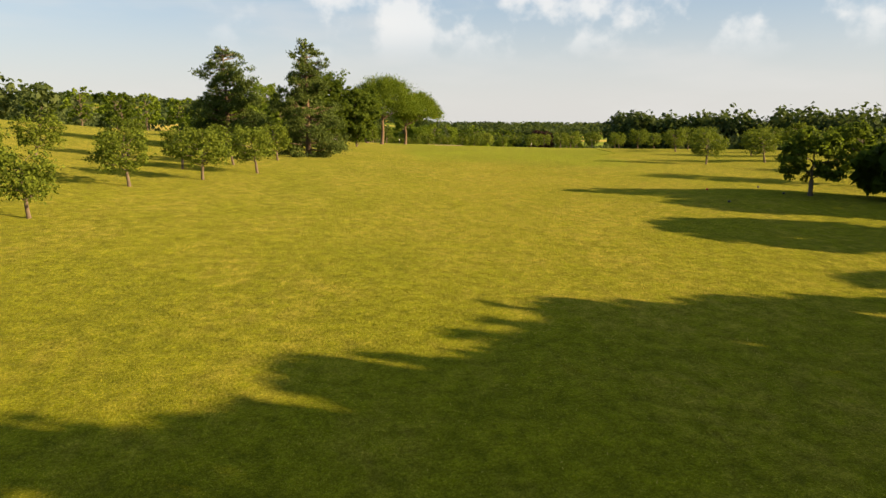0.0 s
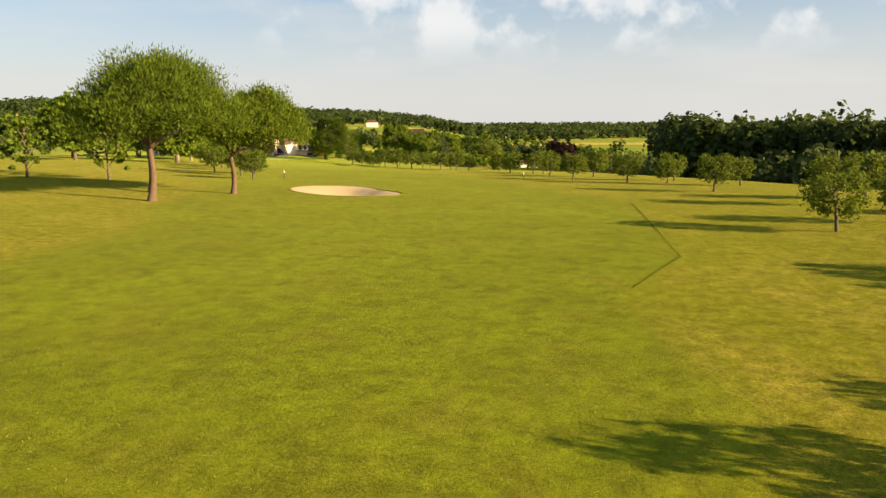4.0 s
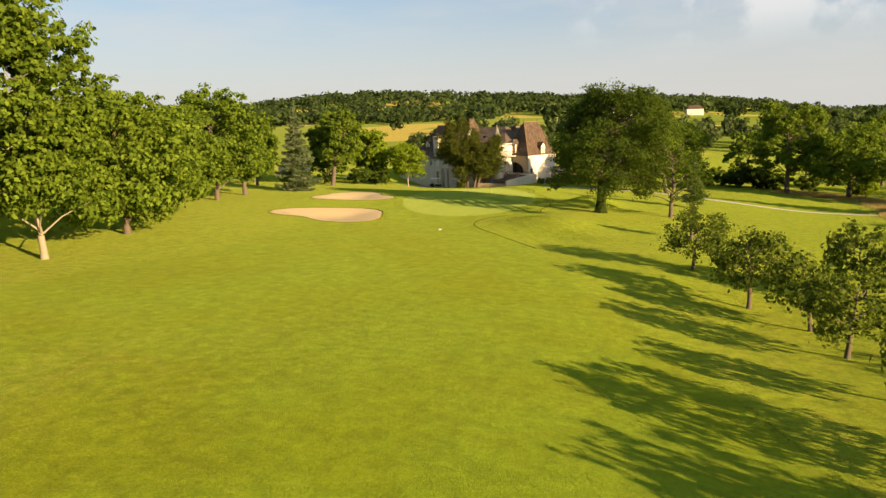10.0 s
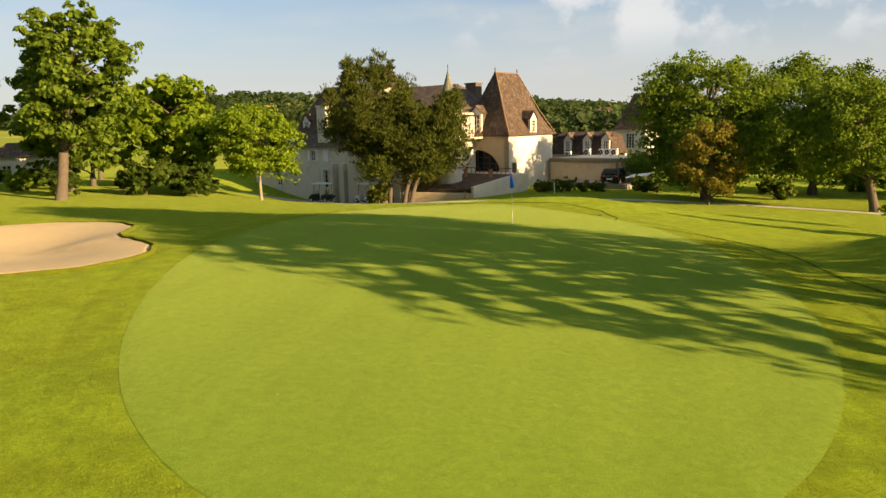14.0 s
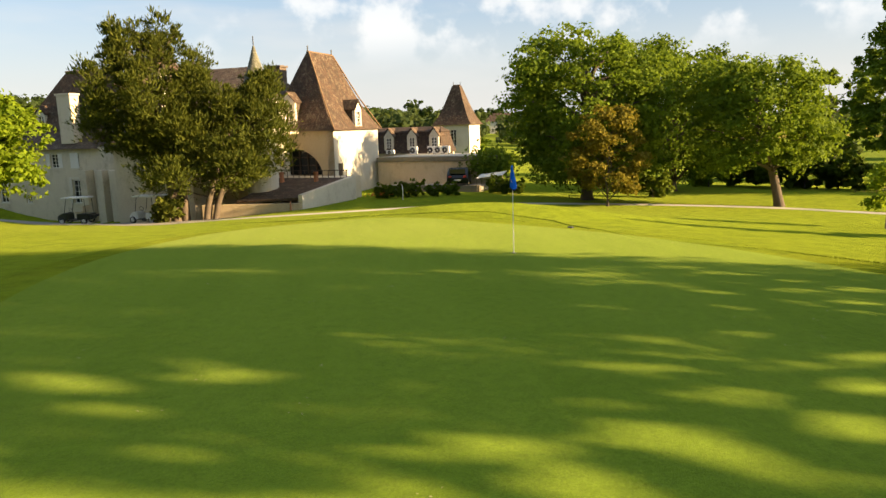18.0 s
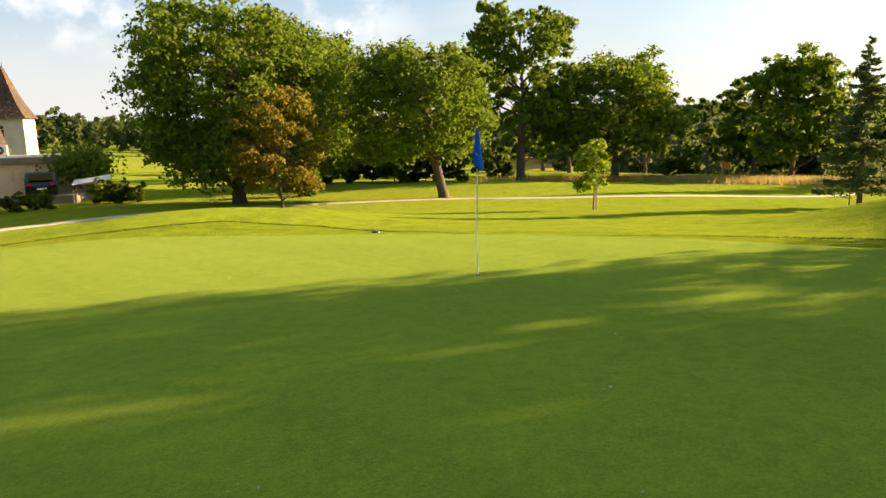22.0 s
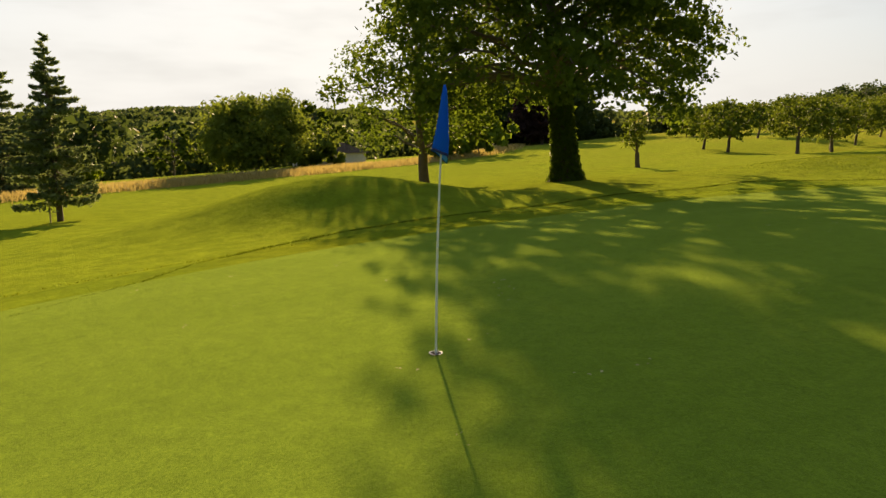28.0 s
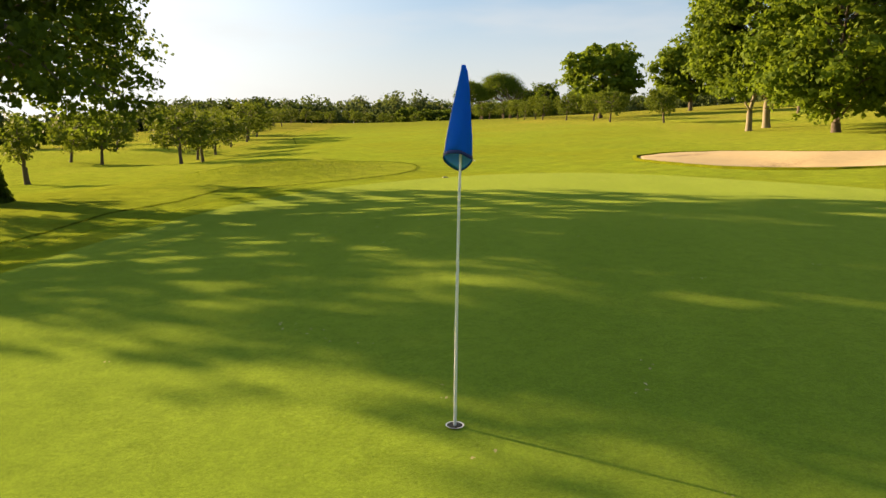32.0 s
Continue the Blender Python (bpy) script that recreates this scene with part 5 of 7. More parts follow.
manor = thing("manor_house", "old limestone manor with steep brown tiled roofs and towers", "manor house", MANOR_AT)


def RIGHT(x, y, z):
    """A pose for faces that look along +x."""
    return pose(x, y, z, 0, 0, 90)



# keep: sunlit side, arched front
part("wall", wall_panel(8.2, -2.5, 3.15, 0.6, [(0.55, 1.35, -0.75, 0.45)]), STONE, manor, "limewashed sunlit wall", RIGHT(0, 0, 0))
ARCH_C, ARCH_W, ARCH_H, ARCH_0 = -3.9, 2.75, 2.15, -0.45
bm = bmesh.new()
arch = [(ARCH_C + ARCH_W * math.cos(a), ARCH_0 + ARCH_H * math.sin(a)) for a in np.linspace(0, math.pi, 25)]
front = [bm.verts.new((x, 0.0, z)) for x, z in arch]
back = [bm.verts.new((x, 0.7, z)) for x, z in arch]
rim = []
for x, z in arch:
    rim.append(bm.verts.new((x, 0.0, 3.15)))
for i in range(24):
    bm.faces.new((front[i], front[i + 1], rim[i + 1], rim[i]))
    bm.faces.new((front[i + 1], front[i], back[i], back[i + 1]))
for x0, x1 in ((-0.6, ARCH_C + ARCH_W), ):
    bm.faces.new([bm.verts.new(p) for p in ((x1, 0, ARCH_0), (x0 + 0.6, 0, ARCH_0), (x0 + 0.6, 0, 3.15), (x1, 0, 3.15))])
bm.faces.new([bm.verts.new(p) for p in ((-7.0, 0, -2.5), (0, 0, -2.5), (0, 0, ARCH_0), (-7.0, 0, ARCH_0))])
part("wall", bm, STONE_OCHRE, manor, "ochre rendered wall with a broad arch")
part("wall", boxed(-7.0, -0.62, 7.6, 8.2, -2.5, 3.15), STONE, manor)
part("wall", boxed(-7.0, -6.4, 0.72, 7.6, -2.5, 3.15), STONE, manor)
glazing = part("arched_window", boxed(-6.6, -1.2, 0.72, 0.76, -0.45, 1.75), GLASS, manor, "arched dark glazed opening")
bm = bmesh.new()
for x in np.linspace(-6.5, -1.25, 8):
    box(bm, x - 0.06, x + 0.06, 0.6, 0.715, -0.45, 1.72)
for z in (0.3, 0.95):
    box(bm, -6.5, -1.2, 0.62, 0.7, z - 0.04, z + 0.04)
part("glazing_bar", bm, WOOD_DARK, glazing)
part("door", boxed(-0.1, -0.04, 0.6, 1.3, -0.75, 0.42, 0.01), WOOD_DARK, manor, "small dark plank door")
part("roof", hip_roof(-6.4, 0, 0, 8.2, 3.15, 9.35, -3.3, -3.1, 2.4, 6.4), TILE, manor, "steep brown pavilion roof")
part("ridge", bar_between((-3.2, 2.35, 9.36), (-3.2, 6.45, 9.36), 0.1), RIDGE, manor)
for y in (2.4, 6.4):
    part("finial", bar_between((-3.2, y, 9.3), (-3.2, y, 9.85), 0.05), IRON, manor)
for s in (0, 1):
    part("hip_tile", raw_mesh("hip_tile", *tube([(0.27, -0.27, 3.08), (-1.3, 1.02, 5.75), (-3.1, 2.4, 9.36)] if s == 0 else [(0.27, 8.47, 3.08), (-1.3, 7.5, 5.75), (-3.1, 6.4, 9.36)], [0.06] * 3, 6), True), RIDGE, manor)
gable_dormer(manor, RIGHT(0.06, 4.4, 3.25), 1.15, 1.45, 1.5)
gable_dormer(manor, pose(-3.9, -0.05, 3.25), 1.3, 2.1, 1.8)
# wing with round turret, balcony
part("wall", wall_panel(5.2, -3.8, 5.4, 0.5, [(1.3, 1.7, 0.55, 1.0), (2.9, 3.3, 4.5, 4.85)]), STONE, manor, "limewashed sunlit wall", RIGHT(-4.05, -5.2, 0))
part("wall", wall_panel(9.9, -3.8, 4.6, 0.5, [(2.0, 3.0, 0.2, 2.0), (6.0, 7.0, 0.2, 2.0)]), STONE_OCHRE, manor, "", pose(-14.4, -5.2, 0))
k = np.linspace(0, 1, 2)
bm = bmesh.new()
bmesh.ops.create_cone(bm, cap_ends=True, segments=28, radius1=1.12, radius2=1.12, depth=9.3, matrix=Matrix.Translation((-2.95, -5.55, 0.85)))
part("turret", bm, STONE, manor, "round stair turret")
cone_v, cone_f = tube([(-2.95, -5.55, z) for z in (5.40, 5.55, 6.1, 7.0, 8.2, 9.1)], [1.42, 1.36, 1.05, 0.72, 0.32, 0.06], 24)
part("turret_roof", raw_mesh("turret_roof", cone_v, cone_f, True), TILE_LICHEN, manor, "conical mossy tiled turret roof")
part("finial", bar_between((-2.95, -5.55, 9.0), (-2.95, -5.55, 9.75), 0.035), IRON, manor)
part("balcony", boxed(-4.0, -2.9, -3.4, -0.2, 2.85, 3.02, 0.02), STONE_GREY, manor, "stone balcony with an iron railing")
rail = bmesh.new()
for y in np.linspace(-3.35, -0.25, 14):
    box(rail, -2.95, -2.92, y - 0.015, y + 0.015, 3.02, 3.95)
for z in (3.12, 3.95):
    box(rail, -2.97, -2.90, -3.4, -0.2, z - 0.02, z + 0.02)
part("railing", rail, WOOD_DARK, manor)
part("roof", hip_roof(-20.4, -4.05, -2.2, 8.0, 5.2, 8.6, -16.0, -9.0, 3.4, 3.7, 0.2), TILE_GREY, manor, "long hipped tiled roof")
part("skylight", boxed(-10.6, -9.8, -1.6, -0.9, 6.55, 6.95), GLASS, manor)
chimney(manor, -8.7, -7.3, 4.6, 5.7, 6.0, 8.55, STONE_DARK)
part("wall", boxed(-23.0, -7.0, 7.5, 8.0, -3.8, 5.2), STONE, manor)
# middle pavilion tower
part("wall", wall_panel(4.6, -3.8, 4.9, 0.5), STONE, manor, "", pose(-19.2, -1.3, 0))
part("wall", wall_panel(5.6, -3.8, 4.9, 0.5), STONE, manor, "", RIGHT(-14.6, -1.3, 0))
part("roof", hip_roof(-19.2, -14.6, -1.4, 4.8, 4.9, 10.4, -17.0, -16.4, 0.2, 1.4), TILE, manor, "steep brown pavilion roof")
part("ridge", bar_between((-17.1, 0.8, 10.4), (-16.2, 0.8, 10.4), 0.1), RIDGE, manor)
chimney(manor, -14.9, -14.1, -2.4, -1.5, 4.9, 8.2, STONE)
part("lean_to_roof", hip_roof(-14.4, -7.0, -8.2, -5.4, 2.2, 4.6, -14.0, -7.4, -5.6, -5.5, 0.0), TILE, manor, "low red tiled lean-to roof")
part("wall", boxed(-14.2, -7.2, -8.0, -5.7, -3.8, 2.1), STONE_GREY, manor)
# left wing
WING = [(10.85, 11.75, 0.5, 1.75), (13.2, 14.1, 0.5, 1.75), (13.1, 14.1, -2.6, -0.55), (5.5, 6.4, 0.5, 1.75), (4.2, 5.2, -2.6, -0.6), (7.4, 8.1, -2.65, -1.85)]
wing = part("wall", wall_panel(15.0, -4.8, 2.25, 0.6, WING), STONE_GREY, manor, "grey weathered facade with shuttered windows", pose(-38.0, -2.0, 0))
for k, (x0, x1, z0, z1) in enumerate(WING):
    window(manor, pose(-38.0 + (x0 + x1) / 2, -2.0 + 0.02, z0), x1 - x0, z1 - z0, 2, 4, True, k in (0, 3))
part("shutter", boxed(-24.82, -23.88, -2.07, -2.02, 0.46, 1.79, 0.01), WINDOW_WHITE, manor, "closed white shutter")
part("window_surround", boxed(-25.25, -24.93, -2.06, -2.01, -2.7, -0.3, 0.01), STONE, manor)
part("window_surround", boxed(-23.87, -23.55, -2.06, -2.01, -2.7, -0.3, 0.01), STONE, manor)
part("window_surround", boxed(-24.92, -23.88, -2.06, -2.01, -0.52, -0.28, 0.01), STONE, manor)
part("door", boxed(-18.8, -17.7, -1.75, -1.65, -4.6, -2.3, 0.01), WOOD_DARK, manor, "dark panelled door")
for x in (-23.15, -21.35, -19.9):
    part("buttress", boxed(x, x + 0.75, -2.9, -2.02, -4.8, 0.3, 0.05), STONE_GREY, manor, "stone buttress")
part("wall", wall_panel(15.0, -4.8, 2.25, 0.6, [(4.2, 5.3, -4.6, -2.3)]), STONE_GREY, manor, "", pose(-23.0, -4.4, 0, 0, 0, 0) @ pose(0, 2.4, 0))
part("wall", boxed(-38.0, -37.4, -1.38, 9.0, -4.8, 2.25), STONE_GREY, manor)
part("lower_roof", hip_roof(-38.0, -22.0, -2.0, 9.0, 2.25, 4.6, -35.0, -25.0, 0.8, 6.0, 0.2, 0.45), TILE_GREY, manor, "shallow mossy tiled roof")
part("roof", hip_roof(-33.5, -20.5, -0.2, 7.5, 3.6, 9.1, -28.6, -22.8, 2.2, 2.6, 0.3, 0.2), TILE, manor, "steep brown hipped roof")
part("ridge", bar_between((-28.8, 2.3, 9.12), (-22.6, 2.4, 9.12), 0.1), RIDGE, manor)
chimney(manor, -25.75, -24.25, -1.9, -0.9, 2.6, 6.75, STONE_GREY)
gable_dormer(manor, pose(-30.2, 0.2, 3.9), 1.1, 1.4, 1.4)
# low range and corner tower
part("wall", wall_panel(7.6, -1.6, 0.7, 0.5), STONE_GREY, manor, "", pose(-4.2, 15.0, 0))
part("wall", boxed(-4.2, 3.4, 18.6, 19.1, -1.6, 0.7), STONE_GREY, manor)
part("roof", hip_roof(-4.2, 3.4, 15.0, 19.0, 0.7, 2.7, -4.0, 3.2, 15.7, 18.3, 0.0, 0.2), TILE_DARK, manor, "dark mansard roof with dormers")
part("upper_roof", hip_roof(-4.0, 3.2, 15.7, 18.3, 2.7, 3.1, -3.6, 2.8, 16.9, 17.1, 0.0, 0.15), TILE_DARK, manor)
for x in (-2.0, 0.45, 2.75):
    gable_dormer(manor, pose(x, 14.95, 0.75), 0.95, 1.5, 1.2)
TOWER = [(1.35, 2.45, 0.9, 2.7)]
part("wall", wall_panel(3.9, -2.0, 3.3, 0.5, TOWER), STONE, manor, "", pose(-0.4, 23.9, 0))
window(manor, pose(1.5, 23.92, 0.9), 1.1, 1.8, 3, 5)
part("wall", wall_panel(3.4, -2.0, 3.3, 0.5), STONE, manor, "limewashed sunlit wall", RIGHT(3.5, 24.4, 0) @ pose(0, 0, 0))
part("wall", boxed(-0.4, 3.0, 27.4, 27.9, -2.0, 3.3), STONE, manor)
part("wall", boxed(-0.4, 0.1, 24.42, 27.38, -2.0, 3.3), STONE, manor)
part("roof", hip_roof(-0.4, 3.5, 23.9, 27.8, 3.3, 7.4, 1.2, 2.0, 25.4, 26.2), TILE, manor, "steep brown tower roof")
part("ridge", bar_between((1.2, 25.8, 7.42), (2.0, 25.8, 7.42), 0.09), RIDGE, manor)
for x in (1.2, 2.0):
    part("finial", bar_between((x, 25.8, 7.4), (x, 25.8, 7.85), 0.03), IRON, manor)

# terrace wall, ramp wall
terrace = thing("terrace_wall", "weathered terrace wall with a dark coping, ivy at one end", "wall", MANOR_AT)
rngt = np.random.default_rng(15)
iv = rngt.normal(size=(2600, 3)) * (0.85, 0.5, 0.55) + (10.4, 7.35, -0.1)
iv[:, 1] = np.minimum(iv[:, 1], 8.4)
part("ivy", raw_mesh("ivy", *leaf_sheet(rngt, iv, np.tile([0.2, -1.0, 0.3], (2600, 1)), 0.16, 0.8)), LEAF, terrace, "green ivy over the wall end")
part("wall", wall_panel(10.8, -2.2, 0.15, 0.6), STONE_OLD, terrace, "", pose(0.3, 7.3, 0))
part("coping", boxed(0.25, 11.2, 7.15, 8.05, 0.16, 0.56, 0.04), STONE_MOSS, terrace, "dark mossy coping")
part("terrace", boxed(0.1, 8.6, 8.06, 14.9, 0.0, 0.5), STONE_GREY, terrace)
low = thing("low_wall", "low pinkish rendered garden wall", "wall", MANOR_AT)
way = math.degrees(math.atan2(1.8, 6.8))
part("wall", boxed(0, 7.03, 0, 0.35, -4.2, -1.75, 0.03), STONE_OCHRE, low, "", pose(-5.1, -9.9, 0, 0, 0, way))
part("pipe", bar_between((1.0, -8.42, -3.0), (1.0, -8.42, -1.6), 0.06), TERRACOTTA, low)
bm = bmesh.new()
p0, p1 = np.array((1.75, -8.1)), np.array((2.55, -1.6))
nrm = np.array((p1 - p0)[::-1]) * (1, -1) / np.linalg.norm(p1 - p0) * 0.35
vs = []
for q in (p0, p1, p1 - nrm, p0 - nrm):
    vs.append(q)
zs = (-1.2, -0.35, -0.35, -1.2)
lo = [bm.verts.new((*q, -3.6)) for q in vs]
hi = [bm.verts.new((*q, z)) for q, z in zip(vs, zs)]
bm.faces.new(hi)
bm.faces.new(lo[::-1])
for i in range(4):
    bm.faces.new((lo[i], lo[(i + 1) % 4], hi[(i + 1) % 4], hi[i]))
bmesh.ops.recalc_face_normals(bm, faces=bm.faces[:])
part("ramp_wall", bm, STONE, low, "white sloping parapet")
shed = thing("lean_to", "low tiled lean-to roof behind the garden wall", "roof", MANOR_AT)
bm = bmesh.new()
q = [(-3.0, -8.9, -1.72), (1.35, -7.9, -1.55), (2.1, -2.3, -0.62), (-3.6, -2.3, -0.62)]
lo = [bm.verts.new(p) for p in q]
hi = [bm.verts.new((p[0], p[1], p[2] + 0.16)) for p in q]
bm.faces.new(hi)
bm.faces.new(lo[::-1])
for i in range(4):
    bm.faces.new((lo[i], lo[(i + 1) % 4], hi[(i + 1) % 4], hi[i]))
part("tiles", bm, TILE, shed)
part("terrace", boxed(-4.0, 2.2, -2.28, -0.02, -2.4, -0.48), STONE_GREY, shed)
bm = bmesh.new()
for x in np.linspace(-3.5, 2.1, 12):
    box(bm, x - 0.02, x + 0.02, -2.2, -2.16, -0.48, 0.05)
box(bm, -3.6, 2.2, -2.21, -2.15, 0.05, 0.1)
part("rail", bm, WOOD_DARK, shed)

# ---- flag and hole ----
pz = ground_at(0, 0) + 0.035
pin = thing("golf_flag", "white flagstick with a limp blue flag standing in the hole", "golf flag", Matrix.Translation((0, 0, pz)))
WHITE = plain("white_paint", (0.72, 0.72, 0.68), (0.80, 0.80, 0.77), 8, 0.35, 0.05)
BLACK = plain("black_paint", (0.010, 0.010, 0.011), (0.028, 0.028, 0.03), 8, 0.45, 0.05)
CLOTH = leaf_material("blue_flag_cloth", (0.010, 0.15, 0.70), (0.018, 0.21, 0.85), 0.45, 0.8)
# Paler copy of CLOTH: sun shining through the cloth is put into its colour.
CLOTH_LIT = leaf_material("sunlit_flag_back", (0.10, 0.42, 0.80), (0.16, 0.55, 0.92), 0.5, 0.8)
LEAN = ((0, 0, -0.1), (-0.006, -0.01, 0.7), (-0.014, -0.035, 1.4), (-0.03, -0.075, 2.12))
v, f = tube(LEAN, [0.0095, 0.0095, 0.008, 0.006], 12)
part("pole", raw_mesh("pole", v, f, True), WHITE, pin)


def cloth(a, s, grow=1.0):
    """A point of the limp flag that hangs round the pole: a turn a about it, s from the top (0) to the hem (1)."""
    c, q = math.cos(a), math.sin(a)
    hem = 1.645 - 0.02 * max(0.0, c) ** 3 - 0.035 * max(0.0, -c) ** 2 - 0.105 * max(0.0, -q) ** 1.5
    z = 2.135 + (hem - 2.135) * s
    wide = 0.10 + 0.90 * s ** (0.95 if c > 0 else 0.62) - 0.10 * max(0.0, -c) * max(0.0, s - 0.8) * 5
    fold = 1 + 0.10 * math.sin(3 * a + 4 * s) * s
    x = (0.012 * s + 0.092 * math.copysign(abs(c) ** 1.25, c) * (1.0 if c > 0 else 0.85)) * wide * fold
    y = 0.060 * q * wide * fold
    px, py = np.interp(z, [1.4, 2.12], [-0.014, -0.03]), np.interp(z, [1.4, 2.12], [-0.035, -0.075])
    return (px + x * grow, py + y * grow, z)


def cloth_piece(a0, a1, s0, s1, grow=1.0, turns=32, rows=14, thick=0.0025):
    b = bmesh.new()
    ring = [[b.verts.new(cloth(radians(a0 + (a1 - a0) * j / turns), s0 + (s1 - s0) * i / rows, grow)) for j in range(turns + 1)] for i in range(rows + 1)]
    for r0, r1 in zip(ring, ring[1:]):
        for j in range(turns):
            b.faces.new((r0[j], r0[j + 1], r1[j + 1], r1[j]))
    bmesh.ops.remove_doubles(b, verts=b.verts[:], dist=0.0002)
    bmesh.ops.solidify(b, geom=b.faces[:], thickness=thick)
    for fc in b.faces:
        fc.smooth = True
    return b


HEM = plain("navy_hem", (0.004, 0.018, 0.10), (0.008, 0.03, 0.15), 6, 0.8, 0.05)
flag = part("flag", cloth_piece(0, 360, 0.0, 1.0), CLOTH, pin, "limp royal blue flag")
# extra inner sheet in the lit-through colour; the cloth itself is the same inside
part("lining", cloth_piece(182, 358, 0.70, 0.985, 0.95), CLOTH_LIT, flag, "inside of the flag, coloured as sun shining through")
part("hem", cloth_piece(0, 360, 0.97, 1.012, 1.035, 40, 2, 0.003), HEM, flag, "dark blue hem")
# thin white tube along one edge of the cloth
edge = [cloth(0.0, k / 10, 1.03) for k in range(11)]
part("white_edge", raw_mesh("white_edge", *tube(edge, [0.0022] * 11, 6), True), WHITE, flag, "thin white line down one edge")
bm = bmesh.new()
curl = [(0.042, 0.060), (0.040, 0.020), (0.030, -0.012), (0.008, -0.032), (-0.018, -0.028), (-0.036, -0.006), (-0.034, 0.016)]
for (u0, w0), (u1, w1) in zip(curl, curl[1:]):
    quad = []
    for u, w, k in ((u0, w0, 1.0), (u1, w1, 1.0), (u1, w1, 0.68), (u0, w0, 0.68)):
        a = radians(243) + u * k / 0.058
        quad.append(bm.verts.new(cloth(a, (2.135 - 1.775 - w * k) / 0.56, 1.06)))
    bm.faces.new(quad)
part("emblem", bm, WHITE, flag, "white curl emblem")
hole = thing("golf_hole", "round hole drawn as a shade-dark disc with a white liner", "golf hole", Matrix.Translation((0, 0, pz)))
# No recess: the shade inside the hole is put into a flat dark disc.
HOLE_DARK = plain("hole_shade", (0.010, 0.012, 0.008), (0.020, 0.022, 0.014), 6, 0.9, 0.1)
a24 = np.linspace(0, 2 * math.pi, 28, endpoint=False)


def ring_mesh(r0, r1, z0, z1):
    v = np.concatenate([np.stack([r * np.cos(a24), r * np.sin(a24), np.full(28, z)], -1) for r, z in ((r0, z0), (r1, z1))])
    i, j = np.arange(28), (np.arange(28) + 1) % 28
    return raw_mesh("ring", v, np.stack([i, j, j + 28, i + 28], -1), True)


bm = bmesh.new()
bmesh.ops.create_circle(bm, cap_ends=True, segments=28, radius=0.054, matrix=Matrix.Translation((0, 0, 0.006)))
part("hole_shade_disc", bm, HOLE_DARK, hole)
part("liner", ring_mesh(0.056, 0.048, 0.009, 0.0075), WHITE, hole)

# dry leaves and divots lying on the green
DEBRIS = leaf_material("dry_leaf", (0.20, 0.17, 0.06), (0.42, 0.38, 0.20), 0.1)
rngd = np.random.default_rng(31)
dp = rngd.random((150, 2)) * (15, 34) + (-8, -22)
dp = dp[((dp[:, 0] - GREEN_AT[0]) / 7.6) ** 2 + ((dp[:, 1] - GREEN_AT[1]) / 18.0) ** 2 < 1]
dp = np.stack([dp[:, 0], dp[:, 1], shaped(dp[:, 0], dp[:, 1]) + 0.046], -1)
dp = np.concatenate([dp + rngd.normal(size=dp.shape) * (0.07, 0.07, 0.003) for _ in range(3)])
tagged(part("fallen_leaves", raw_mesh("fallen_leaves", *leaf_sheet(rngd, dp, np.tile([0, 0, 3.0], (len(dp), 1)), 0.019, 1.2)), DEBRIS), "dry brown leaves scattered on the green", "leaves", kind="stuff")

# ---- mown edges: taller blades along the line of the rough ----


def blades(name, label, pts, per, height, spread, seed, mat, thick=0.012, lean=0.5, category="grass"):
    rng = np.random.default_rng(seed)
    pts = np.asarray(pts, float)
    seg = np.hypot(*np.diff(pts, axis=0).T)
    at = np.r_[0, np.cumsum(seg)]
    n = int(at[-1] * per)
    d = rng.random(n) * at[-1]
    x = np.interp(d, at, pts[:, 0]) + rng.normal(size=n) * spread
    y = np.interp(d, at, pts[:, 1]) + rng.normal(size=n) * spread
    z = shaped(x, y)
    a = rng.random(n) * 6.283
    h = height * (0.5 + rng.random(n))
    side = np.stack([np.cos(a), np.sin(a), 0 * a], -1) * thick
    tip = np.stack([x + rng.normal(size=n) * h * lean, y + rng.normal(size=n) * h * lean, z + h], -1)
    root = np.stack([x, y, z - 0.02], -1)
    mid = (root + tip) / 2 + [0, 0, 0.1 * height]
    v = np.stack([root - side, root + side, mid + side * 0.8, tip, mid - side * 0.8], 1).reshape(-1, 3)
    k = np.arange(n)[:, None] * 5
    f = np.concatenate([k + [0, 1, 2, 4], k + [4, 2, 3, 3]])
    me = bpy.data.meshes.new(name)
    me.from_pydata(v.tolist(), [], [tuple(q) for q in (k + [0, 1, 2, 4]).tolist()] + [tuple(q) for q in (k + [4, 2, 3]).tolist()])
    return tagged(part(name, me, mat), label, category, kind="stuff")


BLADE = leaf_material("grass_blade", (0.075, 0.110, 0.008), (0.170, 0.205, 0.016), 0.4)
# Darker than BLADE: the mowing step's thin shadow line is put into the colour.
BLADE_DARK = leaf_material("lip_shade_grass", (0.055, 0.085, 0.006), (0.120, 0.155, 0.012), 0.3)
edge_line = list(zip(EDGE_X, EDGE_Y))
blades("rough_edge", "taller unmown grass along the mowing line", [p for p in edge_line if p[1] > -60] , 150, 0.038, 0.020, 1, BLADE_DARK, 0.009)
blades("fairway_edge", "taller unmown grass along the fairway", [p for p in edge_line if -233 < p[1] <= -178], 50, 0.05, 0.05, 2, BLADE_DARK, 0.014)
blades("mowing_edge", "slightly taller grass along the fairway", [p for p in edge_line if -141 < p[1] <= -69], 40, 0.04, 0.05, 6, BLADE_DARK, 0.012)
TUFT = leaf_material("rough_tuft", (0.075, 0.078, 0.003), (0.40, 0.33, 0.07), 0.3)
blades("rough_tufts", "short dry tufts in the rough before the tee", [(20, -308), (24, -280), (30, -255)], 620, 0.045, 7.5, 12, TUFT, 0.011, 1.2)
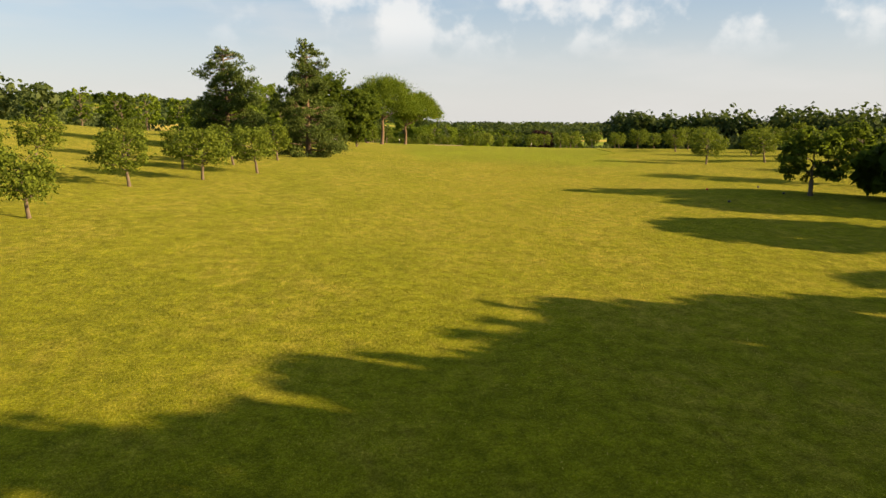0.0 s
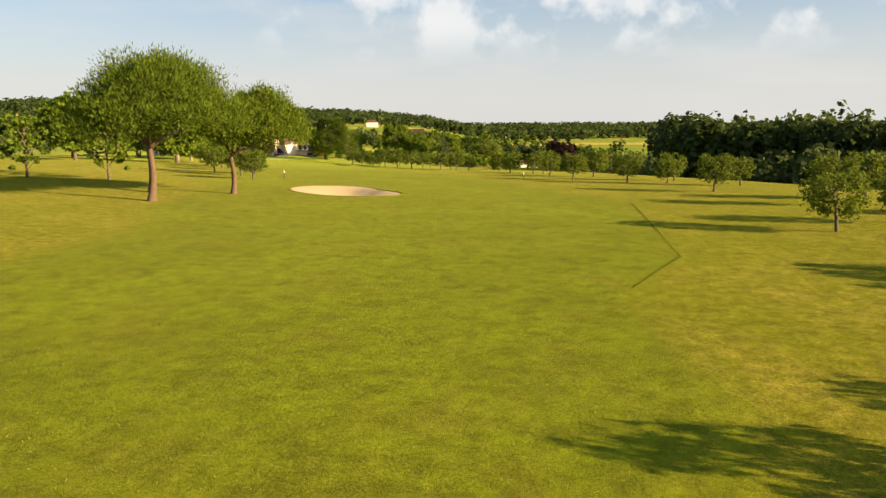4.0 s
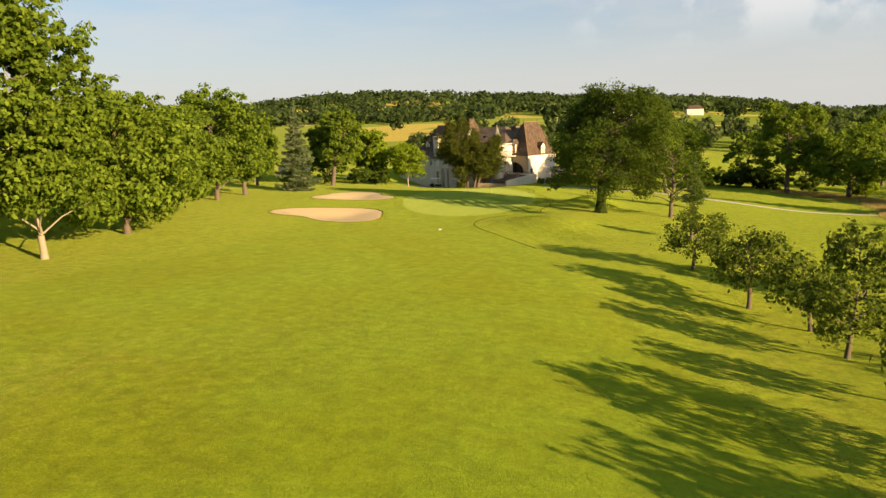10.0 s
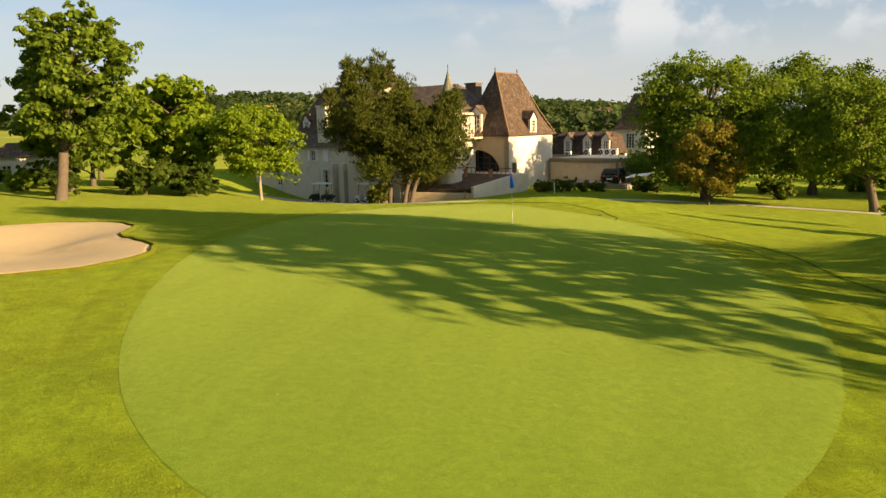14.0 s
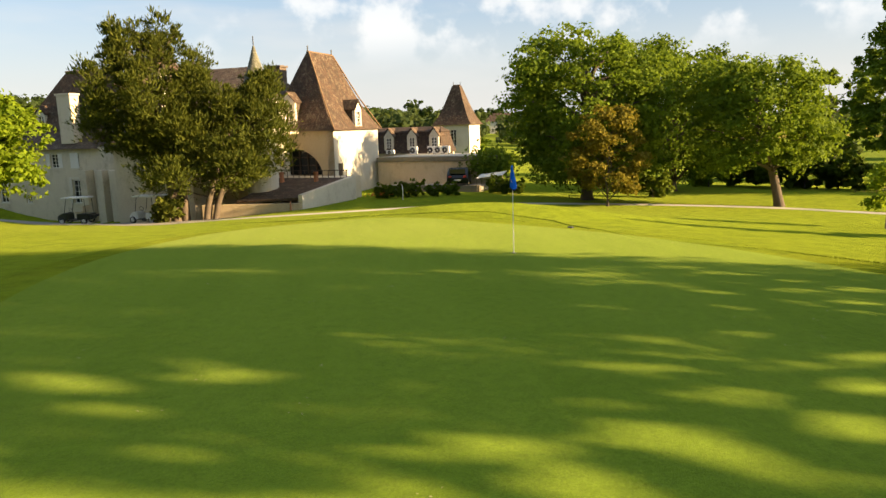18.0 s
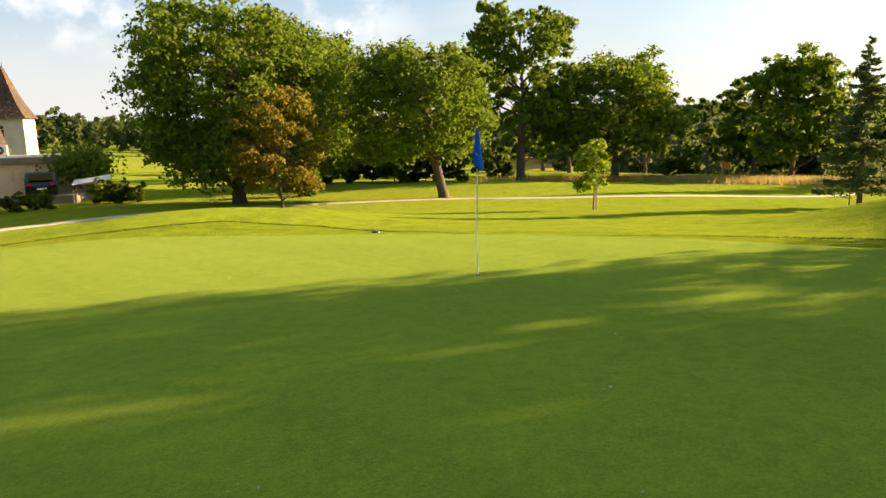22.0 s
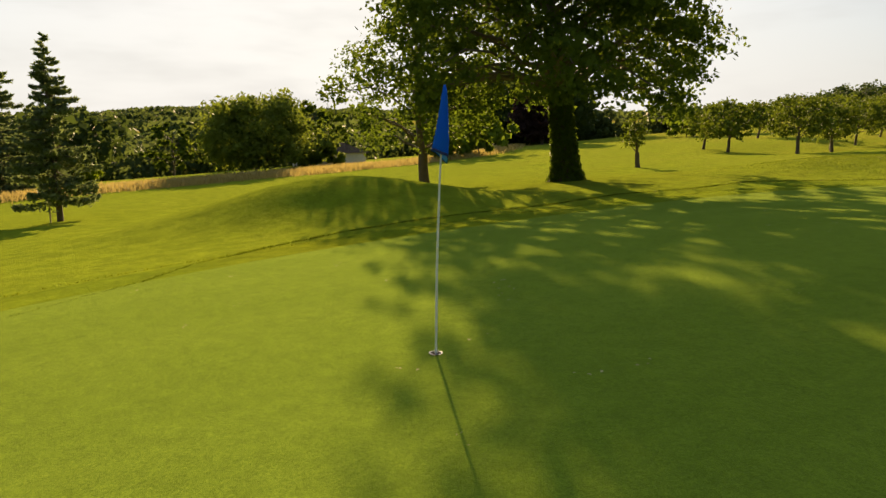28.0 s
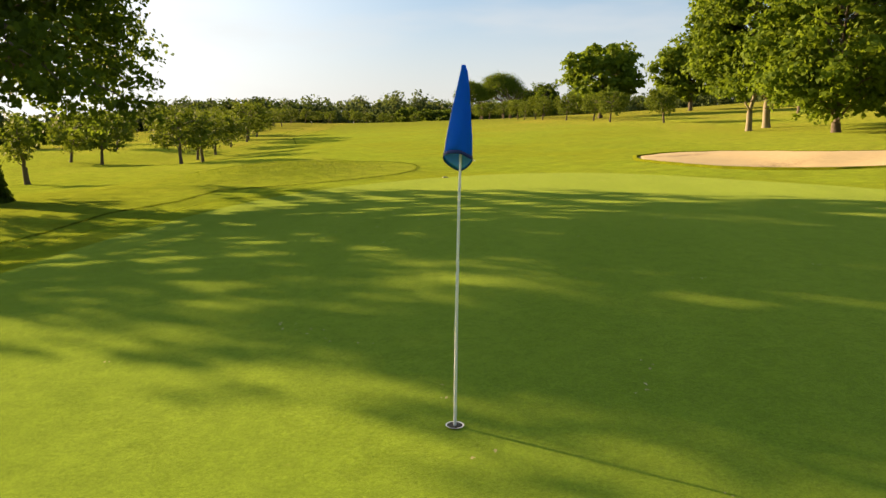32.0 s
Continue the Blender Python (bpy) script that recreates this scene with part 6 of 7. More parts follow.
blades("semi_rough_edge", "line of longer grass along the semi-rough", [(43.2, -102.2), (45.8, -111.2), (48, -122.4), (49.3, -127), (50.6, -129.1), (52.2, -132.2)], 45, 0.05, 0.06, 8, BLADE_DARK, 0.014)
collar = oval(GREEN_AT[0], GREEN_AT[1], 9.85, 19.65, 12, 0.02, 0.6)
sel = (collar[1] > -20) & (collar[0] > -2)
blades("collar_edge", "fringe of longer grass round the green", np.stack([collar[0][sel], collar[1][sel]], -1)[np.argsort(collar[1][sel])], 45, 0.03, 0.03, 3, BLADE, 0.008)
blades("mound_grass", "shaggy grass on the mound", [(9, -27), (12, -30), (14, -26), (11, -23), (13, -33), (16, -29), (17, -35), (20, -33)], 460, 0.034, 1.6, 4, BLADE_DARK, 0.011)
blades("meadow_grass", "tall dry straw-coloured meadow grass", [(41, 34), (47, 30), (52, 25), (53.5, 14), (51.5, 4), (54, -8), (59, -28), (66, -40), (78, -52), (96, -66)], 300, 0.46, 1.5, 5, STRAW, 0.024, 0.5)
blades("meadow_grass", "tall dry straw-coloured meadow grass", [(53, 27), (58, 14), (55, 4), (58, -10), (63, -27)], 190, 0.42, 2.2, 6, STRAW, 0.026, 0.5)

# ---- paths ----
GRAVEL = plain("gravel", (0.34, 0.31, 0.25), (0.48, 0.45, 0.38), 3, 0.95, 0.4, bump_scale=30)
ASPHALT = plain("forecourt_asphalt", (0.20, 0.19, 0.17), (0.30, 0.28, 0.25), 1.5, 0.95, 0.3, bump_scale=40)


def strip(name, label, pts, width, mat, rise=0.03, step=1.0):
    pts = np.asarray(pts, float)
    seg = np.hypot(*np.diff(pts, axis=0).T)
    at = np.r_[0, np.cumsum(seg)]
    d = np.arange(0, at[-1], step)
    x, y = np.interp(d, at, pts[:, 0]), np.interp(d, at, pts[:, 1])
    for _ in range(6):
        x[1:-1], y[1:-1] = (x[:-2] + 2 * x[1:-1] + x[2:]) / 4, (y[:-2] + 2 * y[1:-1] + y[2:]) / 4
    t = np.stack([np.gradient(x), np.gradient(y)], -1)
    t /= np.linalg.norm(t, axis=1, keepdims=True)
    rows = []
    for k in np.linspace(-1, 1, 7):
        w = width / 2 * (1 + 0.08 * np.sin(d * 0.9 + 3 * k))
        px, py = x - t[:, 1] * w * k, y + t[:, 0] * w * k
        rows.append(np.stack([px, py, shaped(px, py) + rise * (1 - 1.6 * k**4)], -1))
    v = np.stack(rows, 1)
    m, n = v.shape[:2]
    i = np.arange(m * n).reshape(m, n)
    f = np.stack([i[:-1, :-1], i[1:, :-1], i[1:, 1:], i[:-1, 1:]], -1).reshape(-1, 4)
    return tagged(part(name, raw_mesh(name, v.reshape(-1, 3), f, True), mat), label, "path", kind="structure")


strip("path", "pale gravel cart path across the lawn", [(-17, 31.5), (-12.6, 28.6), (-8.6, 26.0), (-4.4, 25.2), (-0.3, 26.0), (5, 27.0), (16.6, 24.6), (22.2, 21.9), (28, 16.4), (32.9, 12.0), (39, 8.0), (46, 6.2), (51, 6.0), (60, 4)], 1.2, GRAVEL, 0.05)
strip("forecourt", "worn asphalt forecourt before the manor", [(-46, 47), (-34, 43), (-24, 38.0), (-16, 33.5), (-12, 30.5)], 7.0, ASPHALT, 0.05)

# ---- markers and small course things ----


def marker_post(x, y):
    p = thing("marker_post", "thin black distance post with a white top", "marker post", Matrix.Translation((x, y, ground_at(x, y))), "distance posts on the fairway")
    part("shaft", raw_mesh("shaft", *tube([(0, 0, -0.2), (0, 0, 0.4), (0, 0, 0.78)], [0.045, 0.045, 0.045], 10), True), BLACK, p)
    part("cap", raw_mesh("cap", *tube([(0, 0, 0.78), (0, 0, 0.9), (0, 0, 1.10), (0, 0, 1.12)], [0.046, 0.046, 0.046, 0.01], 10), True), WHITE, p, "white cap")


marker_post(24.0, -163.3)
marker_post(58.0, -155.0)


def ground_plate(x, y, turn):
    p = thing("yardage_sign", "small white sign block lying on the fairway", "sign", Matrix.Translation((x, y, ground_at(x, y))) @ Matrix.Rotation(radians(turn), 4, "Z"), "signs on the fairway")
    part("block", boxed(-0.15, 0.15, -0.09, 0.09, -0.03, 0.045, 0.012), WHITE, p)
    bm = bmesh.new()
    for k in (-0.08, -0.03, 0.04, 0.09):
        box(bm, k - 0.018, k + 0.018, -0.04, 0.04, 0.045, 0.049)
    part("lettering", bm, BLACK, p, "dark unreadable marks")


ground_plate(4.5, -34.0, 12)


def sprinkler(x, y):
    p = thing("sprinkler_head", "small dark round sprinkler head in the turf", "sprinkler", Matrix.Translation((x, y, ground_at(x, y))), "sprinkler heads")
    part("lid", raw_mesh("lid", *tube([(0, 0, -0.03), (0, 0, 0.05), (0, 0, 0.065), (0, 0, 0.066)], [0.11, 0.11, 0.09, 0.0], 14), True), BLACK, p)


for x, y in ((4.0, -22.8), (3.8, 6.9), (46.9, -137.5)):
    sprinkler(x, y)
RED = plain("red_paint", (0.42, 0.03, 0.02), (0.55, 0.05, 0.03), 8, 0.4, 0.05)


def tee_marker(x, y, mat, word):
    p = thing("tee_marker", word + " ball-shaped tee marker on the grass", "tee marker", Matrix.Translation((x, y, ground_at(x, y))), "tee markers")
    part("ball", raw_mesh("ball", *tube([(0, 0, -0.02), (0, 0, 0.02), (0, 0, 0.09), (0, 0, 0.15), (0, 0, 0.17)], [0.03, 0.08, 0.10, 0.06, 0.0], 12), True), mat, p)


for x, y, m, w in ((38.1, -285.6, BLACK, "dark"), (39.3, -280.1, RED, "red"), (45.8, -276.5, BLACK, "dark"), (43.6, -283.5, BLACK, "dark"), (41.1, 23.7, BLACK, "dark"), (42.2, 25.4, BLACK, "dark")):
    tee_marker(x, y, m, w)


def stake(x, y, h, mat, label):
    p = thing("stake", label, "stake", Matrix.Translation((x, y, ground_at(x, y))))
    part("stick", raw_mesh("stick", *tube([(0, 0, -0.2), (0.01, 0, h / 2), (0, 0, h)], [0.03, 0.03, 0.025], 8), True), mat, p)


TIMBER = plain("grey_timber", (0.20, 0.16, 0.11), (0.34, 0.28, 0.20), 6, 0.9, 0.4)
stake(18.8, 10.1, 1.1, TIMBER, "thin wooden stake tied to a sapling")
stake(19.3, 10.5, 1.0, TIMBER, "thin wooden stake tied to a sapling")
stake(26.7, 2.4, 0.9, TIMBER, "thin wooden stake beside a fir")
stake(0.6, 33.8, 1.0, WHITE, "short white post beside the flower bed")
stake(41.6, 31.8, 0.9, WHITE, "short white post in the tall grass")
bench = thing("bench", "low dark timber bench before tall grass", "bench", Matrix.Translation((47.0, 29.6, ground_at(47.0, 29.6))) @ Matrix.Rotation(radians(-35), 4, "Z"))
part("seat", boxed(-0.8, 0.8, -0.2, 0.2, 0.40, 0.46, 0.01), WOOD_DARK, bench)
for x in (-0.6, 0.6):
    part("leg", boxed(x - 0.05, x + 0.05, -0.17, 0.17, -0.05, 0.40, 0.01), WOOD_DARK, bench)
sign = thing("course_sign", "small pinkish sign board on two posts", "sign", Matrix.Translation((64, 24, ground_at(64, 24))) @ Matrix.Rotation(radians(-70), 4, "Z"))
part("board", boxed(-0.4, 0.4, -0.02, 0.02, 0.9, 1.6, 0.01), TERRACOTTA, sign)
for x in (-0.3, 0.3):
    part("post", boxed(x - 0.03, x + 0.03, 0.025, 0.08, -0.1, 1.5), TIMBER, sign)


# ---- golf carts, car, parasol ----
def wheel(parent, x, y, z, r, w, mat_rim):
    tyre = part("wheel", raw_mesh("wheel", *tube([(x, y - w / 2, z), (x, y - w / 2 + 0.02, z), (x, y + w / 2 - 0.02, z), (x, y + w / 2, z)], [r * 0.8, r, r, r * 0.8], 18), True), BLACK, parent, "black rubber tyre")
    part("rim", raw_mesh("rim", *tube([(x, y - w / 2 - 0.01, z), (x, y, z), (x, y + w / 2 + 0.01, z)], [r * 0.55, r * 0.6, r * 0.55], 14), True), mat_rim, tyre)
    for s in (-1, 1):
        part("hub", raw_mesh("hub", *tube([(x, y + s * (w / 2 + 0.006), z), (x, y + s * (w / 2 + 0.02), z), (x, y + s * (w / 2 + 0.026), z)], [r * 0.5, r * 0.42, r * 0.1], 14), True), mat_rim, tyre)


CREAM = plain("cream_vinyl", (0.50, 0.42, 0.28), (0.60, 0.52, 0.38), 5, 0.6, 0.1)
DARK_GREEN = plain("dark_cart_paint", (0.012, 0.020, 0.016), (0.025, 0.035, 0.028), 5, 0.3, 0.05)


def golf_cart(x, y, turn, body, label):
    z = ground_at(x, y) + 0.05
    c = thing("golf_cart", label, "golf cart", Matrix.Translation((x, y, z)) @ Matrix.Rotation(radians(turn), 4, "Z"), "golf carts before the manor")
    bm = boxed(-1.15, -0.25, -0.55, 0.55, 0.28, 0.72, 0.08)
    part("rear_body", bm, body, c)
    bm = bmesh.new()
    prof = [(0.45, 0.25), (1.15, 0.25), (1.2, 0.5), (0.95, 0.72), (0.62, 0.82), (0.5, 0.8)]
    l = [bm.verts.new((px, -0.5, pz_)) for px, pz_ in prof]
    r = [bm.verts.new((px, 0.5, pz_)) for px, pz_ in prof]
    bm.faces.new(l[::-1])
    bm.faces.new(r)
    for i in range(6):
        bm.faces.new((l[i], l[(i + 1) % 6], r[(i + 1) % 6], r[i]))
    bmesh.ops.recalc_face_normals(bm, faces=bm.faces[:])
    bmesh.ops.bevel(bm, geom=bm.edges[:], offset=0.05, segments=2, affect="EDGES")
    part("cowl", bm, body, c)
    part("floor", boxed(-0.25, 0.5, -0.5, 0.5, 0.25, 0.31, 0.01), BLACK, c)
    part("seat", boxed(-0.65, -0.15, -0.5, 0.5, 0.74, 0.88, 0.05), CREAM, c)
    part("backrest", boxed(-0.78, -0.66, -0.5, 0.5, 0.90, 1.28, 0.05), CREAM, c)
    part("roof", boxed(-1.05, 0.75, -0.58, 0.58, 1.78, 1.88, 0.04), WHITE, c, "flat white roof")
    for sy in (-0.5, 0.5):
        part("post", bar_between((-0.95, sy, 0.7), (-0.9, sy, 1.8), 0.02), BLACK, c)
        part("post", bar_between((0.62, sy, 0.78), (0.4, sy, 1.8), 0.02), BLACK, c)
        for sx in (-0.75, 0.85):
            wheel(c, sx, sy, 0.23, 0.23, 0.18, WHITE)
    part("steering_wheel", raw_mesh("steering_wheel", *tube([(0.28 + 0.06 * math.cos(a), 0.25 + 0.17 * math.sin(a), 0.98 + 0.14 * math.cos(a)) for a in np.linspace(0, 6.283, 16)], [0.015] * 16, 6), True), BLACK, c)
    part("bag_rack", boxed(-1.38, -1.16, -0.45, 0.45, 0.45, 0.62, 0.02), BLACK, c)


golf_cart(-22.3, 37.2, 168, DARK_GREEN, "dark golf cart with a long white roof on the forecourt")
golf_cart(-16.9, 34.7, 150, WHITE, "white golf cart with cream seats on the forecourt")
golf_cart(-15.2, 34.2, 100, WHITE, "white golf cart parked behind the garden wall")


def car(x, y, turn):
    c = thing("parked_car", "black compact car parked below the terrace", "car", Matrix.Translation((x, y, -1.74)) @ Matrix.Rotation(radians(turn), 4, "Z"))
    PAINT = plain("black_car_paint", (0.008, 0.009, 0.010), (0.016, 0.017, 0.018), 2, 0.15, 0.0)
    bm = bmesh.new()
    prof = [(-2.0, 0.3), (2.0, 0.3), (2.08, 0.6), (1.95, 0.85), (1.0, 0.98), (0.55, 1.42), (-1.2, 1.48), (-1.85, 1.05), (-2.05, 0.7)]
    rows_ = []
    for yy, k in ((-0.85, 0.96), (-0.75, 1.0), (0.75, 1.0), (0.85, 0.96)):
        rows_.append([bm.verts.new((px, yy * (1 - 0.16 * max(0, pz_ - 0.95)), 0.3 + (pz_ - 0.3) * k)) for px, pz_ in prof])
    n = len(prof)
    for r, s in zip(rows_, rows_[1:]):
        for i in range(n):
            bm.faces.new((r[i], r[(i + 1) % n], s[(i + 1) % n], s[i]))
    bm.faces.new(rows_[0][::-1])
    bm.faces.new(rows_[-1])
    bmesh.ops.recalc_face_normals(bm, faces=bm.faces[:])
    part("body", bm, PAINT, c)
    part("windscreen", boxed(-2.02, -1.5, -0.62, 0.62, 1.04, 1.40), GLASS, c, "", pose(0.02, 0, 0.02))
    part("side_window", boxed(-1.1, 0.5, -0.775, 0.775, 1.0, 1.34), GLASS, c)
    for sx in (-1.25, 1.3):
        for sy in (-0.76, 0.76):
            wheel(c, sx, sy, 0.31, 0.31, 0.2, STONE_GREY)
    for sy in (-0.6, 0.6):
        part("tail_light", boxed(-2.09, -2.0, sy - 0.12, sy + 0.12, 0.75, 0.9, 0.01), RED, c)
    part("number_plate", boxed(-2.10, -2.06, -0.26, 0.26, 0.5, 0.61), WHITE, c)


parking = thing("retaining_wall", "low weathered stone wall holding a gravel parking strip", "wall", MANOR_AT)
part("wall", boxed(2.2, 10.6, 3.9, 4.25, -3.4, -1.62, 0.03), STONE_MOSS, parking)
part("gravel_bed", boxed(2.2, 10.6, 4.26, 7.28, -3.4, -1.75), GRAVEL, parking, "gravel parking strip")


car(6.1, 41.6, 75)
CANVAS = plain("white_canvas", (0.66, 0.64, 0.58), (0.78, 0.76, 0.70), 3, 0.85, 0.1)
px_, py_ = 8.2, 38.9
awning = thing("awning", "sagging pale canvas sheet stretched between posts", "awning", Matrix.Translation((px_, py_, ground_at(px_, py_))) @ Matrix.Rotation(radians(-25), 4, "Z"))
k = np.linspace(-1, 1, 9)
gx, gy = np.meshgrid(k, k)
top = np.stack([gx * 1.05, gy * 0.8, 1.35 + 0.12 * gx - 0.22 * (1 - gx ** 2) * (1 - gy ** 2) + 0.1 * gy], -1).reshape(-1, 3)
i = np.arange(81).reshape(9, 9)
quads = np.stack([i[:-1, :-1], i[:-1, 1:], i[1:, 1:], i[1:, :-1]], -1).reshape(-1, 4)
v, f = joined([(top, quads), (top - [0, 0, 0.012], quads[:, ::-1])])
part("canvas", raw_mesh("canvas", v, f, True), CANVAS, awning, "sagging pale canvas")
for sx in (-1.02, 1.02):
    for sy in (-0.77, 0.77):
        part("post", raw_mesh("post", *tube([(sx, sy, -0.1), (sx, sy, 0.7), (sx, sy, 1.33 + 0.115 * sx + 0.12 * sy)], [0.03, 0.03, 0.025], 8), True), TIMBER, awning)
for x, w, h in ((-1.5, 0.8, 0.45), (0.95, 0.75, 0.75), (2.75, 0.7, 0.75), (3.5, 0.7, 0.75), (4.25, 0.7, 0.75)):
    unit = thing("air_conditioner", "white outdoor air conditioner on the flat terrace roof", "air conditioner", MANOR_AT @ pose(x, 14.2, 0.5), "air conditioners before the dormers")
    part("casing", boxed(-w / 2, w / 2, -0.16, 0.16, 0.06, h, 0.02), WHITE, unit)
    part("fan_grille", raw_mesh("fan_grille", *tube([(-0.08, -0.161, h / 2), (-0.08, -0.17, h / 2), (-0.08, -0.175, h / 2)], [h * 0.36, h * 0.36, h * 0.10], 18), True), BLACK, unit, "dark round fan grille")
    for lx in (-w / 2 + 0.08, w / 2 - 0.08):
        part("foot", boxed(lx - 0.03, lx + 0.03, -0.18, 0.18, 0.0, 0.058), BLACK, unit)
for x, y in ((-2.6, -3.6), (0.2, -3.4)):
    z = -0.75
    pot = thing("terracotta_pot", "terracotta chimney pot on the lean-to roof", "pot", MANOR_AT @ pose(x, y, z))
    part("pot", raw_mesh("pot", *tube([(0, 0, 0), (0, 0, 0.2), (0, 0, 0.75), (0, 0, 0.8)], [0.2, 0.16, 0.18, 0.24], 12), True), TERRACOTTA, pot)

# ---- shrubs ----
SHRUB = [broad_tree(200 + i, 2.0, 1.35, 0.05, 0.2, 1600, 14, 0.02, shell=0.3, clump=0.42) for i in range(3)]


def shrub(x, y, s, leaf, label, turn=0.0):
    plant("shrub", label, "shrub", SHRUB[int(abs(x * 7 + y)) % 3], x, y, turn, BARK, leaf, s)


for x, y, s, leaf, label in (
    (-27, 22, 1.3, LEAF_DARK, "dark dense garden shrub under trees"), (-31, 21.5, 1.6, LEAF_DARK, "dark dense garden shrub under trees"), (-29.5, 25, 1.7, LEAF_DARK, "dark dense garden shrub under trees"),
    (-35.5, 18, 1.2, LEAF_DARK, "dark dense garden shrub under trees"), (-14.8, 31.6, 1.0, LEAF_YEW, "bushy yew shoots at the trunk's foot"),
    (-48, 24, 1.1, LEAF_DARK, "clipped dark hedge shrub"), (-46, 27, 1.1, LEAF_DARK, "clipped dark hedge shrub"), (-42, 21, 1.0, LEAF_LIGHT, "pale green shrub on the lawn"),
    (0.4, 36.0, 0.6, LEAF_ORCHARD, "leafy flower bed planting"), (1.8, 36.4, 0.7, LEAF_ORCHARD, "leafy flower bed planting"), (3.2, 36.2, 0.55, LEAF_ORCHARD, "leafy flower bed planting"), (-0.6, 35.9, 0.6, LEAF_ORCHARD, "leafy flower bed planting"), (4.4, 36.3, 0.55, LEAF, "leafy flower bed planting"),
    (8.3, 36.8, 0.75, LEAF_DARK, "dark clipped hedge shrub beside the terrace"), (9.3, 35.6, 0.7, LEAF_DARK, "dark clipped hedge shrub beside the terrace"), (16.4, 79.1, 1.5, LEAF_LIGHT, "bright green bush behind the corner tower"), (17.3, 72.7, 1.4, LEAF, "bright green bush behind the corner tower"), (17.4, 91.1, 1.9, LEAF, "green bush behind the corner tower"), (18.3, 31.5, 1.0, LEAF_ORCHARD, "green shrub beside the terrace"),
    (29, 43, 1.8, LEAF_LIGHT, "pale flowering shrub under trees"), (34, 40.5, 2.0, LEAF_DARK, "dark garden shrub under trees"), (37, 41, 2.2, LEAF_DARK, "dark garden shrub under trees"), (39.5, 40, 1.8, LEAF_DARK, "dark garden shrub under trees"), (32, 44, 1.8, LEAF, "green shrub under tall trees"),
    (75.0, -25.5, 2.3, HAZEL, "green bush beside the cottage"), (78.0, -24.0, 2.0, LEAF, "green bush beside the cottage"),
    (52, 31, 1.6, LEAF_LIGHT, "pale green willow shrub"), (45, 38, 1.6, LEAF_DARK, "dark shrub under trees"), (56, 25, 1.6, LEAF_DARK, "dark shrub under trees"),
    (62.8, -36.0, 2.2, LEAF, "green field shrub at the meadow"), (65.0, -41.5, 2.4, LEAF, "green field shrub at the meadow"), (68.0, -40.5, 1.8, LEAF_LIGHT, "pale field shrub at the meadow"), (68.5, -79.0, 2.2, LEAF, "green field shrub at the meadow"), (66.0, -84.0, 2.4, LEAF, "green field shrub at the meadow"), (82.0, -2.0, 1.1, LEAF_LIGHT, "pale willow shrub on the valley floor"),
):
    shrub(x, y, s, leaf, label, x * 40)
FLOWER = leaf_material("orange_flower", (0.50, 0.10, 0.02), (0.62, 0.20, 0.04), 0.3)
rngf = np.random.default_rng(77)
fp = np.stack([rngf.normal(-0.6, 0.5, 160), rngf.normal(36.3, 0.35, 160), np.zeros(160)], -1)
fp[:, 2] = shaped(fp[:, 0], fp[:, 1]) + 0.25 + 0.2 * rngf.random(160)
tagged(part("flowers", raw_mesh("flowers", *leaf_sheet(rngf, fp, np.tile([0, 0, 1.0], (160, 1)), 0.12)), FLOWER), "orange flowers in the bed before the manor", "flowers", kind="stuff")

# ---- far houses ----


def cottage(x, y, turn, w, d, h, roof_h, label, wall=None, sink=0.4):
    c = thing("cottage", label, "house", Matrix.Translation((x, y, ground_at(x, y) - sink)) @ Matrix.Rotation(radians(turn), 4, "Z"))
    holes = [(w * 0.2, w * 0.2 + 0.9, 1.2, 2.3), (w * 0.65, w * 0.65 + 0.9, 1.2, 2.3)] if h > 2.6 else []
    part("wall", wall_panel(w, 0, h, 0.4, holes), wall or STONE, c, "", pose(-w / 2, -d / 2, 0))
    for x0, x1, z0, z1 in holes:
        window(c, pose(-w / 2 + (x0 + x1) / 2, -d / 2 + 0.01, z0), x1 - x0, z1 - z0, 2, 3)
    part("wall", wall_panel(d - 0.8, 0, h, 0.4), wall or STONE, c, "", RIGHT(w / 2, -d / 2 + 0.4, 0))
    part("wall", boxed(-w / 2, w / 2, d / 2 - 0.4, d / 2, 0, h), wall or STONE, c)
    part("wall", boxed(-w / 2, -w / 2 + 0.4, -d / 2 + 0.42, d / 2 - 0.42, 0, h), wall or STONE, c)
    part("roof", hip_roof(-w / 2, w / 2, -d / 2, d / 2, h, h + roof_h, -w / 2 + d * 0.25, w / 2 - d * 0.25, -0.1, 0.1, 0.0, 0.35), TILE, c, "low red tiled roof")


cottage(81, -29.4, 20, 8.2, 5.0, 2.0, 1.1, "small white cottage with a red tiled roof in the valley")
cottage(-53, 35, 25, 6, 5, 3.2, 1.3, "white outbuilding at the edge of the park")
cottage(21.5, 540, 10, 13, 9, 5.5, 3, "far white farmhouse on the hill")
cottage(-45, 520, -5, 36, 10, 4, 2.5, "long pale barn on the hill")
cottage(190, 640, 0, 12, 8, 5, 3, "far white farmhouse on the hill")
cottage(60, 250, -20, 12, 8, 5, 3, "farmhouse among fields behind the manor")

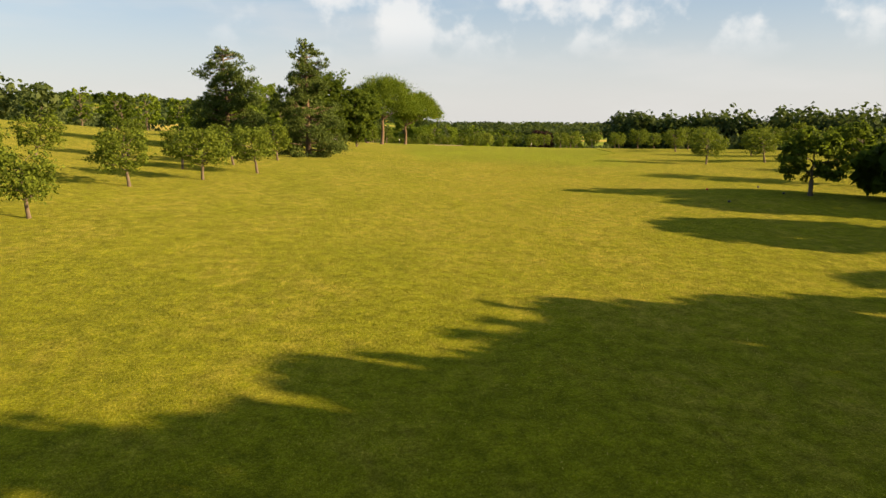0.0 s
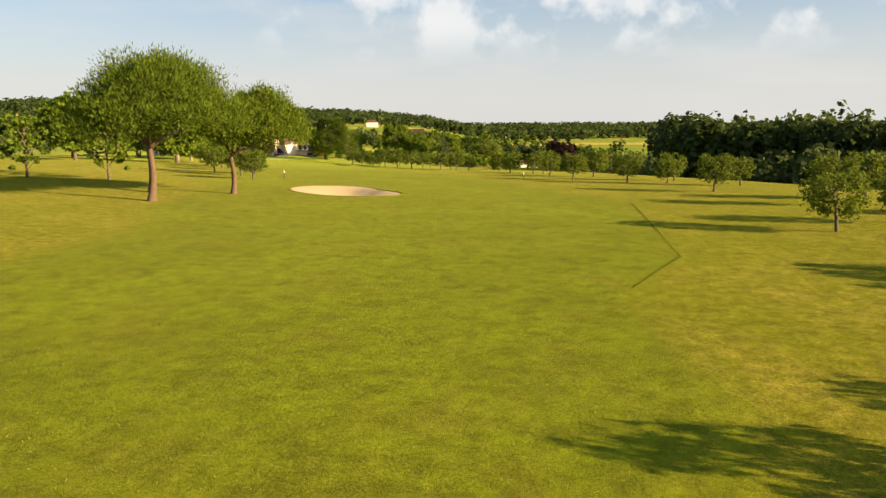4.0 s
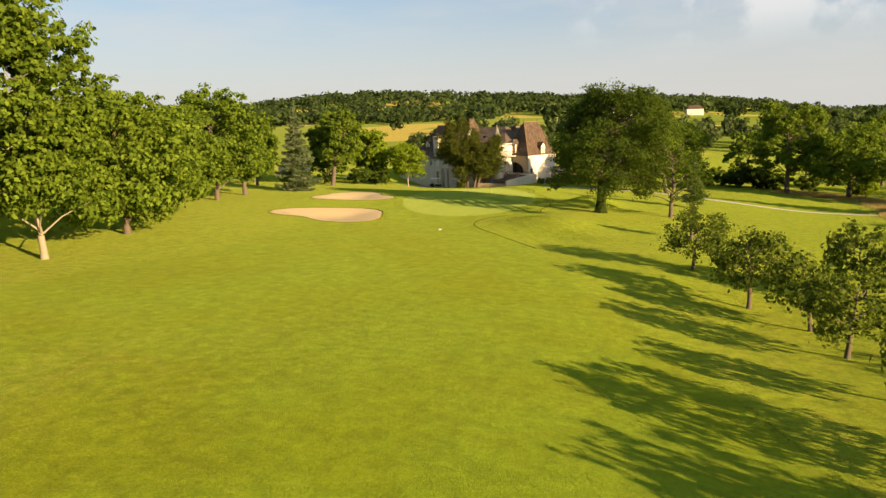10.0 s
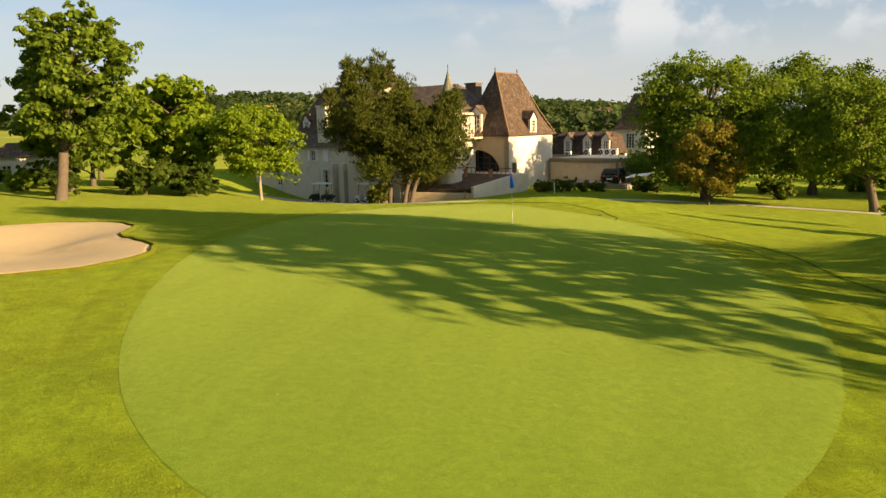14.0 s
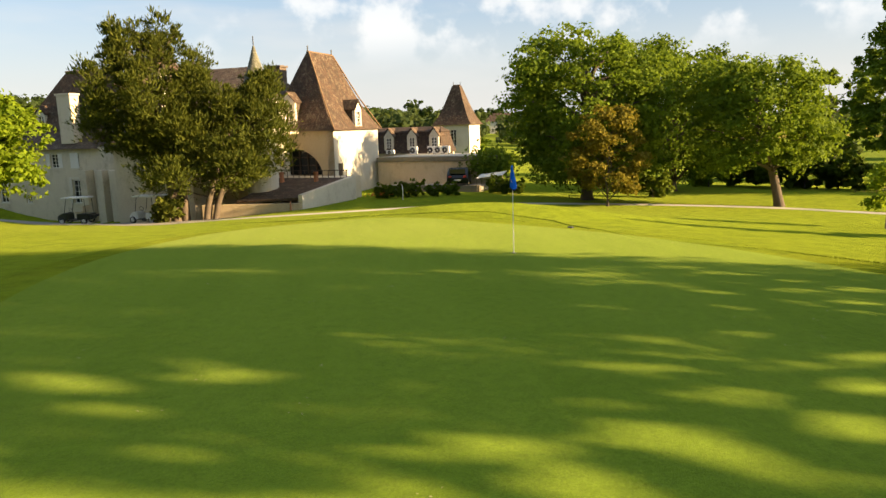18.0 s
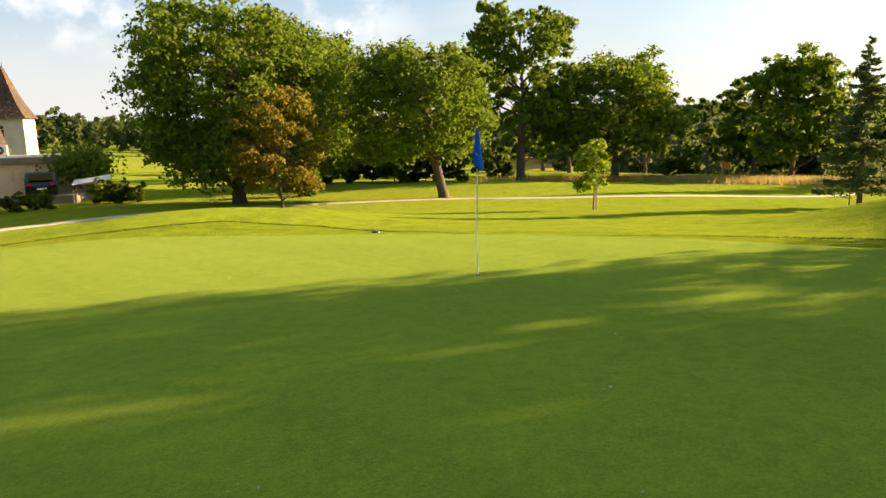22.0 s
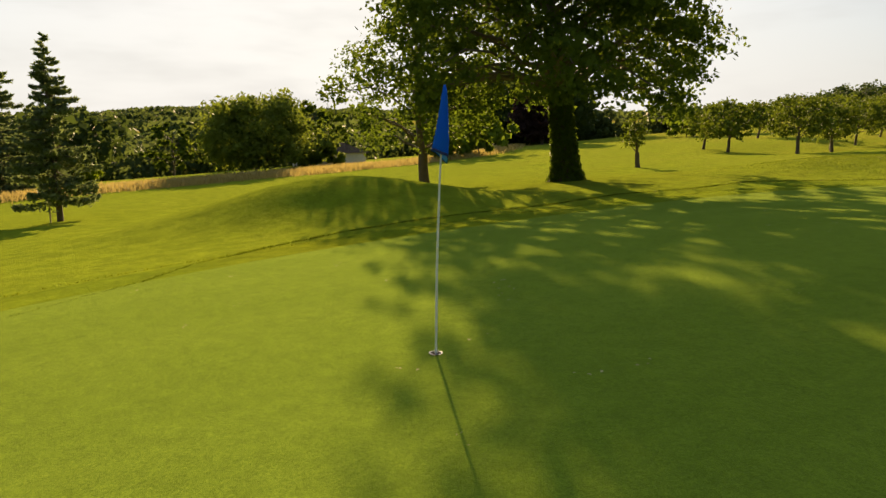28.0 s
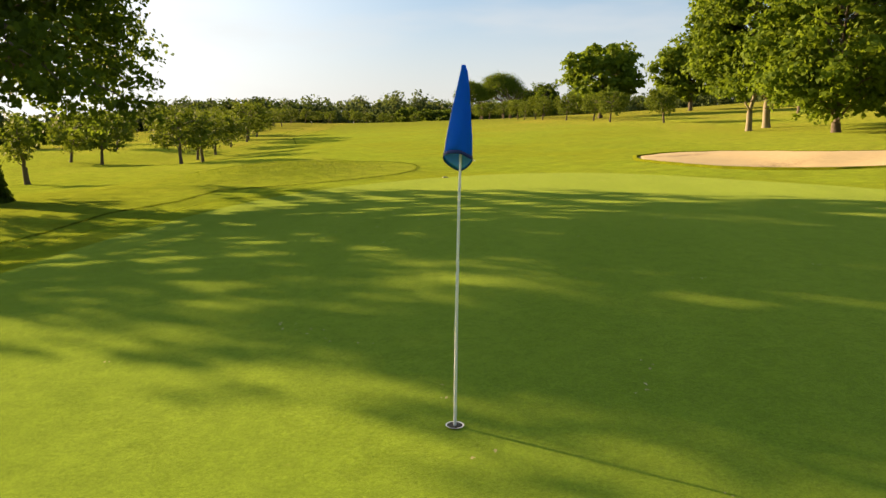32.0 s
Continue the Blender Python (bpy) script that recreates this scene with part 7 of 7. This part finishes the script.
# ---- more trees in the park and valley ----
VALLEY = [broad_tree(300 + i, 11 + i, 4.6 + 0.4 * i, 0.32, 0.48, 2400, 30, 0.1, clump=0.27, shell=0.2) for i in range(4)]
rngv = random.Random(21)
for x, y, s, leaf in (
    (36, 52, 0.95, LEAF), (46, 50, 1.0, LEAF_DARK), (56, 44, 0.9, LEAF), (66, 38, 0.9, LEAF_DARK), (60, 58, 1.0, LEAF), (74, 50, 1.0, LEAF_DARK), (76, 26, 0.85, LEAF_DARK), (86, 36, 0.95, LEAF_DARK), (84, 14, 0.8, LEAF), (98, 22, 0.9, LEAF_DARK),
    (101, -14, 0.7, LEAF_DARK), (97, -24, 0.7, LEAF_DARK), (110, 4, 0.9, LEAF_DARK), (92, -30, 0.8, LEAF_DARK), (104, -38, 0.9, LEAF_DARK), (112, -26, 1.0, LEAF_DARK), (84, 62, 1.0, LEAF), (98, 52, 1.0, LEAF_DARK), (112, 40, 1.0, LEAF_DARK),
    (-44, 8, 0.9, LEAF), (-50, 16, 1.0, LEAF), (-42, 30, 0.95, LEAF_LIGHT), (-50, 42, 0.9, LEAF), (-60, 30, 1.0, LEAF), (-44, -14, 1.0, LEAF), (-40, -28, 0.95, LEAF), (-38, -44, 0.95, LEAF), (-34, -58, 0.95, LEAF), (-36, -72, 0.95, LEAF), (-26, -84, 0.85, LEAF), (-40, -96, 0.9, LEAF), (-28, -104, 0.85, LEAF), (-44, -118, 0.95, LEAF),
    (-68, -128, 0.95, LEAF_DARK), (-60, -122, 0.9, LEAF), (-54, -112, 1.0, LEAF_DARK), (-78, -142, 0.85, LEAF), (-48, -132, 0.75, LEAF), (-22, -178, 0.55, LEAF), (-12, -182, 0.5, LEAF), (-2, -178, 0.55, LEAF), (-30, -190, 0.55, LEAF_DARK), (6, -176, 0.5, LEAF),
):
    m = VALLEY[rngv.randrange(4)]
    plant("park_tree", "full-grown leafy tree at the edge of the course", "tree", m, x, y, rngv.uniform(0, 360), BARK, leaf, s * rngv.uniform(0.9, 1.1))
